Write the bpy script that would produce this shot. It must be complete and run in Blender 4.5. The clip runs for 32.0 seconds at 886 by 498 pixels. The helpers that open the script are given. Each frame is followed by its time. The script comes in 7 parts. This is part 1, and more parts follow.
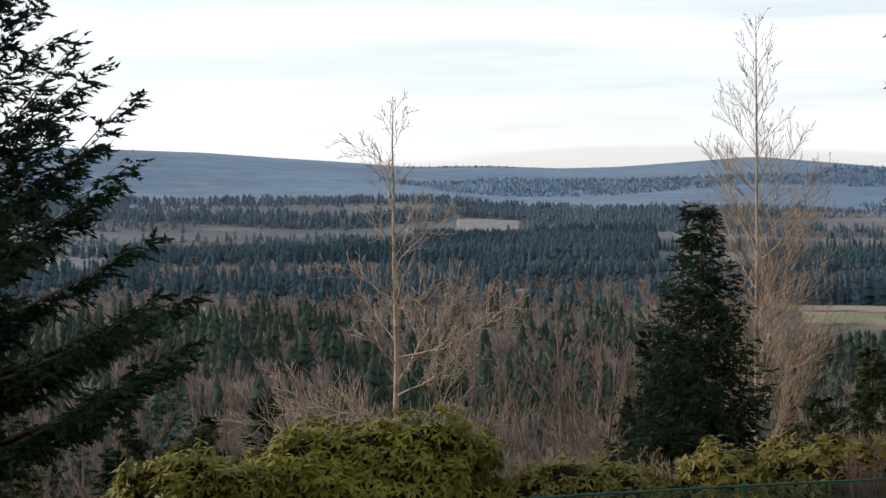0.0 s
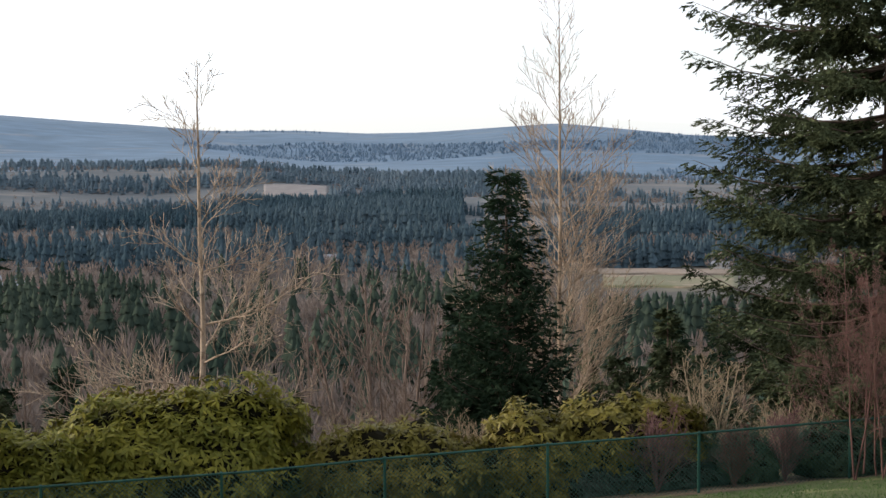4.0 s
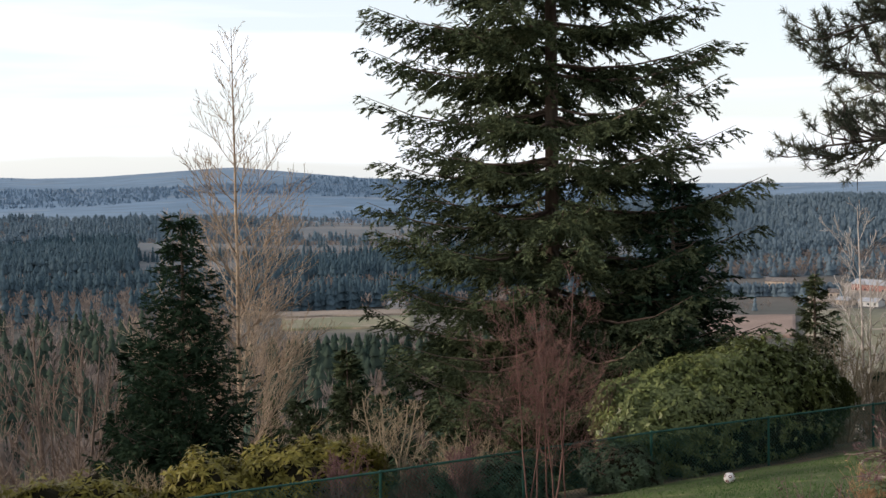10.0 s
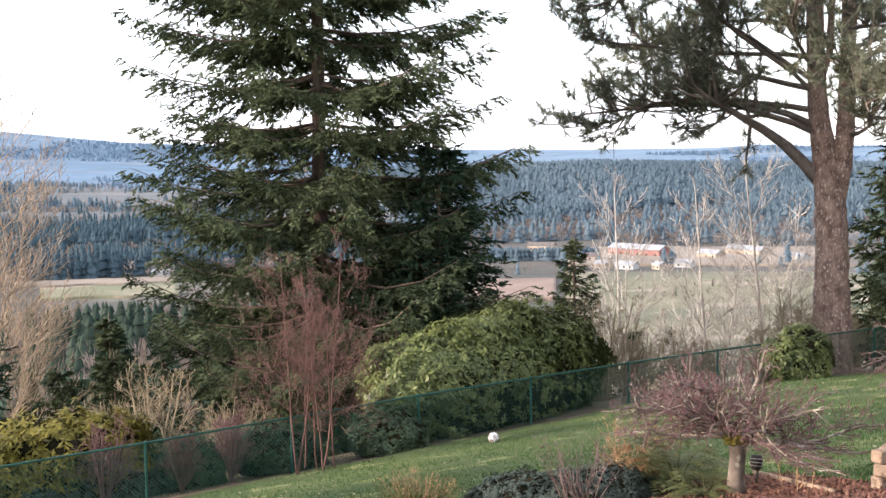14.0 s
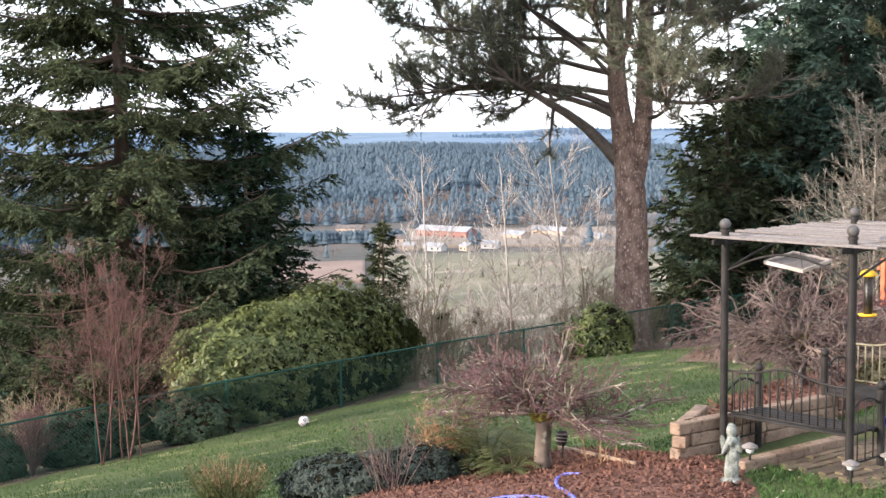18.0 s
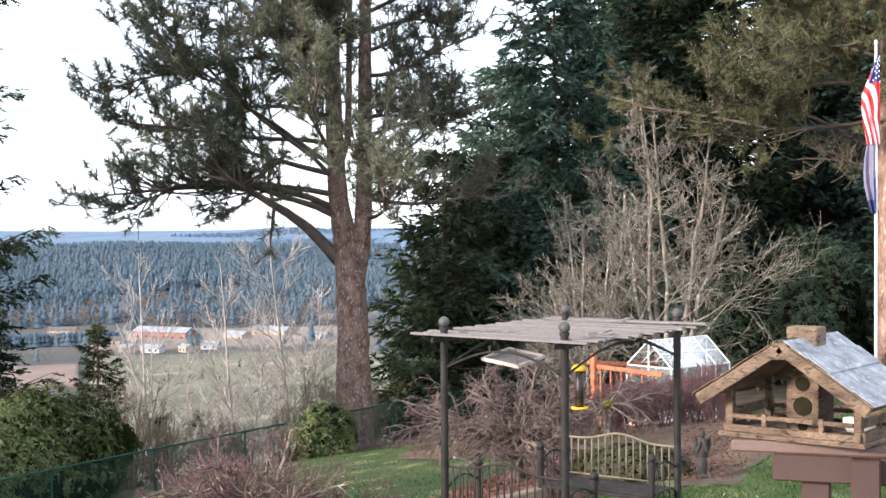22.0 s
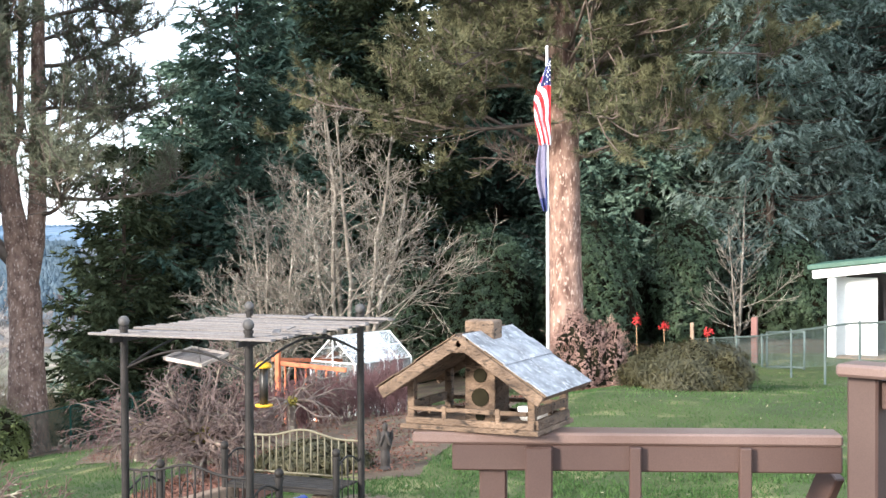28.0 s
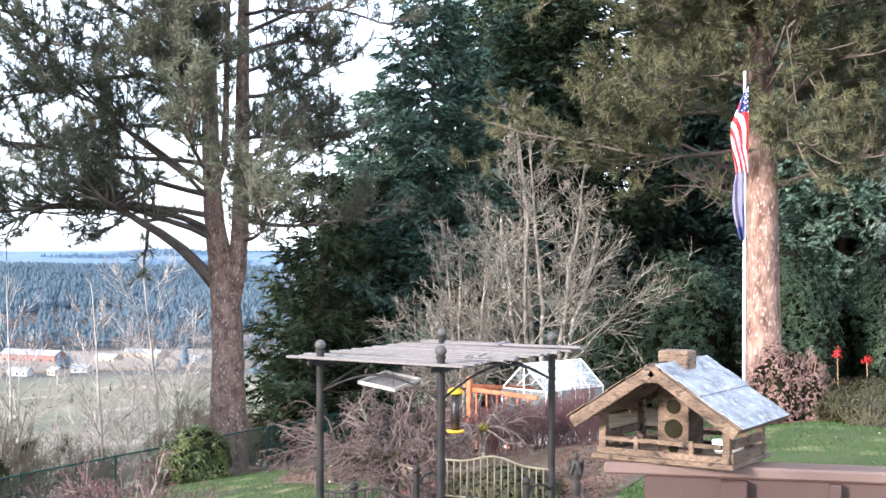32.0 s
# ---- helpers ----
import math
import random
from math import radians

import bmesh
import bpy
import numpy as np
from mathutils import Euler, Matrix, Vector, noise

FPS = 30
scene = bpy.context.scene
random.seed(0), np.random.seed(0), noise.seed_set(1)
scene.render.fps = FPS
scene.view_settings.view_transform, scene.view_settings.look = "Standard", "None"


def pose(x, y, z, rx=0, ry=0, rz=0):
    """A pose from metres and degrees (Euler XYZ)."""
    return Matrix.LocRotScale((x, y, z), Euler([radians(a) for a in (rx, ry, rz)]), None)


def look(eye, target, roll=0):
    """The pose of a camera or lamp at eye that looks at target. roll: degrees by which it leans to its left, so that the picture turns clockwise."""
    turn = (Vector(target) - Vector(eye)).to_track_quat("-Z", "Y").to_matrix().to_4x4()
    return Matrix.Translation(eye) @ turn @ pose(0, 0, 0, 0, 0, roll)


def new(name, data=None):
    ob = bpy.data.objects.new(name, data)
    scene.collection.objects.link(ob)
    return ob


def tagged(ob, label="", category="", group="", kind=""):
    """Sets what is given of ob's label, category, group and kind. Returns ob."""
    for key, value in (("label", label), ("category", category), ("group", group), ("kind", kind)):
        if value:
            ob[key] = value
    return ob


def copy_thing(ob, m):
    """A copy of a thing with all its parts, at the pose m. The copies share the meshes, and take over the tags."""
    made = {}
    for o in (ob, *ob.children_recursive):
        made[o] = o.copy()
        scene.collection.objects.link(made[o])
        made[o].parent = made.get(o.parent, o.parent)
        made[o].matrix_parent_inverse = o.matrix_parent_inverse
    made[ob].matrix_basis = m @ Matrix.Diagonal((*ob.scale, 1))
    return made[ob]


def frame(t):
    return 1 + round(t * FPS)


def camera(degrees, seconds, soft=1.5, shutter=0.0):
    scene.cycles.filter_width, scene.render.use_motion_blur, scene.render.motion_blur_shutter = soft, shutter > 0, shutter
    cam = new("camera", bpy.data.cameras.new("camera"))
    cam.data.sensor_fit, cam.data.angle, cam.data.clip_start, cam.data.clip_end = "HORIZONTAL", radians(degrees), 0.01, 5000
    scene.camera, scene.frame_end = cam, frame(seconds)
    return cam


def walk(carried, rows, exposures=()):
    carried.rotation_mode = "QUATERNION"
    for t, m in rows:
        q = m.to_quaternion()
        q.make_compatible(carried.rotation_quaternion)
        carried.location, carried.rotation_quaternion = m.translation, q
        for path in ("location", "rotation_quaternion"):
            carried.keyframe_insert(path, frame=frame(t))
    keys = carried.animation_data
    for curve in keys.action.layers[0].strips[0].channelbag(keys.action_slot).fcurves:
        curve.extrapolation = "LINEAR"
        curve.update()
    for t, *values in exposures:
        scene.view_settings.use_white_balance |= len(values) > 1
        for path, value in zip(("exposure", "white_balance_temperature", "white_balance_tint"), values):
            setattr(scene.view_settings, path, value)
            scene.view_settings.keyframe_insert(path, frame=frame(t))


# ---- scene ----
# The camera stands on a deck and only turns. The eye is the origin.
# Seconds, bearing (clockwise from +y), elevation and lean, in degrees.
TURNS = [
    (0.0, 0.000, -2.818, -0.820),
    (0.5, 1.853, -3.050, -0.738),
    (1.0, 2.886, -3.200, -0.735),
    (1.5, 3.504, -3.423, -0.658),
    (2.0, 4.321, -3.426, -0.561),
    (2.5, 5.349, -3.855, -0.415),
    (4.5, 9.007, -4.418, -0.659),
    (5.0, 9.884, -4.209, -0.763),
    (5.5, 11.076, -4.083, -0.804),
    (6.0, 12.508, -3.640, -0.910),
    (6.5, 13.751, -3.460, -1.036),
    (7.0, 14.848, -3.287, -1.164),
    (7.5, 15.837, -3.084, -1.154),
    (8.0, 17.070, -3.050, -1.117),
    (8.5, 18.349, -3.268, -1.030),
    (9.0, 19.547, -3.449, -1.005),
    (9.5, 20.562, -3.081, -1.015),
    (10.0, 21.898, -2.725, -0.999),
    (10.5, 23.750, -3.021, -1.017),
    (11.0, 25.374, -3.488, -0.980),
    (11.5, 26.600, -3.714, -0.896),
    (12.0, 27.816, -3.854, -0.795),
    (12.5, 28.758, -3.967, -0.755),
    (13.0, 29.590, -4.113, -0.714),
    (13.5, 30.655, -4.247, -0.697),
    (14.0, 31.785, -4.323, -0.682),
    (14.5, 33.059, -5.068, -0.595),
    (15.0, 34.099, -5.391, -0.558),
    (15.5, 35.316, -6.183, -0.423),
    (17.5, 38.698, -5.214, -0.558),
    (18.0, 39.947, -5.152, -0.587),
    (18.5, 41.342, -5.339, -0.594),
    (19.0, 42.698, -5.396, -0.653),
    (19.5, 45.469, -6.156, -0.639),
    (20.0, 47.644, -5.219, -0.319),
    (20.5, 48.143, -2.731, -0.334),
    (21.0, 49.818, -2.035, -0.289),
    (21.5, 51.064, -1.593, -0.317),
    (22.0, 51.833, -1.018, -0.372),
    (22.5, 52.710, -0.661, -0.383),
    (23.0, 53.885, -0.393, -0.344),
    (23.5, 54.772, 0.162, -0.369),
    (24.0, 55.636, 0.677, -0.391),
    (24.5, 56.896, 0.556, -0.396),
    (26.5, 61.503, 0.155, -0.401),
    (27.0, 62.857, -0.166, -0.350),
    (27.5, 64.474, -0.964, -0.294),
    (28.0, 65.247, -1.233, -0.307),
    (28.5, 65.724, -1.198, -0.361),
    (29.0, 65.972, -1.124, -0.271),
    (29.5, 65.612, -1.070, -0.219),
    (30.0, 64.853, -0.976, -0.195),
    (30.5, 63.295, -0.093, -0.186),
    (31.0, 60.298, 0.703, 0.036),
    (31.5, 58.744, 0.364, 0.231),
    (32.0, 57.060, -0.044, 0.113),
]


def aim(az, el, lean):
    return pose(0, 0, 0, 0, 0, -az) @ pose(0, 0, 0, 90 + el) @ pose(0, 0, 0, 0, 0, lean)


cam = camera(36.49, 32.0)
EXPOSURES = [(0.0, 0.2, 6500, 10), (2.5, 0.25, 6500, 10), (5.0, 0.5, 6500, 10), (7.0, 0.42, 6500, 10), (9.0, 0.22, 6500, 10), (10.5, 0.42, 6500, 10), (12.0, 1.1, 6420, 13), (13.0, 1.48, 6420, 12), (15.0, 1.5, 6420, 13), (18.0, 1.48, 6300, 13), (19.0, 1.2, 6200, 12), (20.0, 1.18, 6150, 12), (21.0, 1.27, 6050, 11), (23.0, 1.35, 6050, 11), (26.5, 1.62, 5950, 9), (29.0, 1.64, 5850, 7), (31.0, 1.75, 5700, 8), (32.0, 1.75, 5650, 11)]
walk(cam, [(t, aim(a, e, r)) for t, a, e, r in TURNS], EXPOSURES)

# ---- sky and sun ----
SUN_AZ, SUN_EL = -72.0, 16.0
world = bpy.data.worlds.new("sky")
scene.world = world
world.use_nodes = True
wn, wl = world.node_tree.nodes, world.node_tree.links
wn.clear()
w_out = wn.new("ShaderNodeOutputWorld")
w_bg = wn.new("ShaderNodeBackground")
w_sky = wn.new("ShaderNodeTexSky")
w_sky.sky_type = "NISHITA"
w_sky.sun_disc = False
w_sky.sun_elevation = radians(SUN_EL)
w_sky.sun_rotation = radians(SUN_AZ)
w_dim = wn.new("ShaderNodeVectorMath")
w_dim.operation = "SCALE"
w_dim.inputs["Scale"].default_value = 0.13
w_co = wn.new("ShaderNodeTexCoord")
w_map = wn.new("ShaderNodeMapping")
w_map.inputs["Scale"].default_value = (1.0, 1.0, 13.0)
w_noise = wn.new("ShaderNodeTexNoise")
w_noise.inputs["Scale"].default_value = 1.9
w_noise.inputs["Detail"].default_value = 5
w_ramp = wn.new("ShaderNodeValToRGB")
w_ramp.color_ramp.elements[0].position = 0.44
w_ramp.color_ramp.elements[0].color = (0.58, 0.58, 0.58, 1)
w_ramp.color_ramp.elements[1].position = 0.60
w_ramp.color_ramp.elements[1].color = (0.97, 0.97, 0.97, 1)
w_mix = wn.new("ShaderNodeMix")
w_mix.data_type = "RGBA"
w_mix.inputs["B"].default_value = (0.96, 1.01, 1.09, 1)
wl.new(w_co.outputs["Generated"], w_map.inputs["Vector"])
wl.new(w_map.outputs["Vector"], w_noise.inputs["Vector"])
wl.new(w_noise.outputs["Fac"], w_ramp.inputs["Fac"])
wl.new(w_sky.outputs["Color"], w_dim.inputs[0])
wl.new(w_ramp.outputs["Color"], w_mix.inputs["Factor"])
wl.new(w_dim.outputs["Vector"], w_mix.inputs["A"])
wl.new(w_mix.outputs["Result"], w_bg.inputs["Color"])
wl.new(w_bg.outputs["Background"], w_out.inputs["Surface"])
w_bg.inputs["Strength"].default_value = 1.0

sun = new("sun", bpy.data.lights.new("sun", "SUN"))
sun.data.energy = 3.6
sun.data.angle = radians(10)
sun.data.color = (1.0, 0.86, 0.72)
sun.matrix_world = look((math.sin(radians(SUN_AZ)) * math.cos(radians(SUN_EL)), math.cos(radians(SUN_AZ)) * math.cos(radians(SUN_EL)), math.sin(radians(SUN_EL))), (0, 0, 0))

# ---- materials ----
def shader(name, c1, c2, scale=4.0, rough=0.75, bump=0.2, fine=40.0, metal=0.0, spec=0.35, island=0.0, c3=None, stretch=(1, 1, 1), per_object=0.0, soft=0.0):
    """Two-scale surface: c1 and c2 mixed by broad noise, fine grain in tone and relief; island / per_object vary pieces; c3 adds worn spots; soft lets light through leaves."""
    m = bpy.data.materials.new(name)
    m.use_nodes = True
    n, l = m.node_tree.nodes, m.node_tree.links
    bsdf = n["Principled BSDF"]
    bsdf.inputs["Roughness"].default_value = rough
    bsdf.inputs["Metallic"].default_value = metal
    bsdf.inputs["Specular IOR Level"].default_value = spec
    co = n.new("ShaderNodeTexCoord")
    mp = n.new("ShaderNodeMapping")
    mp.inputs["Scale"].default_value = stretch
    l.new(co.outputs["Object"], mp.inputs["Vector"])
    big = n.new("ShaderNodeTexNoise")
    big.inputs["Scale"].default_value = scale
    big.inputs["Detail"].default_value = 4
    small = n.new("ShaderNodeTexNoise")
    small.inputs["Scale"].default_value = fine
    small.inputs["Detail"].default_value = 3
    l.new(mp.outputs["Vector"], big.inputs["Vector"])
    l.new(mp.outputs["Vector"], small.inputs["Vector"])
    spread = n.new("ShaderNodeMapRange")
    spread.inputs["From Min"].default_value = 0.32
    spread.inputs["From Max"].default_value = 0.68
    l.new(big.outputs["Fac"], spread.inputs["Value"])
    fac = spread.outputs["Result"]
    geo = n.new("ShaderNodeNewGeometry")
    info = n.new("ShaderNodeObjectInfo")
    for amount, socket in ((island, geo.outputs["Random Per Island"]), (per_object, info.outputs["Random"])):
        if amount:
            mx = n.new("ShaderNodeMix")
            mx.inputs["Factor"].default_value = amount
            l.new(fac, mx.inputs["A"])
            l.new(socket, mx.inputs["B"])
            fac = mx.outputs["Result"]
    col = n.new("ShaderNodeMix")
    col.data_type = "RGBA"
    col.inputs["A"].default_value = (*c1, 1)
    col.inputs["B"].default_value = (*c2, 1)
    l.new(fac, col.inputs["Factor"])
    colour = col.outputs["Result"]
    if c3:
        spot = n.new("ShaderNodeTexNoise")
        spot.inputs["Scale"].default_value = scale * 3.1
        spot.inputs["Detail"].default_value = 6
        l.new(mp.outputs["Vector"], spot.inputs["Vector"])
        cut = n.new("ShaderNodeMapRange")
        cut.inputs["From Min"].default_value = 0.56
        cut.inputs["From Max"].default_value = 0.68
        l.new(spot.outputs["Fac"], cut.inputs["Value"])
        c = n.new("ShaderNodeMix")
        c.data_type = "RGBA"
        c.inputs["B"].default_value = (*c3, 1)
        l.new(cut.outputs["Result"], c.inputs["Factor"])
        l.new(colour, c.inputs["A"])
        colour = c.outputs["Result"]
    grain = n.new("ShaderNodeMapRange")
    grain.inputs["To Min"].default_value = 0.62
    grain.inputs["To Max"].default_value = 1.38
    l.new(small.outputs["Fac"], grain.inputs["Value"])
    tone = n.new("ShaderNodeVectorMath")
    tone.operation = "SCALE"
    l.new(colour, tone.inputs[0])
    l.new(grain.outputs["Result"], tone.inputs["Scale"])
    l.new(tone.outputs["Vector"], bsdf.inputs["Base Color"])
    if bump:
        bp = n.new("ShaderNodeBump")
        bp.inputs["Strength"].default_value = bump
        bp.inputs["Distance"].default_value = 0.02
        l.new(small.outputs["Fac"], bp.inputs["Height"])
        l.new(bp.outputs["Normal"], bsdf.inputs["Normal"])
    if soft:
        tr = n.new("ShaderNodeBsdfTranslucent")
        l.new(tone.outputs["Vector"], tr.inputs["Color"])
        ms = n.new("ShaderNodeMixShader")
        ms.inputs["Fac"].default_value = soft
        l.new(bsdf.outputs["BSDF"], ms.inputs[1])
        l.new(tr.outputs["BSDF"], ms.inputs[2])
        l.new(ms.outputs["Shader"], n["Material Output"].inputs["Surface"])
    return m


M = {}
M["fir"] = shader("fir_needles", (0.006, 0.011, 0.006), (0.115, 0.136, 0.073), 0.9, 0.65, 0, 6, island=0.35, soft=0.06, spec=0.0)
M["spruce"] = shader("spruce_needles", (0.005, 0.011, 0.007), (0.040, 0.063, 0.037), 0.8, 0.65, 0, 6, island=0.35, soft=0.06, spec=0.0)
M["dark_fir"] = shader("dark_fir_needles", (0.013, 0.033, 0.026), (0.176, 0.242, 0.179), 0.7, 0.65, 0, 5, island=0.35, soft=0.06, spec=0.0)
M["cedar"] = shader("blue_cedar_needles", (0.052, 0.082, 0.067), (0.256, 0.310, 0.264), 0.7, 0.6, 0, 5, island=0.35, soft=0.08, spec=0.0)
M["pine"] = shader("pine_needles", (0.050, 0.061, 0.043), (0.245, 0.248, 0.176), 0.7, 0.6, 0, 5, island=0.40, soft=0.3, spec=0.0)
M["pine2"] = shader("olive_pine_needles", (0.029, 0.034, 0.020), (0.185, 0.179, 0.101), 0.6, 0.6, 0, 5, island=0.40, soft=0.1, spec=0.0)
M["laurel"] = shader("laurel_leaves", (0.009, 0.019, 0.010), (0.066, 0.097, 0.051), 0.9, 0.55, 0, 5, island=0.40, spec=0.2, soft=0.08)
M["rhodo"] = shader("rhododendron_leaves", (0.055, 0.066, 0.009), (0.231, 0.203, 0.030), 0.8, 0.5, 0, 6, island=0.40, soft=0.12, spec=0.12)
M["rhodo_y"] = shader("yellowish_rhododendron_leaves", (0.082, 0.071, 0.012), (0.184, 0.153, 0.032), 0.9, 0.5, 0, 6, island=0.40, soft=0.12, spec=0.12)
M["rhodo_g"] = shader("green_rhododendron_leaves", (0.018, 0.031, 0.010), (0.165, 0.182, 0.062), 0.8, 0.42, 0, 6, island=0.45, soft=0.08, spec=0.2)
M["mound"] = shader("mound_shrub_twigs", (0.014, 0.016, 0.006), (0.078, 0.066, 0.026), 1.0, 0.6, 0, 6, island=0.40)
M["boxwood"] = shader("dark_low_shrub_leaves", (0.013, 0.022, 0.016), (0.059, 0.073, 0.059), 1.4, 0.6, 0, 8, island=0.6, spec=0.2)
# Near-black colour that stands in for shade inside shrubs and holes.
M["core"] = shader("painted_inner_shade", (0.008, 0.008, 0.005), (0.022, 0.019, 0.011), 2, 0.95, 0.3, 20, spec=0.05)
M["bark"] = shader("conifer_bark", (0.070, 0.050, 0.038), (0.150, 0.105, 0.080), 1.5, 0.9, 0.7, 9, stretch=(3, 3, 0.5))
M["pine_bark"] = shader("pine_bark", (0.108, 0.065, 0.050), (0.288, 0.191, 0.151), 2.4, 0.9, 1.0, 6, c3=(0.48, 0.37, 0.32), stretch=(2.2, 2.2, 1.3))
M["pine_bark2"] = shader("pale_pine_bark", (0.090, 0.048, 0.036), (0.310, 0.200, 0.155), 2.4, 0.9, 1.0, 6, c3=(0.47, 0.35, 0.29), stretch=(2.2, 2.2, 0.8))
M["pine_limb"] = shader("weathered_pine_limbs", (0.075, 0.058, 0.048), (0.190, 0.150, 0.125), 1.5, 0.9, 0.3, 10)
M["birch"] = shader("pale_bare_bark", (0.195, 0.143, 0.101), (0.420, 0.323, 0.232), 1.2, 0.85, 0.3, 12, c3=(0.12, 0.085, 0.06))
M["pale_twig"] = shader("pale_grey_twigs", (0.250, 0.220, 0.200), (0.500, 0.455, 0.415), 1.2, 0.85, 0.2, 12)
M["alder"] = shader("alder_bark", (0.200, 0.140, 0.100), (0.400, 0.300, 0.215), 1.2, 0.85, 0.3, 12, c3=(0.11, 0.08, 0.06))
M["maple"] = shader("lichened_bark", (0.095, 0.080, 0.065), (0.257, 0.228, 0.190), 2.0, 0.9, 0.4, 14, c3=(0.42, 0.40, 0.34))
M["apple"] = shader("apple_bark", (0.083, 0.061, 0.048), (0.192, 0.150, 0.122), 3.0, 0.85, 0.4, 18, c3=(0.34, 0.32, 0.24))
M["apple_dark"] = shader("dark_fruit_bark", (0.074, 0.053, 0.046), (0.180, 0.134, 0.113), 3.0, 0.85, 0.4, 18, c3=(0.20, 0.18, 0.13))
M["apple_twig"] = shader("purplish_twigs", (0.079, 0.038, 0.038), (0.151, 0.079, 0.080), 3.0, 0.8, 0.2, 18)
M["apple_twig2"] = shader("brown_weeping_twigs", (0.065, 0.044, 0.040), (0.158, 0.110, 0.099), 3.0, 0.8, 0.2, 18)
M["red_twig"] = shader("red_twigs", (0.068, 0.032, 0.027), (0.144, 0.075, 0.062), 1.5, 0.8, 0.2, 14)
M["brush"] = shader("bare_brush_twigs", (0.168, 0.126, 0.081), (0.308, 0.245, 0.164), 0.6, 0.9, 0.1, 8, island=0.4)
M["slope_wood"] = shader("slope_alder_twigs", (0.082, 0.057, 0.045), (0.179, 0.133, 0.106), 0.2, 0.9, 0, 3, island=0.4)
M["moss"] = shader("moss", (0.060, 0.055, 0.010), (0.160, 0.125, 0.020), 6, 0.95, 0.8, 50)
M["lawn"] = shader("lawn", (0.033, 0.049, 0.011), (0.066, 0.083, 0.022), 0.35, 0.9, 0.6, 26, c3=(0.165, 0.160, 0.065))
M["blade"] = shader("grass_blades", (0.032, 0.070, 0.017), (0.084, 0.138, 0.048), 0.4, 0.8, 0, 6, island=0.5, soft=0.2, spec=0.15)
M["litter"] = shader("leaf_litter", (0.053, 0.036, 0.022), (0.128, 0.090, 0.060), 0.8, 0.95, 0.6, 18, c3=(0.10, 0.11, 0.04))
M["mulch"] = shader("bark_mulch", (0.059, 0.025, 0.017), (0.140, 0.064, 0.043), 2.5, 0.95, 0.9, 30, c3=(0.33, 0.18, 0.13))
M["chip"] = shader("bark_chips", (0.053, 0.021, 0.014), (0.199, 0.094, 0.064), 3.0, 0.9, 0.3, 30, island=0.7)
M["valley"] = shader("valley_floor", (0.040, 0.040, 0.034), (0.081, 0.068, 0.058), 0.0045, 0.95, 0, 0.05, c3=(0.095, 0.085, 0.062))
# Far ground: haze is painted as blue in the next two base colours.
M["hills"] = shader("haze_tinted_wooded_hills", (0.083, 0.133, 0.194), (0.114, 0.172, 0.241), 0.006, 0.95, 0, 0.04, c3=(0.140, 0.172, 0.212), stretch=(0.3, 1, 1))
M["valley_far"] = shader("haze_tinted_valley_floor", (0.060, 0.072, 0.083), (0.094, 0.099, 0.105), 0.004, 0.95, 0, 0.05, c3=(0.140, 0.132, 0.126), stretch=(0.3, 1, 1))
M["pasture"] = shader("winter_pasture", (0.072, 0.074, 0.042), (0.162, 0.142, 0.088), 0.010, 0.95, 0, 0.3, c3=(0.25, 0.20, 0.155), stretch=(0.5, 1, 1))
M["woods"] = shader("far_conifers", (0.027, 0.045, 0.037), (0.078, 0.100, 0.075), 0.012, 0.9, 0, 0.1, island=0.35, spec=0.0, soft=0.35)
# The blue of distant haze is mixed into these four needle colours.
M["woods_mid"] = shader("haze_tinted_valley_conifers", (0.046, 0.081, 0.104), (0.101, 0.144, 0.171), 0.006, 0.9, 0, 0.1, island=0.2, spec=0.0, soft=0.45)
M["woods_far"] = shader("haze_tinted_distant_conifers", (0.102, 0.151, 0.190), (0.161, 0.212, 0.254), 0.004, 0.9, 0, 0.1, island=0.2, spec=0.0, soft=0.5)
M["woods_haze"] = shader("haze_tinted_conifers", (0.122, 0.168, 0.205), (0.158, 0.208, 0.246), 0.005, 0.9, 0, 0.1, island=0.12, spec=0.0, soft=0.5)
M["woods_hill"] = shader("haze_tinted_hilltop_conifers", (0.131, 0.200, 0.281), (0.177, 0.254, 0.347), 0.003, 0.9, 0, 0.1, island=0.2, spec=0.0, soft=0.5)
M["woods_bare"] = shader("far_bare_trees", (0.105, 0.087, 0.078), (0.230, 0.186, 0.166), 0.012, 0.95, 0, 0.1, island=0.5, soft=0.3)
M["meadow"] = shader("meadow_grass", (0.100, 0.104, 0.058), (0.175, 0.158, 0.098), 0.012, 0.95, 0, 0.6, c3=(0.22, 0.17, 0.125))
M["tan_field"] = shader("dry_field", (0.150, 0.120, 0.094), (0.225, 0.180, 0.145), 0.015, 0.95, 0, 0.5)
# Field colour greyed and paled so that it includes distant haze.
M["hazy_field"] = shader("haze_tinted_clearing", (0.130, 0.122, 0.124), (0.175, 0.158, 0.154), 0.004, 0.95, 0, 0.05)
M["plough"] = shader("ploughed_field", (0.140, 0.092, 0.072), (0.215, 0.150, 0.120), 0.02, 0.95, 0, 0.5)
M["green_metal"] = shader("green_coated_steel", (0.009, 0.044, 0.034), (0.018, 0.074, 0.056), 3, 0.5, 0.1, 30, spec=0.25)
M["galv"] = shader("galvanised_steel", (0.075, 0.105, 0.098), (0.140, 0.175, 0.165), 3, 0.55, 0.1, 30, metal=0.2)
M["black_metal"] = shader("dark_powder_coated_steel", (0.012, 0.011, 0.010), (0.030, 0.026, 0.024), 5, 0.6, 0.15, 60, spec=0.2)
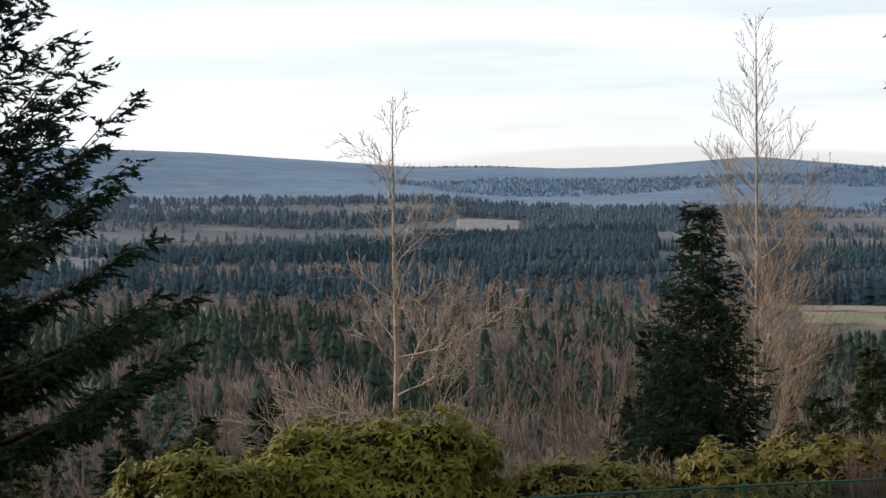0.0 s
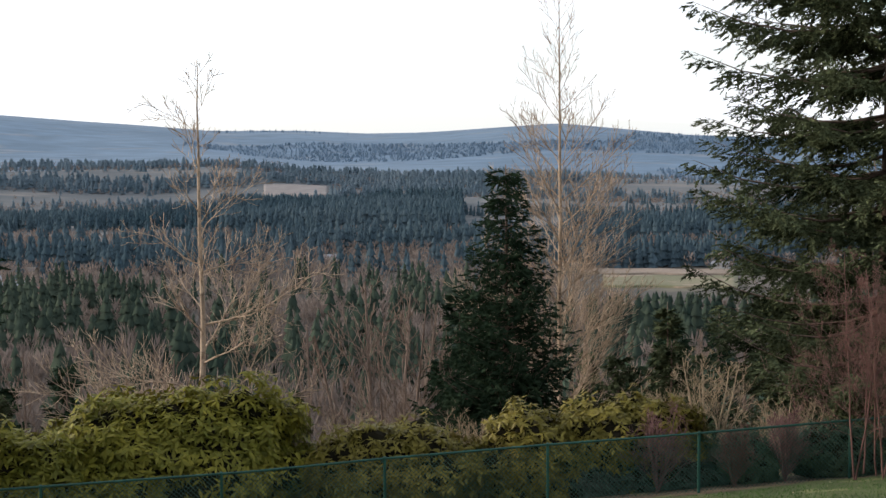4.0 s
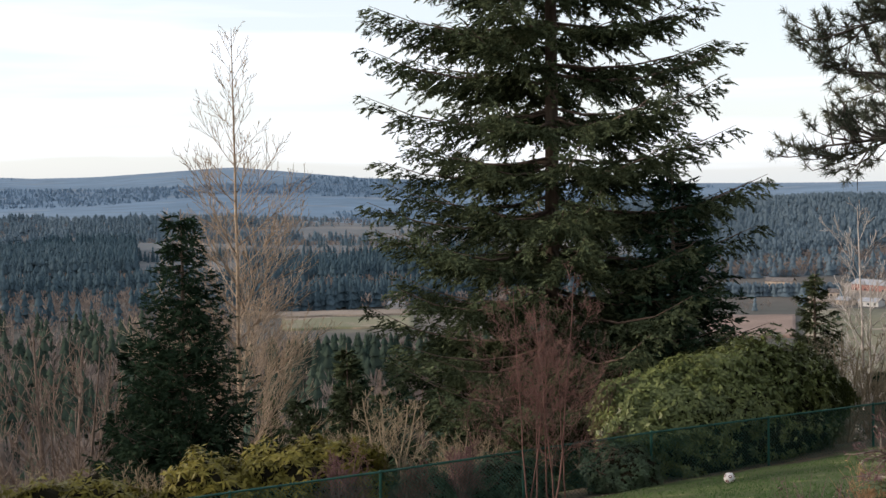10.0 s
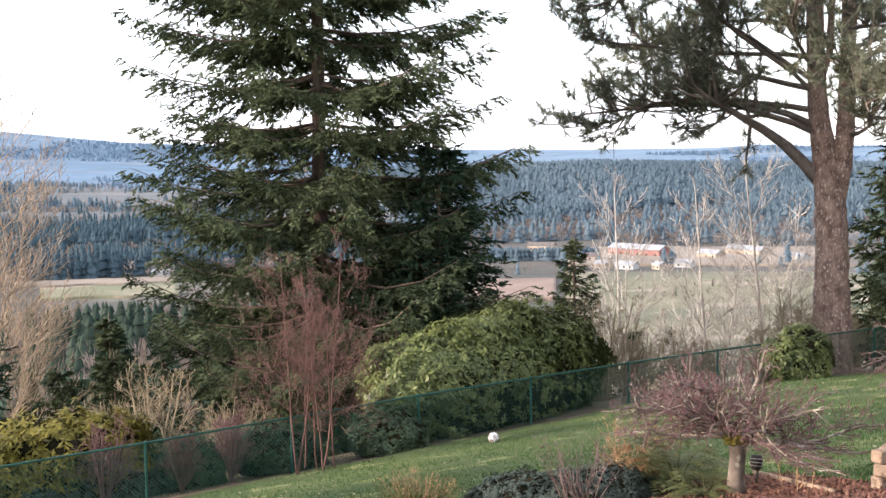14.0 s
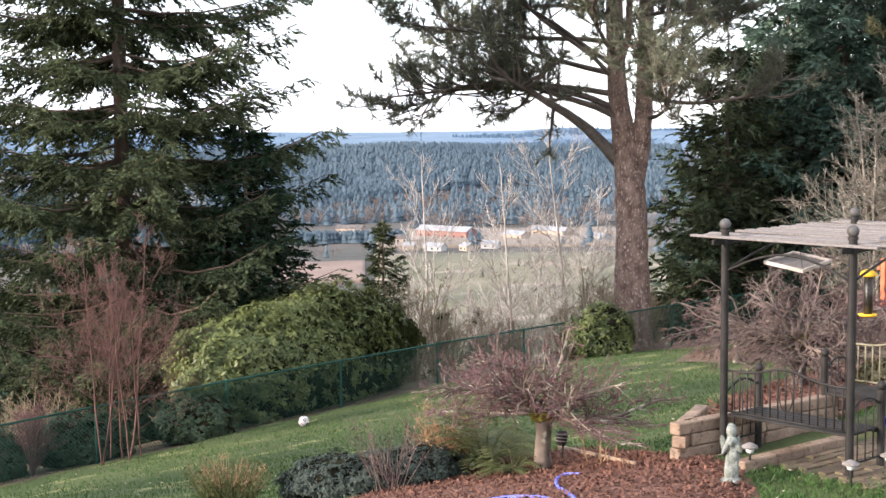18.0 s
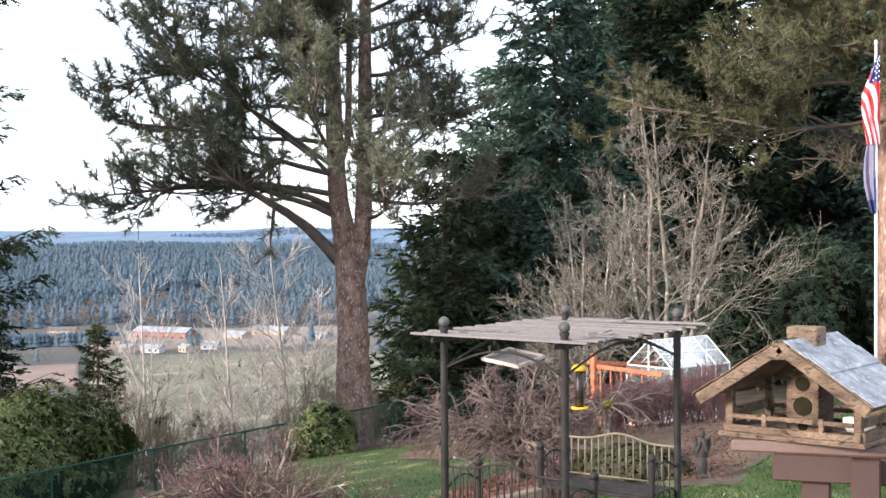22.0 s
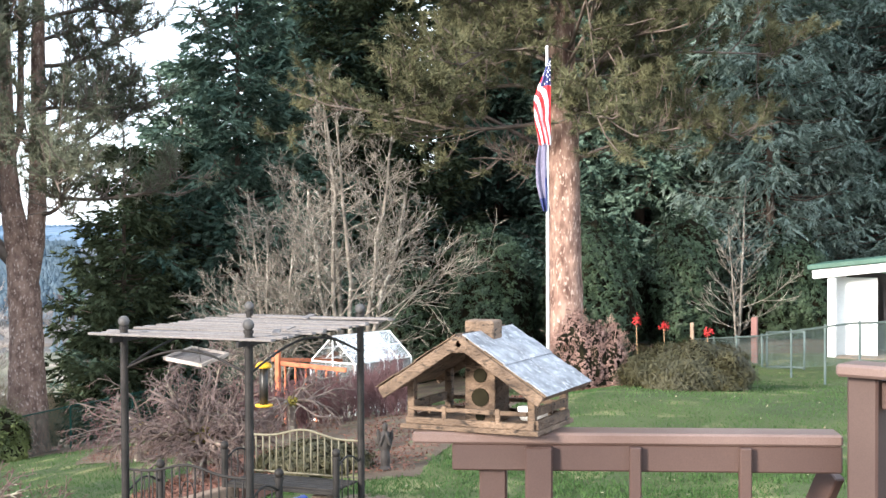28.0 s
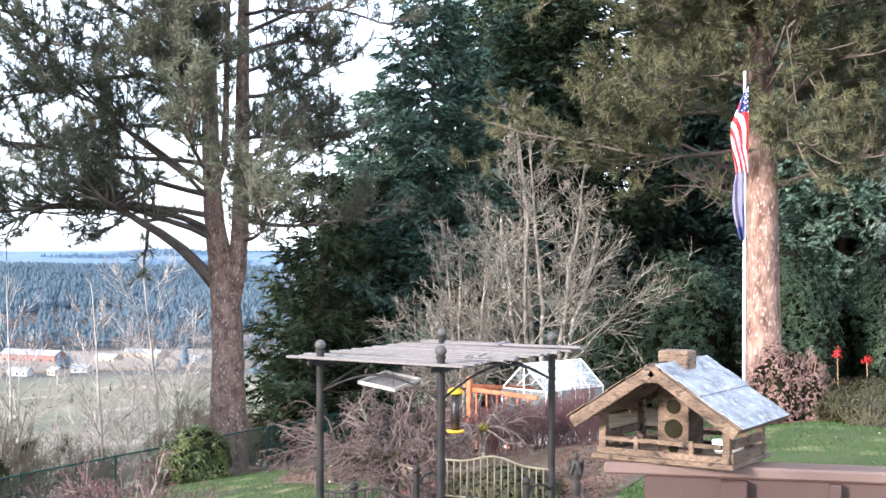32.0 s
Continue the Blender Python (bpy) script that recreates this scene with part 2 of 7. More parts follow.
M["finial"] = shader("dull_dark_finial", (0.040, 0.037, 0.035), (0.085, 0.080, 0.076), 8, 0.6, 0.2, 60)
# Olive bench back: light falling on it is put into the paler colour.
M["olive_metal"] = shader("light_toned_olive_metal", (0.090, 0.080, 0.052), (0.190, 0.170, 0.115), 5, 0.6, 0.15, 60)
M["slat"] = shader("weathered_grey_slats", (0.116, 0.102, 0.095), (0.231, 0.207, 0.194), 6, 0.85, 0.4, 60, stretch=(1, 8, 8), per_object=0.4)
M["deck_brown"] = shader("brown_stained_wood", (0.052, 0.030, 0.025), (0.076, 0.046, 0.037), 2, 0.5, 0.05, 240, stretch=(1, 1, 1), per_object=0.25)
# Slightly worn cap; its lighter tone is sky reflection painted in.
M["deck_cap"] = shader("sky_lightened_worn_cap", (0.115, 0.076, 0.064), (0.165, 0.114, 0.098), 2.5, 0.33, 0.04, 240)
M["raw_wood"] = shader("weathered_raw_wood", (0.052, 0.034, 0.023), (0.225, 0.155, 0.104), 9, 0.85, 0.6, 70, c3=(0.036, 0.026, 0.019), stretch=(1, 1, 2.2), per_object=0.3)
M["tin"] = shader("weathered_sheet_roof", (0.139, 0.144, 0.156), (0.328, 0.332, 0.346), 14, 0.6, 0.3, 60, metal=0.1, c3=(0.42, 0.42, 0.43))
M["stone"] = shader("mossy_cast_stone", (0.105, 0.115, 0.101), (0.245, 0.256, 0.231), 12, 0.85, 0.5, 70, c3=(0.07, 0.085, 0.06))
M["dark_statue"] = shader("dark_statue_resin", (0.016, 0.013, 0.012), (0.043, 0.036, 0.032), 10, 0.7, 0.4, 60)
M["pale_wood"] = shader("pale_planed_wood", (0.400, 0.330, 0.280), (0.600, 0.520, 0.460), 8, 0.8, 0.3, 60)
M["timber"] = shader("old_landscape_timber", (0.150, 0.098, 0.068), (0.340, 0.245, 0.175), 5, 0.85, 0.5, 50, c3=(0.12, 0.075, 0.05), per_object=0.4)
M["brick"] = shader("mossy_paver", (0.091, 0.063, 0.043), (0.168, 0.119, 0.084), 8, 0.9, 0.5, 40, c3=(0.085, 0.105, 0.030), per_object=0.4)
M["white"] = shader("white_paint", (0.74, 0.74, 0.72), (0.84, 0.84, 0.82), 2, 0.5, 0.1, 40)
M["far_white"] = shader("old_white_siding", (0.308, 0.308, 0.308), (0.392, 0.385, 0.378), 0.2, 0.7, 0, 2)
M["ball_white"] = shader("ball_white", (0.525, 0.495, 0.480), (0.615, 0.600, 0.585), 8, 0.5, 0.1, 60)
M["ball_dark"] = shader("ball_dark_panel", (0.10, 0.02, 0.02), (0.16, 0.04, 0.04), 8, 0.5, 0.1, 60)
M["yellow"] = shader("yellow_plastic", (0.62, 0.34, 0.02), (0.75, 0.45, 0.03), 6, 0.4, 0.05, 40)
M["seed"] = shader("seed_filled_tube", (0.010, 0.009, 0.008), (0.030, 0.025, 0.021), 40, 0.3, 0.2, 90)
M["blue"] = shader("blue_glaze", (0.020, 0.050, 0.330), (0.035, 0.085, 0.450), 5, 0.3, 0.05, 40)
M["blue_pipe"] = shader("blue_pipe", (0.115, 0.135, 0.600), (0.170, 0.190, 0.720), 5, 0.35, 0.05, 40)
M["orange_wood"] = shader("orange_wood", (0.361, 0.105, 0.045), (0.492, 0.161, 0.075), 4, 0.7, 0.2, 40)
M["red"] = shader("flag_red", (0.55, 0.020, 0.028), (0.68, 0.035, 0.042), 3, 0.7, 0.1, 60)
M["flag_white"] = shader("flag_white", (0.76, 0.75, 0.76), (0.84, 0.83, 0.84), 3, 0.7, 0.1, 60)
M["flag_blue"] = shader("flag_blue", (0.030, 0.040, 0.130), (0.050, 0.060, 0.180), 3, 0.7, 0.1, 60)
M["flag_grey"] = shader("grey_violet_flag_cloth", (0.120, 0.110, 0.170), (0.200, 0.185, 0.260), 3, 0.75, 0.1, 60)
M["roof_green"] = shader("green_metal_roof", (0.041, 0.096, 0.068), (0.068, 0.136, 0.099), 2, 0.5, 0.1, 30)
M["barn_red"] = shader("barn_red", (0.17, 0.085, 0.074), (0.24, 0.125, 0.108), 0.2, 0.8, 0, 2)
M["roof_pale"] = shader("pale_metal_roof", (0.190, 0.200, 0.222), (0.270, 0.276, 0.298), 0.2, 0.6, 0, 2)
M["wall_tan"] = shader("tan_siding", (0.24, 0.19, 0.15), (0.38, 0.31, 0.25), 0.2, 0.8, 0, 2)
# Dark farm roofs; also the painted shade inside the garden shed.
M["roof_and_shade_dark"] = shader("dark_roofing_and_shed_shade", (0.075, 0.065, 0.062), (0.140, 0.120, 0.110), 0.3, 0.8, 0, 2)
M["window"] = shader("dark_window", (0.02, 0.025, 0.03), (0.04, 0.045, 0.05), 1, 0.1, 0, 4, spec=0.6)
M["fern"] = shader("fern_fronds", (0.045, 0.060, 0.018), (0.125, 0.125, 0.044), 2, 0.6, 0, 8, island=0.5, soft=0.15)
M["dry"] = shader("dry_stems", (0.180, 0.105, 0.055), (0.340, 0.220, 0.120), 2, 0.85, 0, 10, island=0.5)
M["fallen"] = shader("fallen_leaves", (0.204, 0.168, 0.090), (0.372, 0.336, 0.228), 3, 0.8, 0, 20, island=0.6)
M["red_leaf"] = shader("red_flowers", (0.350, 0.014, 0.015), (0.490, 0.035, 0.032), 6, 0.6, 0, 20, island=0.5)
M["lens"] = shader("pale_lamp_lens", (0.50, 0.50, 0.48), (0.70, 0.70, 0.67), 8, 0.25, 0, 40)
M["rust"] = shader("rust_brown_leaves", (0.175, 0.098, 0.080), (0.350, 0.225, 0.185), 2, 0.85, 0, 10, island=0.5)
glass = bpy.data.materials.new("clear_panel")
glass.use_nodes = True
gn, gl = glass.node_tree.nodes, glass.node_tree.links
g_t = gn.new("ShaderNodeBsdfTransparent")
g_g = gn.new("ShaderNodeBsdfGlossy")
g_g.inputs["Roughness"].default_value = 0.08
g_d = gn.new("ShaderNodeBsdfDiffuse")
g_d.inputs["Color"].default_value = (0.75, 0.78, 0.8, 1)
g_m1 = gn.new("ShaderNodeMixShader")
g_m1.inputs["Fac"].default_value = 0.35
g_m2 = gn.new("ShaderNodeMixShader")
g_m2.inputs["Fac"].default_value = 0.10
gl.new(g_t.outputs["BSDF"], g_m1.inputs[1])
gl.new(g_g.outputs["BSDF"], g_m1.inputs[2])
gl.new(g_m1.outputs["Shader"], g_m2.inputs[1])
gl.new(g_d.outputs["BSDF"], g_m2.inputs[2])
gl.new(g_m2.outputs["Shader"], gn["Material Output"].inputs["Surface"])
M["glass"] = glass

# ---- builders ----
def pack(name, verts, faces, mats, index=None, smooth=False):
    """A mesh from an (n, 3) array and a list of (m, k) face arrays; index: one material slot for each face array."""
    me = bpy.data.meshes.new(name)
    verts = np.asarray(verts, dtype=np.float32)
    faces = [np.asarray(f, dtype=np.int32) for f in faces if len(f)]
    me.vertices.add(len(verts))
    me.vertices.foreach_set("co", verts.ravel())
    loops = np.concatenate([f.ravel() for f in faces])
    totals = np.concatenate([np.full(len(f), f.shape[1], np.int32) for f in faces])
    me.loops.add(len(loops))
    me.loops.foreach_set("vertex_index", loops)
    me.polygons.add(len(totals))
    me.polygons.foreach_set("loop_start", np.concatenate([[0], np.cumsum(totals)[:-1]]).astype(np.int32))
    me.polygons.foreach_set("loop_total", totals)
    if index is not None:
        me.polygons.foreach_set("material_index", np.concatenate([np.full(len(f), i, np.int32) for f, i in zip(faces, index)]))
    if smooth:
        me.polygons.foreach_set("use_smooth", np.ones(len(totals), dtype=bool))
    for m in mats if isinstance(mats, (list, tuple)) else [mats]:
        me.materials.append(m)
    me.update()
    me.validate()
    return me


def thing(name, label, category, group="", at=(0, 0, 0), rz=0.0, kind=""):
    ob = new(name)
    ob.empty_display_size = 0.1
    ob.matrix_basis = pose(*at, 0, 0, rz)
    return tagged(ob, label, category, group, kind)


def part(name, data, material=None, parent=None, label="", kind="", m=None):
    """Links a bmesh or mesh as one mesh object under its thing."""
    if isinstance(data, bmesh.types.BMesh):
        me = bpy.data.meshes.new(name)
        data.to_mesh(me)
        data.free()
        data = me
        if material:
            me.materials.append(material)
    ob = new(name, data)
    ob.parent = parent
    if m is not None:
        ob.matrix_basis = m
    return tagged(ob, label, kind=kind)


def box_bm(lo, hi, bevel=0.0):
    bm = bmesh.new()
    bmesh.ops.create_cube(bm, size=1)
    lo, hi = Vector(lo), Vector(hi)
    for v in bm.verts:
        v.co = Vector([(lo[i] + hi[i]) / 2 + v.co[i] * (hi[i] - lo[i]) for i in range(3)])
    if bevel:
        bmesh.ops.bevel(bm, geom=bm.edges[:], offset=bevel, segments=1, affect="EDGES", clamp_overlap=True)
    return bm


def beam_bm(a, b, w, h, bevel=0.0, up=(0, 0, 1)):
    """A bar of section w x h from a to b."""
    a, b = Vector(a), Vector(b)
    d = (b - a)
    bm = box_bm((-w / 2, -h / 2, 0), (w / 2, h / 2, d.length), bevel)
    z = d.normalized()
    x = Vector(up).cross(z)
    x = x.normalized() if x.length > 1e-4 else Vector((1, 0, 0))
    y = z.cross(x)
    mt = Matrix((x, y, z)).transposed().to_4x4()
    mt.translation = a
    bm.transform(mt)
    return bm


def chain(points, radii, k=8, closed_top=True):
    """Rings along a line of points: vertices and quads of a round, tapering body."""
    p = np.asarray(points, float)
    r = np.broadcast_to(np.asarray(radii, float), (len(p),))
    t = np.gradient(p, axis=0)
    t /= np.linalg.norm(t, axis=1, keepdims=True) + 1e-9
    ref = np.where(np.abs(t[:, 2:3]) > 0.9, np.array([[1.0, 0, 0]]), np.array([[0, 0, 1.0]]))
    ref = np.broadcast_to(ref[len(ref) // 2], ref.shape)
    u = np.cross(ref, t)
    u /= np.linalg.norm(u, axis=1, keepdims=True) + 1e-9
    v = np.cross(t, u)
    a = np.linspace(0, 2 * np.pi, k, endpoint=False)
    ring = p[:, None] + r[:, None, None] * (np.cos(a)[None, :, None] * u[:, None] + np.sin(a)[None, :, None] * v[:, None])
    i = np.arange(len(p) - 1)[:, None] * k
    j = np.arange(k)[None]
    q = np.stack([i + j, i + (j + 1) % k, i + k + (j + 1) % k, i + k + j], -1).reshape(-1, 4)
    return ring.reshape(-1, 3), q


def chain_mesh(name, points, radii, k, material):
    v, q = chain(points, radii, k)
    caps = [np.arange(k)[::-1][None], (len(v) - k + np.arange(k))[None]]
    return pack(name, v, [q, *caps], material, smooth=True)


def prisms(p0, p1, r0, r1, k=3):
    """Many separate tapering sticks at once."""
    p0, p1 = np.asarray(p0, float), np.asarray(p1, float)
    t = p1 - p0
    t /= np.linalg.norm(t, axis=1, keepdims=True) + 1e-9
    ref = np.where(np.abs(t[:, 2:3]) > 0.9, np.array([[1.0, 0, 0]]), np.array([[0, 0, 1.0]]))
    u = np.cross(ref, t)
    u /= np.linalg.norm(u, axis=1, keepdims=True) + 1e-9
    v = np.cross(t, u)
    a = np.linspace(0, 2 * np.pi, k, endpoint=False)
    c = np.cos(a)[None, :, None] * u[:, None] + np.sin(a)[None, :, None] * v[:, None]
    vs = np.concatenate([p0[:, None] + np.asarray(r0)[:, None, None] * c, p1[:, None] + np.asarray(r1)[:, None, None] * c], 1)
    base = np.arange(len(p0))[:, None] * 2 * k
    j = np.arange(k)[None]
    q = np.stack([base + j, base + (j + 1) % k, base + k + (j + 1) % k, base + k + j], -1).reshape(-1, 4)
    return vs.reshape(-1, 3), q


def unit(v):
    return v / (np.linalg.norm(v, axis=-1, keepdims=True) + 1e-9)


def kites(p, d, n, length, width, fold=0.25, bow=0.0):
    """Leaves or needle sprays: folded kites from p along d, facing n."""
    d = unit(d)
    s = unit(np.cross(d, n))
    n = np.cross(s, d)
    L, w = np.asarray(length)[:, None], np.asarray(width)[:, None]
    mid = p + d * L * 0.45 + n * w * fold
    tip = p + d * L - n * L * bow
    vs = np.stack([p, mid + s * w / 2 - n * w * fold * 2, tip, mid - s * w / 2 - n * w * fold * 2], 1).reshape(-1, 3)
    b = np.arange(len(p))[:, None] * 4
    return vs, np.concatenate([b + np.array([[0, 1, 2]]), b + np.array([[0, 2, 3]])])


def blades(p, d, n, length, width):
    """Single tapering needle sprays."""
    d = unit(d)
    s = unit(np.cross(d, n)) * np.asarray(width)[:, None] / 2
    vs = np.stack([p - s, p + s, p + d * np.asarray(length)[:, None]], 1).reshape(-1, 3)
    return vs, np.arange(len(vs)).reshape(-1, 3)


def conifer(seed, height, radius, bare=0.08, layers=26, per=6, droop=0.25, lift=0.22, spray=0.34, thick=0.22, twigs=15, fill=7, power=0.8, mat=None, top=1.0, hang=0.35, ragged=0.3, bark=None):
    """Meshes of a needle tree: trunk, limbs, crown. radius: reach of the lowest limbs; power: shape of the taper."""
    rg = np.random.default_rng(seed)
    z = np.linspace(0, height, 14)
    wob = np.cumsum(rg.normal(0, 0.012 * height / 14, (14, 2)), 0)
    r0 = height * 0.0072 + 0.03
    trunk = chain_mesh("trunk", np.column_stack([wob, z]), r0 * (1 - z / height) ** 0.8 + 0.015, 8, bark or M["bark"])
    n = layers * per
    h = bare + (1 - bare) * (np.repeat(np.arange(layers), per) + rg.uniform(-0.45, 0.45, n)) / layers
    h = np.clip(h, bare, 0.992)
    az = rg.uniform(0, 2 * np.pi, n)
    L = radius * ((1 - h) / (1 - bare)) ** power * (1 - ragged * rg.uniform(0, 1, n) ** 1.5) + 0.15
    base = np.column_stack([np.interp(h * height, z, wob[:, 0]), np.interp(h * height, z, wob[:, 1]), h * height])
    out = np.column_stack([np.cos(az), np.sin(az), np.zeros(n)])
    dr = droop * rg.uniform(0.5, 1.5, n) * (1.25 - h)
    li = lift * rg.uniform(0.6, 1.5, n)

    def along(s, k):
        return base[k] + out[k] * (L[k] * s)[:, None] + np.array([[0, 0, 1.0]]) * (L[k] * (-dr[k] * s + (dr[k] * 0.6 + li[k]) * s ** 2.2))[:, None]

    ks = np.repeat(np.arange(n), 4)
    s0 = np.tile(np.arange(4) / 4, n)
    lv, lq = prisms(along(s0, ks), along(s0 + 0.25, ks), (0.010 * L[ks] + 0.008) * (1.1 - s0), (0.010 * L[ks] + 0.008) * (0.85 - s0), 3)
    limbs = pack("limbwork", lv, [lq], bark or M["bark"])
    cnt = np.maximum(4, (twigs * np.clip(L / radius, 0.3, 1)).astype(int))
    k = np.repeat(np.arange(n), cnt)
    s = np.clip(0.05 + 0.95 * rg.uniform(0, 1, len(k)) ** 0.8, 0, 1)
    q = along(s, k)
    side = np.where(rg.uniform(0, 1, len(k)) < 0.5, -1, 1) * rg.uniform(0.35, 1.15, len(k))
    side[s > 0.93] *= 0.3
    c, sn = np.cos(side), np.sin(side)
    o = out[k]
    d = np.column_stack([o[:, 0] * c - o[:, 1] * sn, o[:, 0] * sn + o[:, 1] * c, -hang * rg.uniform(0, 1.2, len(k)) + li[k] * s])
    tl = (0.16 + 0.30 * (1 - s)) * L[k] * rg.uniform(0.5, 1.2, len(k)) + 0.12
    m = np.repeat(np.arange(len(k)), fill)
    u = (np.tile(np.arange(fill), len(k)) + rg.uniform(0, 1, len(m))) / fill
    p = q[m] + unit(d)[m] * (tl[m] * u)[:, None]
    p[:, 2] -= hang * 0.25 * tl[m] * u ** 2
    dd = unit(d)[m] + rg.normal(0, 0.34, (len(m), 3)) + np.array([[0, 0, -0.12 * hang]])
    nn = rg.normal(0, 0.45, (len(m), 3)) + np.array([[0, 0, 1.0]])
    size = spray * rg.uniform(0.6, 1.3, len(m))
    cv, cf = blades(p, dd, nn, size, size * thick * rg.uniform(0.7, 1.5, len(m)))
    crown = pack("crown", cv, [cf], mat or M["fir"])
    return trunk, limbs, crown


def fir(seed, height, radius, bare=0.03, layers=27, per=8, droop=0.25, lift=0.15, power=0.6, mat=None, needle=0.15, wide=0.36, dens=1.0, hang=0.3, ragged=0.3, plate=0.36, jitter=0.3, bark=None, lift_h=0.0, cap=99.0):
    """Meshes of a fir built bough by bough: limbs in whorls, flat side branches on each, branchlets on those, needle sprays last."""
    rg = np.random.default_rng(seed)
    z = np.linspace(0, height, 14)
    wob = np.cumsum(rg.normal(0, 0.010 * height / 14, (14, 2)), 0)
    r0 = height * 0.0072 + 0.03
    trunk = chain_mesh("trunk", np.column_stack([wob, z]), r0 * (1 - z / height) ** 0.8 + 0.015, 8, bark or M["bark"])
    n = layers * per
    row = np.repeat(np.arange(layers), per)
    h = np.clip(bare + (1 - bare) * (row + rg.uniform(-jitter, jitter, n)) / layers, bare, 0.99)
    az = rg.uniform(0, 6.283, layers)[row] + np.tile(np.arange(per), layers) * 6.283 / per + rg.normal(0, 0.3, n)
    L = np.minimum(radius * ((1 - h) / (1 - bare)) ** power, cap) * (1 - ragged * rg.uniform(0, 1, n)) + 0.15
    base = np.column_stack([np.interp(h * height, z, wob[:, 0]), np.interp(h * height, z, wob[:, 1]), h * height])
    out = np.column_stack([np.cos(az), np.sin(az), np.zeros(n)])
    dr = droop * rg.uniform(0.7, 1.3, n) * (1.2 - h)
    li = (lift + lift_h * h) * rg.uniform(0.75, 1.25, n)
    up = np.array([[0, 0, 1.0]])

    def along(s, k):
        return base[k] + out[k] * (L[k] * s)[:, None] + up * (L[k] * (-dr[k] * s + (dr[k] * 0.6 + li[k]) * s ** 2.0))[:, None]

    ks = np.repeat(np.arange(n), 4)
    s0 = np.tile(np.arange(4) / 4, n)
    lv, lq = prisms(along(s0, ks), along(s0 + 0.25, ks), (0.010 * L[ks] + 0.008) * (1.1 - s0), (0.010 * L[ks] + 0.008) * (0.85 - s0), 3)
    limbs = pack("limbwork", lv, [lq], bark or M["bark"])
    # side branches
    c2 = np.maximum(4, (4.6 * L * dens ** 0.5).astype(int))
    k = np.repeat(np.arange(n), c2)
    s = np.clip(0.10 + 0.90 * (np.concatenate([np.arange(c) for c in c2]) + rg.uniform(0, 1, len(k))) / c2[k], 0, 1)
    q = along(s, k)
    side = np.where(rg.uniform(0, 1, len(k)) < 0.5, -1, 1) * rg.uniform(0.55, 1.05, len(k)) * np.where(s > 0.92, 0.3, 1)
    c, sn = np.cos(side), np.sin(side)
    o = out[k]
    d = unit(np.column_stack([o[:, 0] * c - o[:, 1] * sn, o[:, 0] * sn + o[:, 1] * c, -hang * rg.uniform(0.0, 1.3, len(k)) + 0.8 * li[k] * s]))
    t2 = plate * L[k] * (1 - s) ** 0.75 * rg.uniform(0.6, 1.15, len(k)) + 0.22
    # branchlets
    c3 = np.maximum(3, (6.0 * t2 * dens ** 0.5 * 0.15 / needle).astype(int))
    j = np.repeat(np.arange(len(k)), c3)
    u = (np.concatenate([np.arange(x) for x in c3]) + rg.uniform(0, 1, len(j))) / c3[j]
    p = q[j] + d[j] * (t2[j] * u)[:, None]
    p[:, 2] -= hang * 0.35 * t2[j] * u ** 2
    e = np.cross(d[j], up)
    sg = np.where(rg.uniform(0, 1, len(j)) < 0.5, -1, 1)[:, None]
    d3 = unit(d[j] * 0.75 + e * sg * 0.75 * (1 - 0.6 * u)[:, None] + rg.normal(0, 0.30, (len(j), 3)) - up * hang * 0.4)
    t3 = needle * 2.4 * rg.uniform(0.6, 1.3, len(j)) * (1.15 - 0.4 * u)
    # sprays
    m = np.repeat(np.arange(len(j)), 7)
    w = np.tile((np.arange(7) + 0.3) / 7, len(j))
    e3 = unit(np.cross(d3, up))[m] * np.where(np.tile(np.arange(7), len(j)) % 2, -1, 1)[:, None]
    dd = d3[m] + e3 * (0.75 - 0.5 * w)[:, None] + rg.normal(0, 0.25, (len(m), 3))
    nn = up + rg.normal(0, 1.0, (len(m), 3))
    size = needle * rg.uniform(0.7, 1.3, len(m))
    cv, cf = blades(p[m] + d3[m] * (t3[m] * w)[:, None], dd, nn, size, size * wide)
    return trunk, limbs, pack("crown", cv, [cf], mat or M["fir"])


def stand_tree(name, meshes, label, at, rz=0.0, group="", scale=1.0, category="tree"):
    t = thing(name, label, category, group, at, rz)
    t.scale = (scale,) * 3
    for nm, me in zip(("trunk", "limbwork", "crown"), meshes):
        part(nm, me, None, t, kind="" if nm == "trunk" else "stuff")
    return t


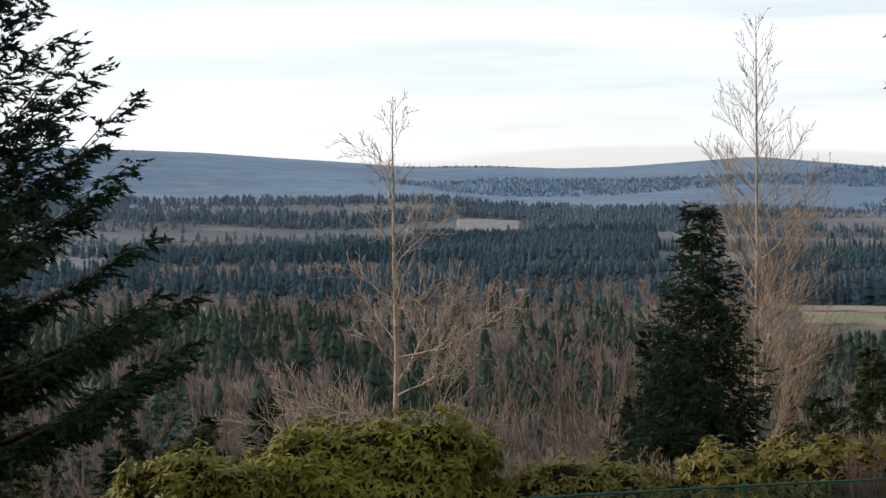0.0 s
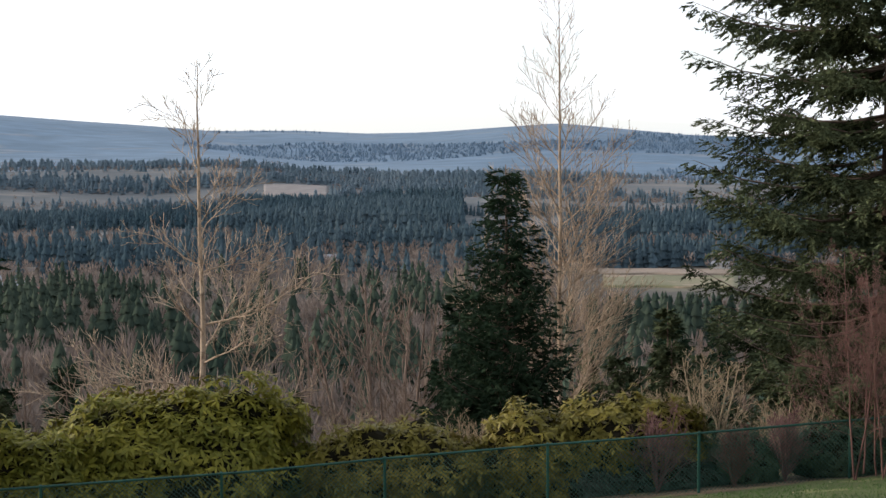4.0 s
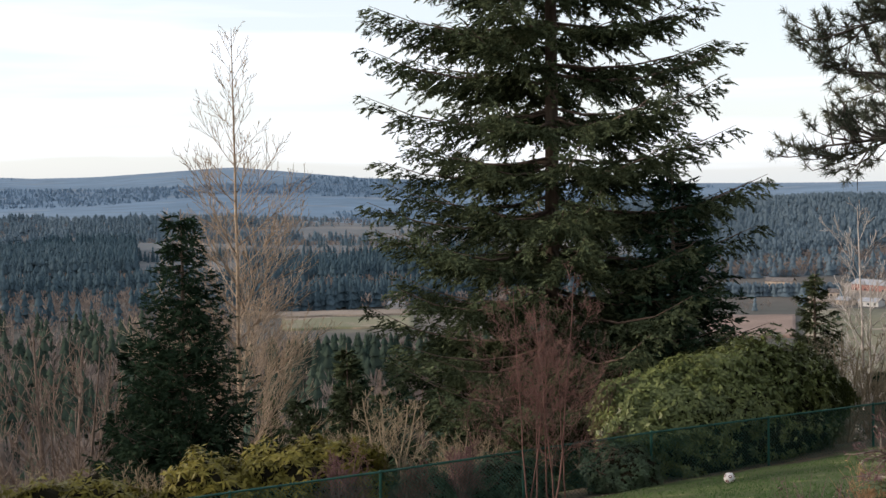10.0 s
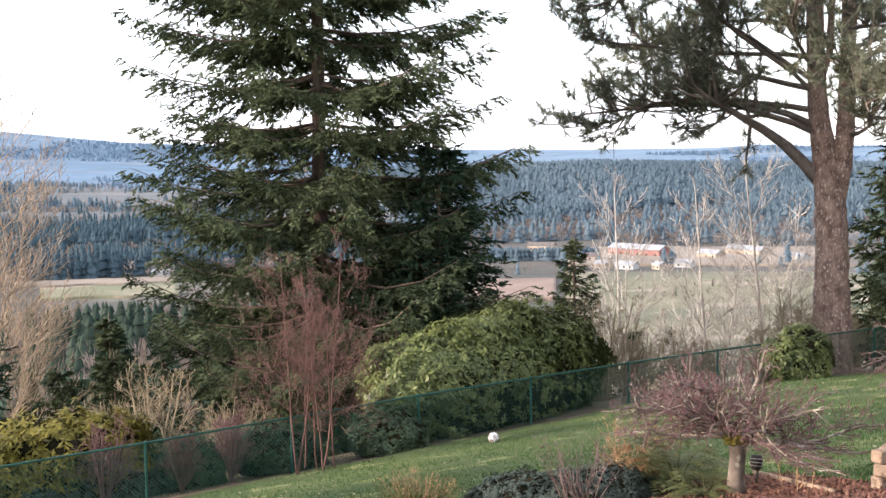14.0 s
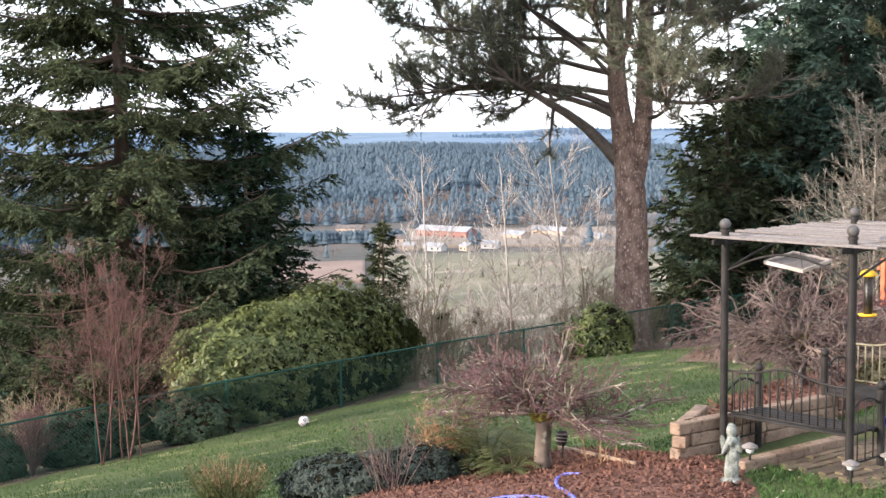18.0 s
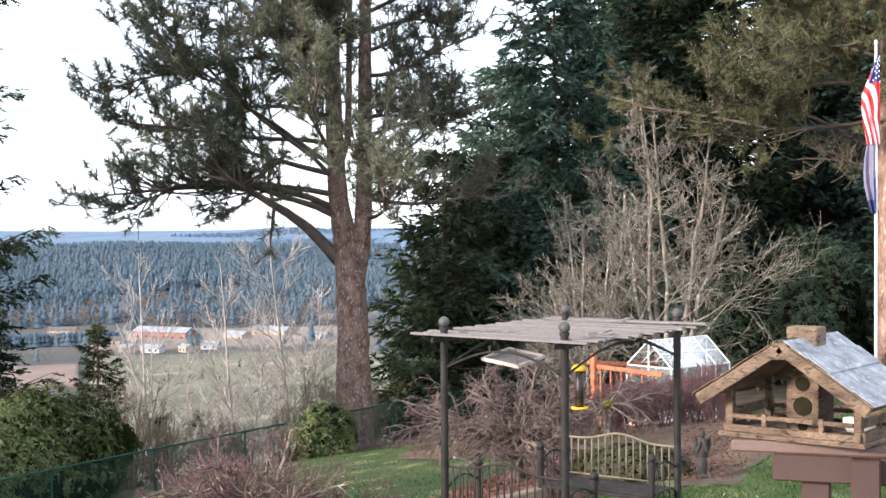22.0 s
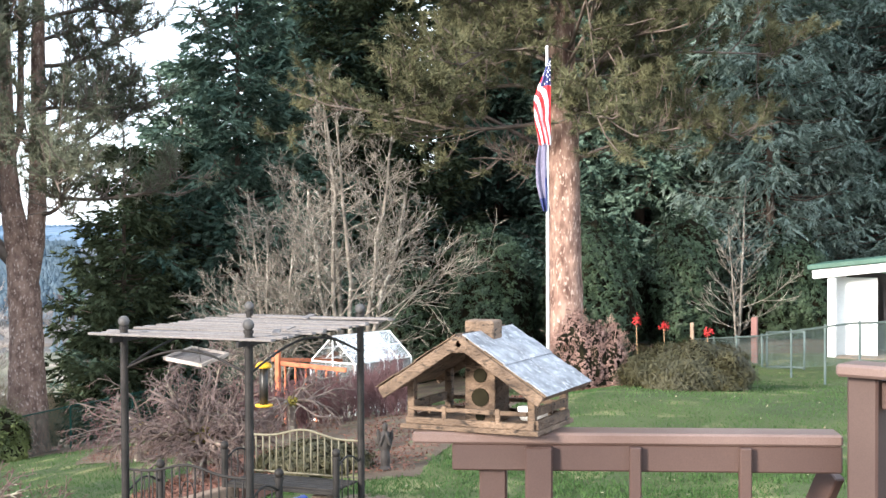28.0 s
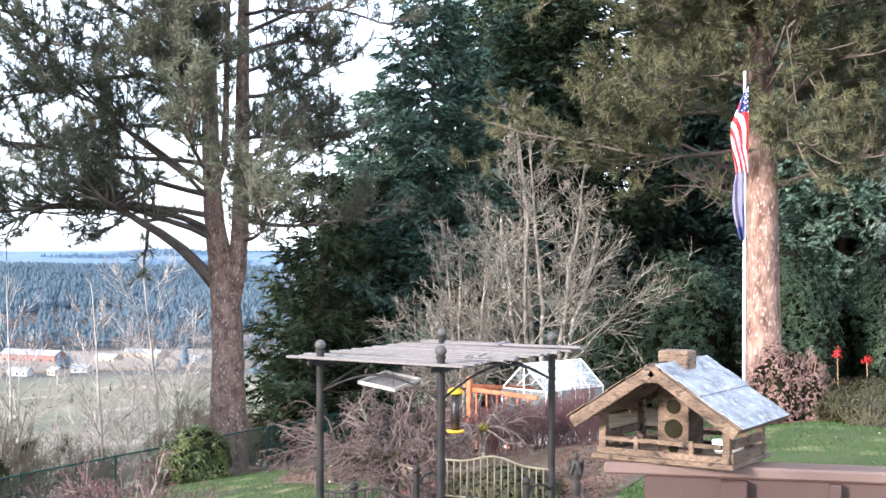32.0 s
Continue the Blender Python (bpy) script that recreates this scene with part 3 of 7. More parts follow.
def bare_tree(seed, height, r0, first=0.25, limbs=14, angle=50, reach=0.42, levels=3, kids=5, mat=None, twig=None, wander=0.05, up=0.25, stems=1, thin=0.55, min_r=0.006, droop=0.0, lean=(0, 0), spread=(0.1, 0.33), base=0.0):
    """Meshes of a leafless tree: trunk and twigs. reach: length of limbs against the height; up: how far twigs turn upward."""
    rg = np.random.default_rng(seed)
    tv, tq, nv = [], [], 0
    S0, S1, R0, R1 = [], [], [], []

    def rot(d, ang):
        ax = unit(np.cross(d, rg.normal(0, 1, 3)))
        return d * math.cos(ang) + np.cross(ax, d) * math.sin(ang)

    def grow(p, d, length, r, level):
        steps = 4 if level < levels else 3
        pts = [p]
        for i in range(steps):
            d = unit(d + rg.normal(0, 0.13, 3) + np.array([0, 0, up * 0.35 - droop * (i + 1) / steps]))
            q = p + d * length / steps
            a, b = r * (1 - 0.75 * i / steps), r * (1 - 0.75 * (i + 1) / steps)
            S0.append(p), S1.append(q), R0.append(max(a, min_r * 0.7)), R1.append(max(b, min_r * 0.5))
            p = q
            pts.append(p)
        if level < levels:
            for _ in range(kids // 2 if height > 12 and length < 1.1 else kids):
                f = rg.uniform(0.25, 1.0)
                i = min(int(f * steps), steps - 1)
                start = pts[i] + (pts[i + 1] - pts[i]) * (f * steps - i)
                grow(start, rot(d, rg.uniform(0.35, 0.95)), length * rg.uniform(0.35, 0.62), r * (1 - 0.6 * f) * 0.6, level + 1)

    for st in range(stems):
        n = 12
        z = np.linspace(0, height * (1 if st == 0 else rg.uniform(0.6, 0.95)), n)
        wob = np.cumsum(rg.normal(0, wander * height / n, (n, 2)), 0)
        wob -= wob[:1]
        if stems > 1:
            a = 2 * np.pi * st / stems + rg.uniform(-0.5, 0.5)
            wob += np.outer((z / height) ** 0.85, [math.cos(a), math.sin(a)]) * height * rg.uniform(*spread) + base * np.array([[math.cos(a * 1.7), math.sin(a * 1.7)]]) * rg.uniform(0.4, 1)
        wob += np.outer(z / height, lean) * height
        rr = r0 * (1 - z / (height * 1.02)) ** 0.9 * (1 if st == 0 else 0.75) + min_r
        pts = np.column_stack([wob, z])
        v, q = chain(pts, rr, 7)
        tv.append(v), tq.append(q + nv)
        nv += len(v)
        for i in range(limbs):
            f = min(first + (1 - first) * ((i + rg.uniform(0, 1)) / limbs) ** 0.9, 0.94)
            zz = f * z[-1]
            p = np.array([np.interp(zz, z, pts[:, 0]), np.interp(zz, z, pts[:, 1]), zz])
            az = i * 2.4 + rg.uniform(-0.5, 0.5)
            el = radians(90 - angle * (1.18 - 0.5 * f) * rg.uniform(0.75, 1.25))
            d = np.array([math.cos(az) * math.cos(el), math.sin(az) * math.cos(el), math.sin(el)])
            grow(p, d, height * reach * (1.05 - f) ** 0.7 * rg.uniform(0.7, 1.2), np.interp(zz, z, rr) * thin, 1)
    trunk = pack("stemwork" if stems > 1 else "trunk", np.concatenate(tv), [np.concatenate(tq)], mat, smooth=True)
    sv, sq = prisms(S0, S1, np.array(R0), np.array(R1), 3)
    return trunk, pack("branchwork", sv, [sq], twig or mat)


def sprout(rg, out, p, d, length, r, level, levels, gaps, ang=0.6, jit=0.06, pull=0.0, share=0.55, min_r=0.005):
    """A branch with side shoots set evenly round it, and theirs in turn; adds (start, end, radius, radius, level) to out."""
    steps = (7, 5, 3, 2)[min(level, 3)]
    pts, dirs = [p], []
    for i in range(steps):
        d = unit(d + rg.normal(0, jit, 3) + np.array([0, 0, pull / steps]))
        q = pts[-1] + d * (length / steps)
        out.append((pts[-1], q, max(r * (1 - 0.8 * i / steps), min_r), max(r * (1 - 0.8 * (i + 1) / steps), min_r * 0.7), level))
        pts.append(q)
        dirs.append(d)
    if level >= levels:
        return
    n = max(2, int(length / gaps[level]))
    for k in range(n):
        f = 0.16 + 0.82 * (k + rg.uniform(0, 1)) / n
        i = min(int(f * steps), steps - 1)
        base = dirs[i]
        side = unit(np.cross(base, np.array([0.31, 0.27, 0.91])))
        phi = k * 2.4 + rg.uniform(-0.5, 0.5)
        perp = side * math.cos(phi) + np.cross(base, side) * math.sin(phi)
        a = ang * rg.uniform(0.65, 1.25)
        start = pts[i] + (pts[i + 1] - pts[i]) * (f * steps - i)
        sprout(rg, out, start, base * math.cos(a) + perp * math.sin(a), length * share * (1.12 - 0.75 * f) * rg.uniform(0.65, 1.15), r * (1 - 0.7 * f) * 0.55, level + 1, levels, gaps, ang, jit, pull, share, min_r)


def fan_tree(seed, height, r0, first, limbs, angle, reach, mat, gaps, ang, jit, pull, wander=0.02, min_r=0.01, stems=1):
    """Meshes of a leafless tree with straight, ascending limbs and fine side twigs. angle: of the lowest limbs from upright; gaps: spacing of shoots by level."""
    rg = np.random.default_rng(seed)
    tv, tq, nv, out = [], [], 0, []
    for st in range(stems):
        n = 14
        top = height * (1 if st == 0 else rg.uniform(0.65, 0.95))
        z = np.linspace(0, top, n)
        wob = np.cumsum(rg.normal(0, wander * height / n, (n, 2)), 0)
        wob -= wob[:1]
        if stems > 1:
            a = 6.283 * st / stems + rg.uniform(-0.5, 0.5)
            wob += np.outer((z / height) ** 0.9, [math.cos(a), math.sin(a)]) * height * rg.uniform(0.06, 0.22)
        rr = r0 * (1 - z / (top * 1.01)) ** 0.9 * (1 if st == 0 else 0.75) + min_r
        pts = np.column_stack([wob, z])
        v, q = chain(pts, rr, 7)
        tv.append(v), tq.append(q + nv)
        nv += len(v)
        for i in range(limbs):
            f = min(first + (1 - first) * (i + rg.uniform(0, 1)) / limbs, 0.985)
            zz = f * top
            p = np.array([np.interp(zz, z, pts[:, 0]), np.interp(zz, z, pts[:, 1]), zz])
            az = i * 2.4 + rg.uniform(-0.4, 0.4)
            el = radians(90 - angle * (1.15 - 0.45 * f) * rg.uniform(0.8, 1.2))
            d = np.array([math.cos(az) * math.cos(el), math.sin(az) * math.cos(el), math.sin(el)])
            sprout(rg, out, p, d, top * reach * (1.04 - f) ** 0.62 * rg.uniform(0.65, 1.15), np.interp(zz, z, rr) * 0.42, 1, 3, gaps, ang, jit, pull, 0.55, min_r)
    trunk = pack("stemwork" if stems > 1 else "trunk", np.concatenate(tv), [np.concatenate(tq)], mat, smooth=True)
    sv, sq = prisms([o[0] for o in out], [o[1] for o in out], np.array([o[2] for o in out]), np.array([o[3] for o in out]), 3)
    return trunk, pack("branchwork", sv, [sq], mat)


def stand_bare(name, meshes, label, at, rz=0.0, group="", scale=1.0, category="bare tree"):
    t = thing(name, label, category, group, at, rz)
    t.scale = (scale,) * 3
    many = meshes[0].name.startswith("stemwork")
    for nm, me in zip(("stemwork" if many else "trunk", "branchwork"), meshes):
        part(nm, me, None, t, kind="" if nm == "trunk" else "stuff")
    return t


def dome(n, size, seed, rough):
    """Points of a lumpy dome for unit directions n. size: half width, half depth, height."""
    f = np.array([0.9 * noise.noise(Vector((a[0] * 2.1 + seed, a[1] * 2.1, a[2] * 2.1))) + 0.5 * noise.noise(Vector((a[0] * 5.0, a[1] * 5.0 + seed, a[2] * 5.0))) for a in n])
    p = n * np.array([[size[0], size[1], size[2] * 0.62]]) * (1 + rough * f)[:, None]
    p[:, 2] += size[2] * 0.38
    return p


def shrub(seed, size, whorls, leaf=0.15, wide=0.30, per=8, count=9, mat=None, spread=1.0, rough=0.30, under=-0.5):
    """Meshes of a broad-leaved shrub: a near-black core as painted inner shade, and leaf whorls on a lumpy dome."""
    rg = np.random.default_rng(seed)
    n = rg.normal(0, 1, (whorls * 3, 3))
    n = unit(n * np.array([[size[0], size[1], size[2] * 0.62]]) ** 0.5)
    p = dome(n, size, seed, rough) * rg.uniform(0.90, 1.06, (len(n), 1))
    # Leaves thin out low down, so the shade-dark core shows there.
    keep = (p[:, 2] > 0.03) & (rg.uniform(0, 1, len(p)) < np.clip(0.25 + 1.6 * (p[:, 2] / size[2] - under), 0.12, 1))
    p, n = p[keep][:whorls], n[keep][:whorls]
    m = np.repeat(np.arange(len(p)), per)
    a = np.tile(np.arange(per), len(p)) * 2 * np.pi / per + rg.uniform(0, 1, len(m))
    up = unit(n + np.array([[0, 0, 0.45]]) + rg.normal(0, 0.25, n.shape))
    x = unit(np.cross(up, rg.normal(0, 1, up.shape)))
    y = np.cross(up, x)
    d = x[m] * np.cos(a)[:, None] + y[m] * np.sin(a)[:, None] + up[m] * rg.uniform(-0.75, 0.25, (len(m), 1)) * spread
    L = leaf * rg.uniform(0.7, 1.2, len(m))
    v, f = kites(p[m] + rg.normal(0, leaf * 0.08, (len(m), 3)), d, up[m], L, L * wide, 0.15, 0.12)
    # Solid core, coloured near black for the shade between the leaves.
    leaves = pack("leafage", v, [f], mat)
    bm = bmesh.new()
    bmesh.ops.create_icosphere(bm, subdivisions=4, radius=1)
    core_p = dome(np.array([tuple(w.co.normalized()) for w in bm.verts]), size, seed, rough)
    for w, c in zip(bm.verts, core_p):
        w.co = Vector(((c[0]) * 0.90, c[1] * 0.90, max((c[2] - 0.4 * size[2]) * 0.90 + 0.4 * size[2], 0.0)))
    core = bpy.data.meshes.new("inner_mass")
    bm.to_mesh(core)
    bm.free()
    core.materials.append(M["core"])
    return core, leaves


def stand_shrub(name, meshes, label, at, rz=0.0, group="", scale=1.0, category="shrub"):
    t = thing(name, label, category, group, at, rz)
    t.scale = (scale,) * 3
    for nm, me in zip(("inner_mass", "leafage"), meshes):
        part(nm, me, None, t, kind="stuff")
    return t


def tufts(rg, p, d, needles=20, length=0.24, width=0.016, mat=None):
    """Brushes of long needles at the twig ends."""
    m = np.repeat(np.arange(len(p)), needles)
    dd = unit(unit(d)[m] * rg.uniform(0.1, 1.1, (len(m), 1)) + rg.normal(0, 0.55, (len(m), 3)))
    b = p[m] - unit(d)[m] * rg.uniform(0, 0.16, (len(m), 1))
    L = length * rg.uniform(0.7, 1.15, (len(m), 1))
    s = unit(np.cross(dd, rg.normal(0, 1, dd.shape))) * width
    v = np.stack([b - s, b + s, b + dd * L], 1).reshape(-1, 3)
    return pack("crown", v, [np.arange(len(v)).reshape(-1, 3)], mat)


def bark_trunk(pts, radii, k, seed, mat, rough=0.06):
    """A thick trunk with uneven, knobbed bark."""
    n = 120
    s = np.linspace(0, 1, n)
    src = np.linspace(0, 1, len(pts))
    p = np.column_stack([np.interp(s, src, np.asarray(pts, float)[:, i]) for i in range(3)])
    v, q = chain(p, np.interp(s, src, radii), k)
    c = np.repeat(p, k, 0)
    f = np.array([noise.noise(Vector((a[0] * 3.1, a[1] * 3.1, a[2] * 1.3 + seed))) + 0.8 * noise.noise(Vector((a[0] * 9, a[1] * 9, a[2] * 4.5 + seed))) for a in v])
    v = c + (v - c) * (1 + rough * f)[:, None]
    return pack("trunk", v, [q, np.arange(k)[::-1][None], (len(v) - k + np.arange(k))[None]], mat, smooth=True)


def pine(name, label, at, rz, seed, stems, limbs, mat, bark, needles=20, length=0.25, subs=9, ends=4, extra=0.0, width=0.016):
    """A long-needled pine. stems: (points, radii); limbs: (start, compass turn, length, rise at the base, rise at the tip, radius, bare share)."""
    rg = np.random.default_rng(seed)
    t = thing(name, label, "pine", "", at, rz)
    for i, (pts, radii) in enumerate(stems):
        part("trunk" if i == 0 else "stem", bark_trunk(pts, radii, 28, seed + i, bark, 0.10), None, t)
    S0, S1, R0, R1, TP, TD = [], [], [], [], [], []

    def line(p, d, length, r, bend, steps):
        out = [np.array(p, float)]
        d = np.array(d, float)
        for i in range(steps):
            d = unit(d + np.array([0, 0, bend / steps]) + rg.normal(0, 0.10, 3))
            q = out[-1] + d * length / steps
            S0.append(out[-1]), S1.append(q), R0.append(r * (1 - 0.8 * i / steps) + 0.006), R1.append(r * (1 - 0.8 * (i + 1) / steps) + 0.006)
            out.append(q)
        return out, d

    for start, turn, ln, rise, tip, r, bare, *leafy in limbs:
        leafy = leafy[0] if leafy else 1.0
        a = radians(turn)
        d = unit(np.array([math.sin(a), math.cos(a), math.tan(radians(rise))]))
        pts, d = line(start, d, ln, r, math.tan(radians(tip)) - math.tan(radians(rise)), 7)
        for j in range(subs):
            f = bare + (1 - bare) * rg.uniform(0, 1)
            i = min(int(f * 7), 6)
            p = pts[i] + (pts[i + 1] - pts[i]) * (f * 7 - i)
            dd = unit(pts[i + 1] - pts[i] + rg.normal(0, 0.75, 3) + np.array([0, 0, 0.15]))
            sub, de = line(p, dd, ln * rg.uniform(0.16, 0.34) * (1.25 - f * 0.5), r * 0.28, 0.5, 4)
            for e in range(ends):
                g = rg.integers(1, 5)
                q, dq = line(sub[g], unit(de + rg.normal(0, 0.7, 3)), rg.uniform(0.25, 0.7), 0.012, 0.5, 2)
                if rg.uniform() > leafy:
                    continue
                TP.append(q[-1]), TD.append(dq)
                if rg.uniform() < 0.6 + extra:
                    TP.append(q[1]), TD.append(unit(dq + rg.normal(0, 0.5, 3)))
            if rg.uniform() < leafy:
                TP.append(sub[-1]), TD.append(de)
    v, q = prisms(S0, S1, np.array(R0), np.array(R1), 4)
    part("branchwork", pack("branchwork", v, [q], M["pine_limb"]), None, t, kind="stuff")
    part("crown", tufts(rg, np.array(TP), np.array(TD), needles, length, width, mat), None, t, kind="stuff")
    return t

# ---- the lie of the land ----
def smooth(a, b, x):
    t = np.clip((np.asarray(x, float) - a) / (b - a), 0, 1)
    return t * t * (3 - 2 * t)


def fence_y(x):
    return 24.0 + 0.058 * np.asarray(x, float)


def land(x, y):
    """Height of the ground: a sloping yard, a steep bank below the fence, a flat valley and hills beyond."""
    x, y = np.asarray(x, float), np.asarray(y, float)
    az, d = np.degrees(np.arctan2(x, y)), np.hypot(x, y)
    xc = np.clip(x, -30, 60)
    yard = -3.22 - (0.234 - 0.0026 * xc) * np.clip(y - 8.0, 0, 19.5) - 0.7 * smooth(22, 34, x)
    t = np.clip(y - 27.5, 0, None)
    z = yard - 92.0 * (1 - np.exp(-t / 200.0))
    far = smooth(300, 900, d) * smooth(30, 300, y)
    z = z * (1 - far) + (-99.0 + 3.0 * np.sin(x / 310.0) * np.cos(y / 420.0)) * far
    hill = smooth(1450, 2500, d) * smooth(20, 34, az) * 46 + smooth(2200, 3100, d) * smooth(26, -10, az) * 66
    ridge = np.interp(az, RIDGE_AZ, RIDGE_EL)
    crest = np.tan(np.radians(ridge)) * 4300 + 99 - hill
    z = z + 11 * np.sin(x / 240.0 + 1.7 * np.sin(y / 330.0)) * np.sin(y / 190.0 + x / 700.0 + 1.6 * np.sin(x / 410.0) + 0.8 * np.sin(x / 150.0)) * smooth(1500, 2300, d) * smooth(4250, 3600, d)
    z = z + np.where(y > 0, (hill + crest * smooth(3300, 4250, d)) * far, 0)
    return z


RIDGE_AZ = (-40, -16, -13, -10, -6.7, -4.4, -1.5, 2, 5, 7.5, 10.5, 13.1, 15.7, 18.6, 21, 35, 38, 43, 45.2, 47, 60, 90)
RIDGE_EL = (1.6, 1.66, 1.52, 1.36, 1.08, 0.92, 0.68, 0.70, 0.57, 0.60, 0.76, 0.90, 0.62, 0.31, 0.2, -0.14, -0.2, -0.2, -0.04, -0.15, -0.1, 0.0)


def on(az, d, lift=0.0):
    """The place on the ground at a bearing and distance from the eye."""
    x, y = d * math.sin(radians(az)), d * math.cos(radians(az))
    return (x, y, float(land(x, y)) + lift)


def meet(az, el, lift=0.0):
    """The place where the line of sight at a bearing and elevation meets the ground."""
    d = 8.0
    while d < 80 and float(land(d * math.sin(radians(az)), d * math.cos(radians(az)))) < d * math.tan(radians(el)):
        d += 0.05
    return on(az, d, lift)


def aloft(az, d, el):
    return (d * math.sin(radians(az)), d * math.cos(radians(az)), d * math.tan(radians(el)))


# ground: one sheet out to the horizon
azs = np.radians(np.concatenate([np.arange(-40, 100, 0.75), np.arange(100, 320, 6.0)]))
rings = np.concatenate([np.arange(1.5, 46, 0.9), np.geomspace(46.5, 4900, 95)])
gx, gy = np.outer(rings, np.sin(azs)), np.outer(rings, np.cos(azs))
gz = land(gx, gy)
gv = np.stack([gx, gy, gz], -1).reshape(-1, 3)
na = len(azs)
ii, jj = np.meshgrid(np.arange(len(rings) - 1), np.arange(na), indexing="ij")
gq = np.stack([ii * na + jj, ii * na + (jj + 1) % na, (ii + 1) * na + (jj + 1) % na, (ii + 1) * na + jj], -1).reshape(-1, 4)
gd = np.hypot(*gv[gq].mean(1)[:, :2].T)
gv = np.concatenate([gv, [[0, 0, -3.2]]])
hub = np.column_stack([np.full(na, len(gv) - 1), (np.arange(na) + 1) % na, np.arange(na)])
# The two outer ground materials carry haze in their colour.
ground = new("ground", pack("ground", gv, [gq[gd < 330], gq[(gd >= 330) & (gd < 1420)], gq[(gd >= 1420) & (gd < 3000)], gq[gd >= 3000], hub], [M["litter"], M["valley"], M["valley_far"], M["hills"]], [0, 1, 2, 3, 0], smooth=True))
tagged(ground, "leaf-littered hillside falling to a wide valley of fields", "ground", kind="structure")

# lawn
lx, ly = np.meshgrid(np.arange(-10, 44, 0.45), np.linspace(0, 1, 60), indexing="ij")
edge = fence_y(lx) - 0.55 + 0.25 * np.sin(lx * 1.3) + 0.15 * np.sin(lx * 3.7)
edge = np.minimum(edge, np.where(lx > 27, 25.5 - (lx - 27) * 1.5, 99))
near = np.where(lx < 9, 9.0, 2.0)
lw = near + (edge - near) * ly
lv = np.stack([lx, lw, land(lx, lw) + 0.035 + 0.02 * np.sin(lx * 2.1 + lw) * np.sin(lw * 1.7)], -1)
nl = lx.shape[1]
ii, jj = np.meshgrid(np.arange(lx.shape[0] - 1), np.arange(nl - 1), indexing="ij")
lq = np.stack([ii * nl + jj, (ii + 1) * nl + jj, (ii + 1) * nl + jj + 1, ii * nl + jj + 1], -1).reshape(-1, 4)
lawn = new("lawn", pack("lawn", lv.reshape(-1, 3), [lq], M["lawn"], smooth=True))
tagged(lawn, "mown green lawn sloping down to a fence", "lawn", kind="structure")

# ---- trees beyond and beside the yard ----
stand_tree("fir_tree", fir(11, 31, 6.7, 0.01, 25, 11, 0.36, 0.22, 0.45, M["fir"], 0.115, 0.42, 3.0, 0.5, 0.36, 0.34, 0.20), "tall dark green fir with layered, gappy limbs", on(26.5, 37), 40, category="fir")
stand_tree("fir_tree", fir(12, 14.5, 5.5, 0.15, 13, 9, -0.10, 0.16, 0.95, M["spruce"], 0.13, 0.46, 5.0, 0.30, 0.16, 0.17, 0.3, lift_h=1.0), "dark fir with long upswept branches", on(-22.6, 24), 10, category="fir")
stand_tree("fir_tree", fir(19, 8.6, 3.1, 0.03, 20, 9, 0.1, 0.34, 0.85, M["spruce"], 0.15, 0.44, 1.8, 0.4, 0.3, 0.34, 0.4), "young green fir beside the tall one", on(31.6, 36), 0, category="fir")
stand_tree("spruce_tree", fir(13, 11.7, 3.7, 0.03, 26, 9, 0.05, 0.50, 1.08, M["spruce"], 0.13, 0.44, 2.6, 0.45, 0.36, 0.34, 0.45, cap=2.9), "dense dark spruce with a pointed top", on(10.75, 39), 0, category="spruce")
stand_bare("birch_tree", fan_tree(21, 21.8, 0.125, 0.24, 66, 60, 0.26, M["birch"], (9, 0.30, 0.17), 0.62, 0.07, 0.45, wander=0.010, min_r=0.0095), "tall leafless birch with pale bark", on(13.2, 49), 0)
stand_bare("alder_tree", fan_tree(22, 16.8, 0.14, 0.14, 30, 68, 0.36, M["birch"], (9, 0.30, 0.18), 0.72, 0.15, 0.40, wander=0.020, min_r=0.010), "leafless alder with pale upright limbs", on(-2.2, 42), 0)
stand_bare("alder_tree", fan_tree(24, 8.6, 0.10, 0.10, 16, 54, 0.44, M["alder"], (9, 0.28, 0.18), 0.62, 0.12, 0.4, wander=0.03, min_r=0.011, stems=3), "short many-stemmed leafless alder on the bank", on(-6.6, 44), 0)
stand_bare("alder_tree", fan_tree(25, 9.6, 0.08, 0.08, 16, 58, 0.42, M["slope_wood"], (9, 0.28, 0.18), 0.62, 0.12, 0.4, wander=0.03, min_r=0.011, stems=4), "leaning leafless alder with reddish twigs", on(5.8, 43), 0)
stand_tree("fir_tree", conifer(14, 7.5, 2.2, 0.03, 20, 7, 0.25, 0.3, 0.17, 0.28, 30, 16, 0.85, M["fir"], ragged=0.5, hang=0.5), "small ragged fir on the bank", on(15.6, 46), 0, category="fir")
stand_tree("fir_tree", conifer(15, 9.5, 2.5, 0.03, 22, 7, 0.25, 0.3, 0.17, 0.28, 30, 16, 0.8, M["fir"], ragged=0.5, hang=0.5), "ragged young fir on the bank", on(37.4, 52), 0, category="fir")
stand_tree("fir_tree", conifer(16, 6.5, 2.1, 0.03, 20, 7, 0.25, 0.3, 0.17, 0.28, 30, 16, 0.8, M["fir"], ragged=0.5, hang=0.5), "olive young fir on the bank", on(-10.6, 40), 0, category="fir")

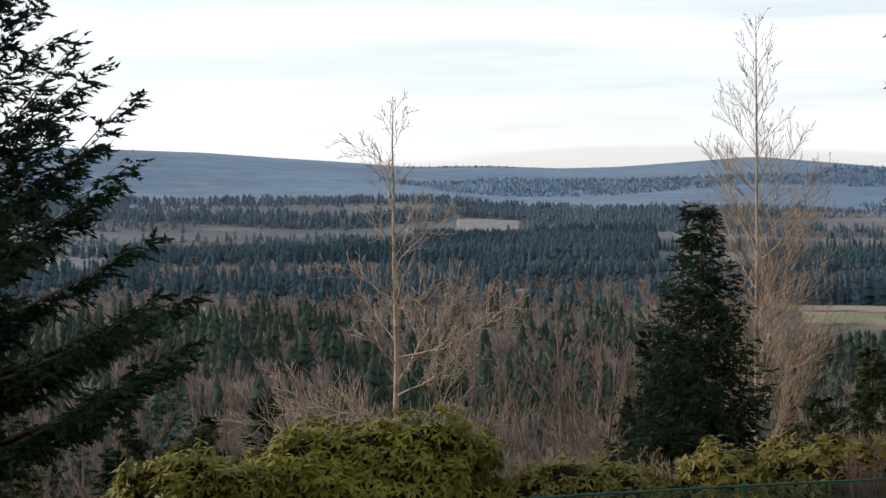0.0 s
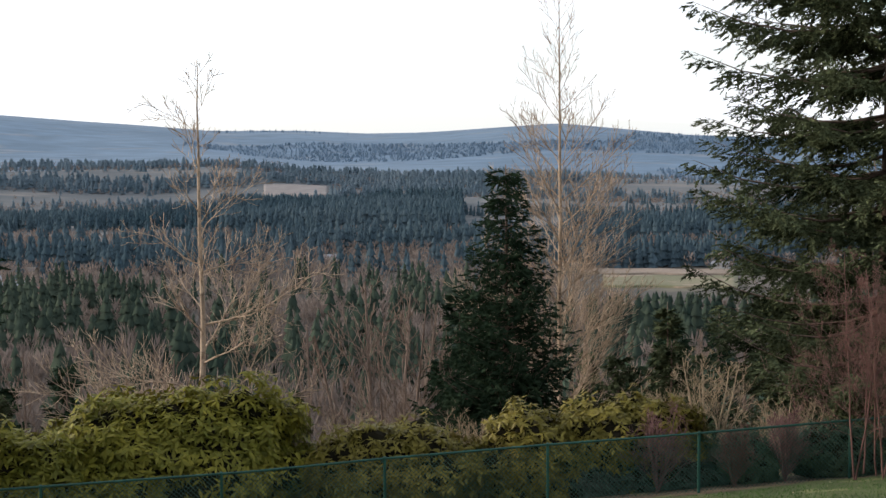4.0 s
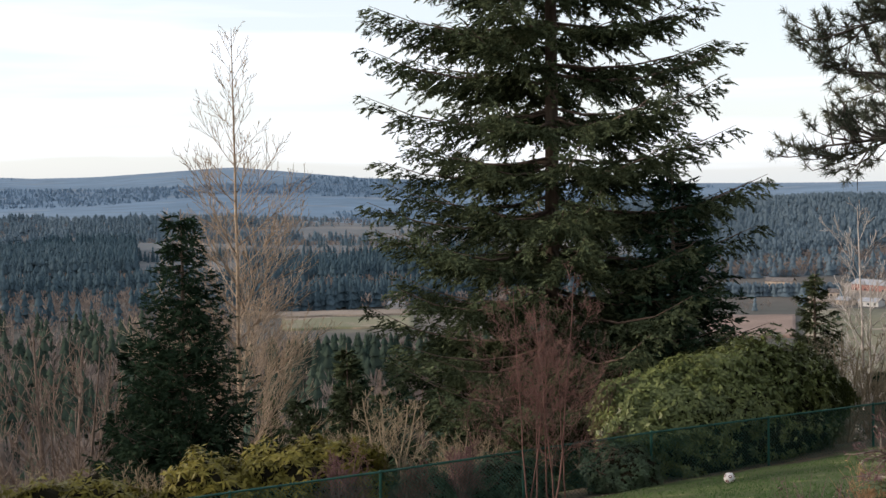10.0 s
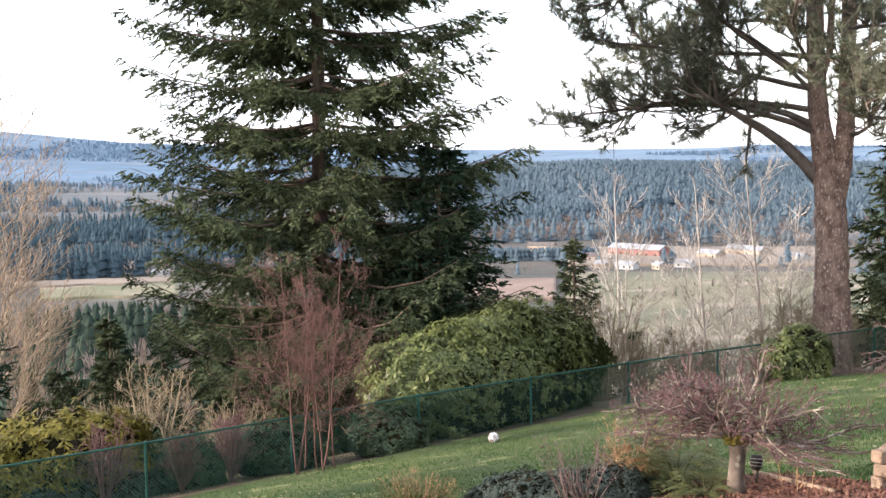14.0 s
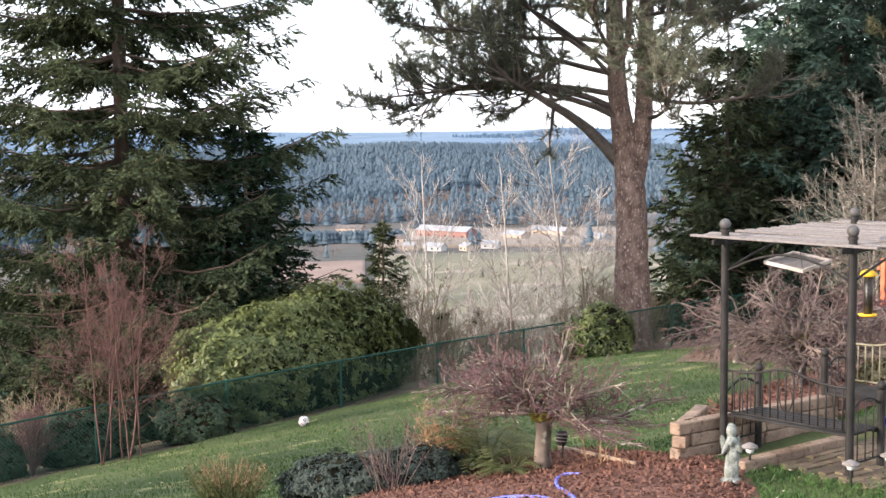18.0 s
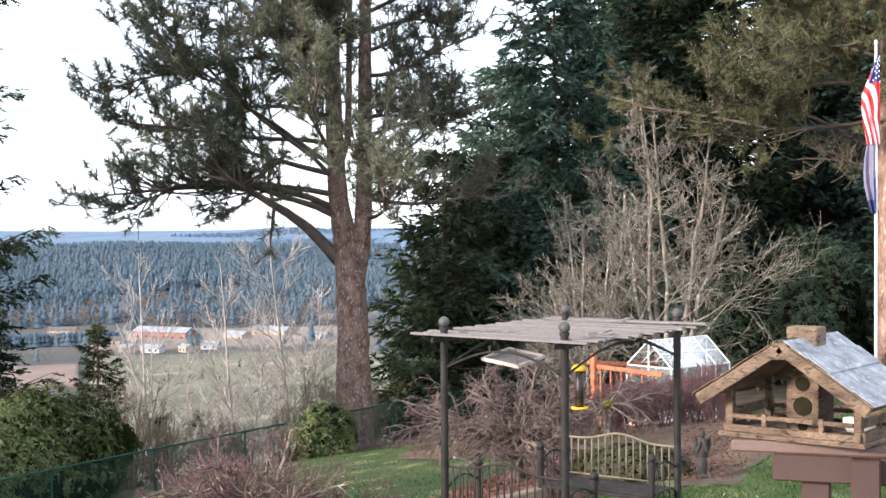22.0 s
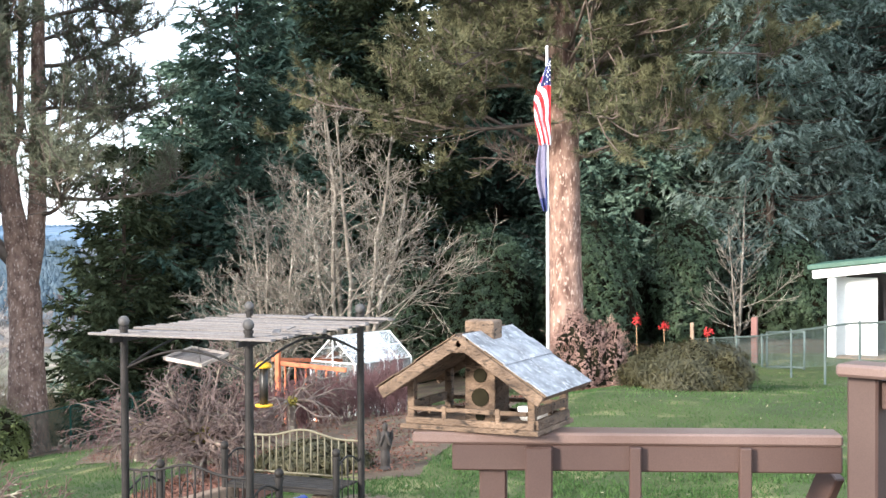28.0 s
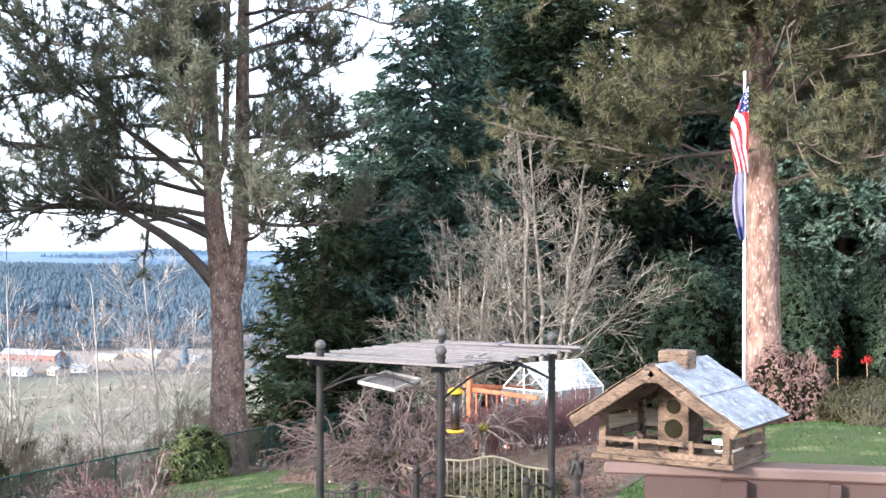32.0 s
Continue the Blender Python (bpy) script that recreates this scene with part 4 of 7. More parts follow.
# firs that close the yard to the east
EAST = [
    # bearing, distance, height, reach, seed, colour
    (51.9, 47, 10.5, 3.4, 31, "fir"), (56.6, 50, 17.2, 6.8, 32, "dark_fir"), (59.8, 56, 26, 6.2, 33, "dark_fir"),
    (62.3, 55, 27, 5.5, 34, "fir"), (67.6, 58, 27, 6.0, 35, "dark_fir"), (69.5, 62, 30, 6.2, 36, "dark_fir"),
    (73.6, 54, 24, 5.5, 37, "dark_fir"), (77.4, 58, 26, 5.8, 38, "dark_fir"), (81.5, 60, 29, 6.5, 41, "dark_fir"), (85.5, 56, 26, 6.0, 42, "dark_fir"), (89.5, 50, 25, 6.0, 43, "dark_fir"),
]
east = []
for i, (az, d, h, r, sd, colour) in enumerate(EAST):
    if i < 6:
        east.append(stand_tree("fir_tree", fir(sd, h, r, 0.02, int(h * 1.0), 11, 0.22, 0.30, 0.62 if i > 1 else 0.9, M[colour], 0.24, 0.46, 1.3, 0.45, 0.36, 0.38, 0.36), "tall dark fir in a dense row of evergreens", on(az, d), sd * 37, "evergreens beside the yard", category="fir"))
    else:
        copy_thing(east[1 + i % 5], pose(*on(az, d), 0, 0, sd * 37))
for i, (az, d, k) in enumerate(((52.9, 51, 0), (53.9, 50, 0), (54.3, 60, 1), (53.6, 55, 0), (55.4, 72, 1), (60.6, 72, 4), (58.4, 74, 1), (67.8, 74, 1), (71.6, 72, 2), (75.4, 72, 4), (79.6, 74, 5), (83.6, 74, 3), (87.5, 70, 2))):
    copy_thing(east[k], pose(*on(az, d), 0, 0, 61 * i))
for az, d, h, r, sd in ((78.9, 50, 18, 4.8, 51), (83.8, 52, 20, 5.2, 52)):
    stand_tree("cedar_tree", fir(sd, h, r, 0.02, 26, 7, 0.42, 0.18, 0.75, M["cedar"], 0.24, 0.30, 1.0, 0.9, 0.25, 0.34, 0.3), "blue-green cedar with drooping branch tips", on(az, d), sd * 31, "cedars behind the shed", category="cedar")

# the two long-needled pines
P1 = [
    ([(0, 0, 0), (0.02, 0, 2), (0, 0, 4.4), (-0.14, 0, 6.0), (-0.40, 0, 7.6), (-0.52, 0.05, 10), (-0.60, 0.1, 15), (-0.55, 0, 24)], [0.68, 0.53, 0.46, 0.40, 0.30, 0.26, 0.21, 0.05]),
    ([(0.10, 0, 4.9), (0.27, 0, 6.0), (0.38, 0, 7.4), (0.43, 0.05, 10), (0.47, 0, 14), (0.5, 0, 22)], [0.26, 0.28, 0.26, 0.22, 0.17, 0.04]),
    ([(-0.42, 0.1, 8.4), (-0.10, 0.15, 9.4), (-0.05, 0.15, 11), (0, 0.1, 14), (0.05, 0.1, 19)], [0.10, 0.11, 0.10, 0.08, 0.03]),
]
rg = np.random.default_rng(61)
L1 = [((-0.3, 0, 5.6), -88, 5.6, 58, 52, 0.20, 0.5, 0.8), ((-0.3, 0, 7.2), -84, 7.4, 26, 14, 0.105, 0.30, 0.7), ((-0.3, 0.1, 7.7), -98, 7.2, 18, 4, 0.09, 0.28, 0.6), ((-0.35, -0.1, 8.3), -75, 7.6, 12, 0, 0.085, 0.30, 0.7), ((-0.3, -0.1, 7.0), -112, 6.0, 22, 0, 0.10, 0.3, 0.6)]
for i in range(36):
    L1.append(((-0.5, 0, 8.2 + i * 0.36), -100 + rg.uniform(-85, 60), rg.uniform(4.4, 8.4) * (1 - i * 0.010), rg.uniform(-2, 38), rg.uniform(-12, 26), 0.075, 0.30, 0.95))
for i in range(20):
    L1.append(((0.42, 0, 7.0 + i * 0.62), 90 + rg.uniform(-70, 80), rg.uniform(2.8, 5.2), rg.uniform(-5, 45), rg.uniform(-5, 35), 0.065, 0.25, 0.42))
pine("pine_tree", "old pine with a forked reddish trunk and long needles", on(47.95, 41), -47.95, 62, P1, L1, M["pine"], M["pine_bark"], 22, 0.30, 20, 6, 0.3, 0.014)
P2 = [([(0, 0, 0), (0, 0, 3), (-0.02, 0, 6), (-0.1, 0, 9), (0.1, 0, 14), (0.2, 0, 20)], [0.56, 0.43, 0.40, 0.36, 0.26, 0.05])]
L2 = []
for i in range(66):
    side = (-90, 90, 180, 180)[i % 4]
    L2.append(((0, 0, 7.2 + i * 0.17), side + rg.uniform(-55, 55), rg.uniform(3.4, 7.6) * (1 - i * 0.005), rg.uniform(-2, 34), rg.uniform(-10, 22), 0.06, 0.25))
L2 += [((-0.1, 0, 6.2), -80, 4.2, 30, 8, 0.07, 0.6), ((0.1, 0, 6.0), 78, 3.4, 38, 25, 0.05, 0.45, 0.5), ((0.1, 0, 6.7), 95, 4.8, 28, 5, 0.07, 0.4, 0.7), ((-0.1, 0, 5.6), -70, 2.6, 34, 20, 0.045, 0.3, 0.1)]
pine("pine_tree", "tall pine with a pale scaly trunk and olive needles", on(70.45, 36), -70.4, 63, P2, L2, M["pine2"], M["pine_bark2"], 36, 0.25, 17, 6, 0.3, 0.013)

# leafless trees of the yard's far edge
stand_bare("maple_tree", bare_tree(71, 9.6, 0.095, 0.12, 13, 66, 0.34, 4, 4, M["maple"], None, 0.07, 0.18, stems=6, min_r=0.012, thin=0.5, spread=(0.12, 0.40)), "spreading leafless tree grey with lichen", on(61.2, 37), 20)
stand_bare("maple_tree", bare_tree(72, 6.4, 0.065, 0.08, 11, 56, 0.38, 4, 4, M["maple"], None, 0.07, 0.2, stems=6, min_r=0.011, thin=0.5, spread=(0.15, 0.45)), "smaller leafless grey tree with upright stems", on(58.0, 38), 80)
stand_bare("young_tree", fan_tree(73, 5.2, 0.038, 0.12, 16, 66, 0.42, M["maple"], (9, 0.30, 0.18), 0.6, 0.08, 0.4, wander=0.03, min_r=0.008, stems=2), "young leafless tree with slim grey stems", on(77.6, 40), 0)
for az, d, h, sd in ((39.5, 55, 12.2, 74), (43.2, 57, 11.2, 75), (45.7, 60, 13.6, 76)):
    stand_bare("alder_tree", fan_tree(sd, h, 0.085, 0.14, 20, 58, 0.42, M["pale_twig"], (9, 0.32, 0.2), 0.62, 0.09, 0.42, wander=0.02, min_r=0.012, stems=2), "slim leafless alder on the bank below the fence", on(az, d), sd * 40, "alders below the fence")
stand_bare("red_shrub", bare_tree(77, 4.7, 0.019, 0.18, 15, 58, 0.34, 4, 4, M["red_twig"], None, 0.03, 0.25, stems=7, min_r=0.0045, thin=0.40, spread=(0.02, 0.13), base=0.5), "tall bare shrub of reddish twigs by the fence", on(26.0, 26.6), 0, category="bare shrub")

for az, d, h, r, sd in ((17.9, 50, 8.5, 2.3, 17), (19.8, 57, 11, 2.8, 18), (14.4, 60, 10, 2.6, 19), (8.0, 62, 12, 2.8, 20), (-13.5, 45, 8, 2.4, 26), (1.8, 66, 12, 2.6, 27)):
    stand_tree("fir_tree", conifer(sd, h, r, 0.03, 20, 7, 0.25, 0.3, 0.2, 0.3, 26, 14, 0.82, M["fir" if sd % 2 else "spruce"], ragged=0.5, hang=0.5), "small dark fir on the bank below the fence", on(az, d), sd * 20, "young firs on the bank", category="fir")

# ---- trees on the bank below the fence ----
rg = np.random.default_rng(81)
bank_firs = [conifer(90 + i, 20, (3.6, 4.2, 3.2, 4.6)[i], 0.05, 24, 6, 0.25, 0.25, 0.62, 0.34, 16, 8, 0.85, M[("dark_fir", "spruce", "fir", "spruce")[i]], ragged=0.4) for i in range(4)]
bank_bare = [bare_tree(95 + i, 15, 0.14, 0.25, 13, 36, 0.32, 3, 4, M["slope_wood"], None, 0.03, 0.4, stems=1 + i % 2, min_r=0.03) for i in range(4)]
first_fir, first_bare = [None] * 4, [None] * 4
spots = []
for i in range(250):
    az = rg.uniform(-21, 49)
    d = 58 + 300 * rg.uniform(0, 1) ** 1.25
    x, y, z = on(az, d)
    if az > 30 and d < 120:
        continue
    top = rg.uniform(-9.6, -5.2) if az < 30 else rg.uniform(-9.0, -7.0)
    h = d * math.tan(radians(top)) - z
    if 7 < h < 27:
        spots.append((x, y, z, h))
for i, (x, y, z, h) in enumerate(spots):
    k = int(rg.integers(0, 4))
    green_one = rg.uniform() < 0.5
    keep, meshes = (first_fir, bank_firs) if green_one else (first_bare, bank_bare)
    sc = h / (20 if green_one else 15)
    if keep[k] is None:
        if green_one:
            keep[k] = stand_tree("bank_fir", meshes[k], "dark evergreen on the wooded bank", (x, y, z - 0.2), i * 50, "evergreens on the bank", sc, "fir")
        else:
            keep[k] = stand_bare("bank_alder", meshes[k], "leafless brown tree on the wooded bank", (x, y, z - 0.2), i * 50, "bare trees on the bank", sc)
    else:
        o = copy_thing(keep[k], pose(x, y, z - 0.2, 0, 0, i * 50))
        o.scale = (sc,) * 3

# ---- woods of the valley ----
def far_conifers(p, h, r, tiers, rg):
    n, k = len(p), 8
    out_v, out_f = [], []
    off = 0
    for t in range(tiers):
        f0, f1 = t / tiers, min((t + 1.5) / tiers, 1.0)
        a = np.arange(k)[None] * 2 * np.pi / k + rg.uniform(0, 6, (n, 1))
        rad = r[:, None] * (1 - f0) ** 0.75 * np.where(np.arange(k)[None] % 2, 0.5 if tiers > 4 else 0.7, 1.0) * rg.uniform(0.75, 1.2, (n, k))
        zz = p[:, 2:3] + h[:, None] * (0.04 + 0.96 * f0 + rg.uniform(-0.03, 0.03, (n, k)))
        ring = np.stack([p[:, 0:1] + rad * np.cos(a), p[:, 1:2] + rad * np.sin(a), zz], -1)
        tip = np.column_stack([p[:, :2], p[:, 2] + h * (0.04 + 0.96 * f1)])[:, None]
        out_v.append(np.concatenate([ring, tip], 1).reshape(-1, 3))
        b = off + np.arange(n)[:, None] * (k + 1)
        j = np.arange(k)[None]
        out_f.append(np.stack([b + j, b + (j + 1) % k, np.broadcast_to(b + k, (n, k))], -1).reshape(-1, 3))
        off += n * (k + 1)
    return np.concatenate(out_v), np.concatenate(out_f)


def scatter(az0, az1, d0, d1, n):
    az = np.radians(rg.uniform(az0, az1, n))
    d = np.sqrt(rg.uniform(d0 * d0, d1 * d1, n))
    x, y = d * np.sin(az), d * np.cos(az)
    return np.column_stack([x, y, land(x, y)]), np.degrees(az), d


def patch(p, scale, seed):
    return np.array([noise.noise(Vector((a[0] / scale, a[1] / scale, seed))) for a in p])


con, bar = [], []
def plant(p, share, hmin, hmax):
    pick = rg.uniform(0, 1, len(p)) < share
    con.append(np.column_stack([p[pick], rg.uniform(hmin, hmax, pick.sum())]))
    bar.append(np.column_stack([p[~pick], rg.uniform(hmin * 0.6, hmax * 0.62, (~pick).sum())]))


band = np.array([[0.32, 1.0, 1.0]])
# the near valley floor: clumps of evergreens among bare trees
p, az, d = scatter(-24, 32, 300, 760, 1900)
mix = patch(p * np.array([[0.5, 1.0, 1.0]]), 70, 2.0)
ok = ~((az > 24) & (patch(p, 90, 1.0) < 0.0))
plant(p[ok & (mix > -0.04) & (d >= 480)], 0.80, 15, 30)
plant(p[ok & (mix > -0.04) & (d < 480)], 0.42, 17, 28)
plant(p[ok & (mix <= -0.04)], 0.08, 20, 34)
p, az, d = scatter(-24, 32, 760, 1500, 6200)
ok = ~((az > 13.0) & (d < 1090))
mix = patch(p * band, 130, 4.0)
plant(p[ok & (mix > 0.05)], 0.95, 15, 27)
plant(p[ok & (mix <= 0.05)], 0.12, 15, 25)
# the dark belt across the valley, a hazier one to its left and a second one to its right
p, az, d = scatter(-1.2, 9.0, 1500, 2150, 2600)
plant(p[d < 2150 - 260 * patch(p, 160, 9.0)], 0.99, 20, 32)
p, az, d = scatter(-14, -1.2, 1500, 2100, 2200)
plant(p[patch(p * band, 120, 9.2) > -0.12], 0.92, 14, 24)
p, az, d = scatter(13.5, 24, 1420, 1900, 1800)
plant(p[patch(p * band, 150, 9.5) > -0.2], 0.97, 18, 27)
# east of the tall fir: scrub at the foot of a wooded rise, a hedgerow before it
p, az, d = scatter(30, 50, 1340, 1720, 2600)
plant(p[patch(p * band, 120, 5.5) > -0.15], 0.22, 13, 20)
p, az, d = scatter(30, 50, 1640, 2560, 9000)
mix = patch(p * band, 200, 5.0)
plant(p[mix > -0.34], 0.95, 15, 24)
plant(p[mix <= -0.34][::2], 0.15, 12, 18)
p, az, d = scatter(33.2, 38.4, 1180, 1196, 260)
plant(p, 0.98, 9, 13)
p, az, d = scatter(32, 50, 420, 1340, 650)
plant(p[patch(p * np.array([[0.4, 1, 1]]), 70, 6.0) > 0.05], 0.10, 6, 12)
plant(np.array([on(41.15, 1130), on(41.5, 1135), on(36.9, 1090), on(46.2, 1150)]), 1.0, 15, 19)
con_far, bar_far, con_near, bar_near = [], [], con, bar
con, bar = con_far, bar_far
p, az, d = scatter(-24, 30, 1900, 3300, 15000)
mix = patch(p * np.array([[0.22, 1, 1]]), 150, 7.0)
ok = ~((az > 0.4) & (az < 3.4) & (d > 2300) & (d < 2580))
plant(p[ok & (mix > 0.14)], 0.97, 12, 22)
plant(p[ok & (mix <= 0.14) & (mix > -0.16)], 0.22, 10, 17)
p, az, d = scatter(30, 50, 2560, 3300, 5000)
plant(p[patch(p * np.array([[0.2, 1, 1]]), 150, 7.5) > 0.05], 0.92, 11, 17)
p, az, d = scatter(-24, 50, 3300, 4120, 26000)
plant(p[patch(p * np.array([[0.25, 1, 1]]), 240, 8.0) > 0.12], 0.99, 6, 10)
con, bar = con_near + con_far, bar_near + bar_far
con, bar = np.concatenate(con), np.concatenate(bar)
for a in (con, bar):
    b_, d_ = np.degrees(np.arctan2(a[:, 0], a[:, 1])), np.hypot(a[:, 0], a[:, 1])
    a[:, 3] = np.where((b_ > 13) & (b_ < 22) & (d_ < 935), np.minimum(a[:, 3], np.clip(-a[:, 2] - d_ * 0.108, 4, 40)), a[:, 3])
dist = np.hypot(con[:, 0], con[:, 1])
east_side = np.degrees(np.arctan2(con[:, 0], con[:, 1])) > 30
# Woods split by distance; beyond the nearest, haze is part of the colour.
for sel, tiers, nm, mt, lb in ((dist < 1000, 6, "conifer_woods", "woods", "dark evergreen woods on the near valley floor"), ((dist >= 1000) & (dist < 1480) & ~east_side, 4, "conifer_woods", "woods_mid", "dark evergreen woods across the valley, tinted blue for haze"), ((dist >= 1480) & (dist < 2250) & ~east_side, 4, "conifer_woods", "woods_mid", "dark belt of evergreens across the valley, tinted blue for haze"), ((dist >= 2250) & (dist < 3300) & ~east_side, 3, "distant_woods", "woods_far", "evergreen woods on the far slope, coloured blue-green for haze"), (dist >= 3300, 2, "distant_woods", "woods_hill", "evergreen woods on the hilltops, coloured blue for haze"), ((dist >= 1000) & (dist < 3300) & east_side, 3, "distant_woods", "woods_haze", "evergreen woods beyond the farms, haze put into their blue colour")):
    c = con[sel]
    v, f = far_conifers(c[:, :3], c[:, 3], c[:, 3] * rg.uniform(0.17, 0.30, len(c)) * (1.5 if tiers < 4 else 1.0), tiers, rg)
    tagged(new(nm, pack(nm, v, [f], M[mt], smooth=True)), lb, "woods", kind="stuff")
for sel, nb, wd, nm in ((np.hypot(bar[:, 0], bar[:, 1]) < 760, 60, 0.040, "near"), (np.hypot(bar[:, 0], bar[:, 1]) >= 760, 16, 0.085, "far")):
    bt = bar[sel]
    m = np.repeat(np.arange(len(bt)), nb)
    h = bt[m, 3]
    a, rr, zz = rg.uniform(0, 6.283, len(m)), rg.uniform(0, 1, len(m)) ** 0.5, rg.uniform(0, 1, len(m))
    wide = 0.30 * h * np.sin(np.pi * np.clip(0.12 + 0.8 * zz, 0, 1))
    q = bt[m, :3] + np.column_stack([np.cos(a) * rr * wide, np.sin(a) * rr * wide, h * (0.05 + 0.75 * zz)])
    d = np.column_stack([np.cos(a) * 0.4, np.sin(a) * 0.4, np.ones(len(m))]) + rg.normal(0, 0.15, (len(m), 3))
    v, f = kites(q, d, rg.normal(0, 1, (len(m), 3)), h * 0.30, h * wd, 0.1)
    tagged(new("bare_woods", pack("bare_woods", v, [f], M["woods_bare"])), "brown leafless woods on the near slope" if nm == "near" else "brown leafless woods across the valley", "woods", kind="stuff")

# ---- shrubs along the fence ----
stand_shrub("rhododendron", shrub(101, (3.0, 1.5, 2.85), 3000, 0.23, 0.30, 8, 9, M["rhodo"], under=0.2, rough=0.4), "broad yellow-green rhododendron behind the fence", on(-3.2, 27.6), 8, "rhododendrons by the fence")
stand_shrub("rhododendron", shrub(102, (1.9, 1.3, 2.35), 1700, 0.22, 0.30, 8, 7, M["rhodo"], under=0.2, rough=0.4), "low green rhododendron behind the fence", on(-10.6, 27.2), 0, "rhododendrons by the fence")
stand_shrub("rhododendron", shrub(103, (1.7, 1.2, 1.85), 1700, 0.20, 0.30, 8, 8, M["rhodo_y"], rough=0.4), "yellowish low rhododendron behind the fence", on(6.2, 27.3), 0, "rhododendrons by the fence")
stand_shrub("rhododendron", shrub(104, (1.1, 1.1, 1.9), 1200, 0.20, 0.30, 8, 6, M["rhodo_y"], rough=0.4), "rounded yellowish rhododendron behind the fence", on(12.0, 27.6), 0, "rhododendrons by the fence")
stand_shrub("rhododendron", shrub(105, (1.7, 1.1, 2.0), 1700, 0.20, 0.30, 8, 7, M["rhodo_y"], rough=0.4), "yellow-green rhododendron above the fence rail", on(16.2, 28.2), 0, "rhododendrons by the fence")
stand_shrub("rhododendron", shrub(106, (3.75, 1.35, 2.75), 7600, 0.165, 0.34, 8, 11, M["rhodo_g"], under=0.30, rough=0.22), "huge rounded rhododendron leaning over the fence", on(33.7, 32.2), 12, "rhododendrons by the fence")
stand_shrub("laurel_shrub", shrub(107, (1.05, 0.8, 1.35), 900, 0.17, 0.34, 8, 6, M["rhodo_g"]), "dense green laurel below the pine", on(46.6, 36.0), 0)
stand_shrub("mound_shrub", shrub(108, (1.22, 1.2, 0.95), 3800, 0.15, 0.16, 7, 9, M["mound"]), "low olive mound-shaped shrub on the lawn", on(75.6, 27.5), 0)
for i, (az, d, w, h) in enumerate(((67.3, 44, 2.6, 4.6), (71.5, 43, 3.0, 4.4), (75.4, 46, 3.0, 4.2), (79.8, 47, 2.6, 3.2), (64.0, 46, 2.4, 3.6))):
    stand_shrub("laurel_hedge", shrub(110 + i, (w, 1.5, h), 2600, 0.15, 0.36, 7, 9, M["laurel"]), "tall dark laurel in front of the firs", on(az, d), 90 - az, "laurels in front of the firs")
for i, (az, d, h) in enumerate(((17.3, 26.9, 1.7), (20.5, 27.0, 1.2), (22.6, 27.6, 1.5), (70.8, 33, 1.9), (72.2, 33.6, 1.7), (59.2, 29.2, 1.25), (60.6, 29.6, 1.0), (61.9, 30.6, 1.2), (63.0, 29.8, 1.35), (57.6, 29.5, 1.3))):
    mt = (M["apple_twig"], M["red_twig"], M["apple_twig"], M["rust"], M["rust"], M["apple_twig"], M["red_twig"], M["apple_twig2"], M["apple_twig"], M["apple_twig2"])[i]
    stand_bare("twiggy_shrub", bare_tree(120 + i, h, 0.022, 0.05, 10, 42, 0.5, 3, 4, mt, None, 0.03, 0.25, stems=7, min_r=0.006), "low leafless shrub of fine brown twigs", on(az, d), 0, "bare shrubs", category="bare shrub")
for az, d, size, sd in ((70.9, 33.2, (0.62, 0.6, 1.95), 151), (72.0, 33.6, (0.6, 0.55, 1.55), 152), (70.1, 33.8, (0.5, 0.5, 1.2), 153)):
    stand_shrub("rust_shrub", shrub(sd, size, 1300, 0.06, 0.45, 6, 6, M["rust"], rough=0.45), "rounded shrub of dead rust-pink leaves below the pine", on(az, d), 0, "rust-pink shrubs")
thicket = None
for i, (az, d, sc) in enumerate(((58.2, 27.6, 0.72), (59.4, 26.8, 0.65), (60.2, 28.2, 0.83), (61.0, 27.2, 0.68), (61.8, 28.4, 0.79), (62.6, 27.6, 0.72), (63.4, 26.6, 0.61), (57.2, 28.0, 0.79))):
    if thicket is None:
        thicket = stand_bare("twiggy_shrub", bare_tree(129, 1.5, 0.018, 0.05, 10, 48, 0.5, 3, 5, M["apple_twig"], None, 0.03, 0.25, stems=8, min_r=0.0055, base=0.25), "dense leafless shrub of pinkish twigs", on(az, d), 0, "pinkish bare shrubs", sc, "bare shrub")
    else:
        copy_thing(thicket, pose(*on(az, d), 0, 0, 67 * i)).scale = (sc,) * 3
brush = [bare_tree(130 + i, 2.4, 0.028, 0.04, 8, 46, 0.5, 3, 4, M["brush"], None, 0.05, 0.2, stems=5, min_r=0.008) for i in range(3)]
first = [None] * 3
for i, (az, el, size, mt, lb) in enumerate(((17.0, -13.75, (1.5, 0.6, 0.75), "boxwood", "low dark clipped hedge shrub behind the fence"), (20.9, -13.3, (0.7, 0.6, 1.0), "laurel", "dark green shrub behind the fence"), (24.6, -12.7, (0.9, 0.7, 1.1), "laurel", "dark green shrub behind the fence"), (14.0, -13.2, (1.2, 0.6, 0.8), "boxwood", "low dark clipped hedge shrub behind the fence"), (29.3, -12.2, (0.8, 0.7, 1.0), "laurel", "dark green shrub behind the fence"))):
    stand_shrub("fence_shrub", shrub(140 + i, size, 1500, 0.09, 0.36, 7, 6, M[mt]), lb, on(az, 26.3 + 0.08 * az), -az, "shrubs behind the fence")
rg = np.random.default_rng(131)
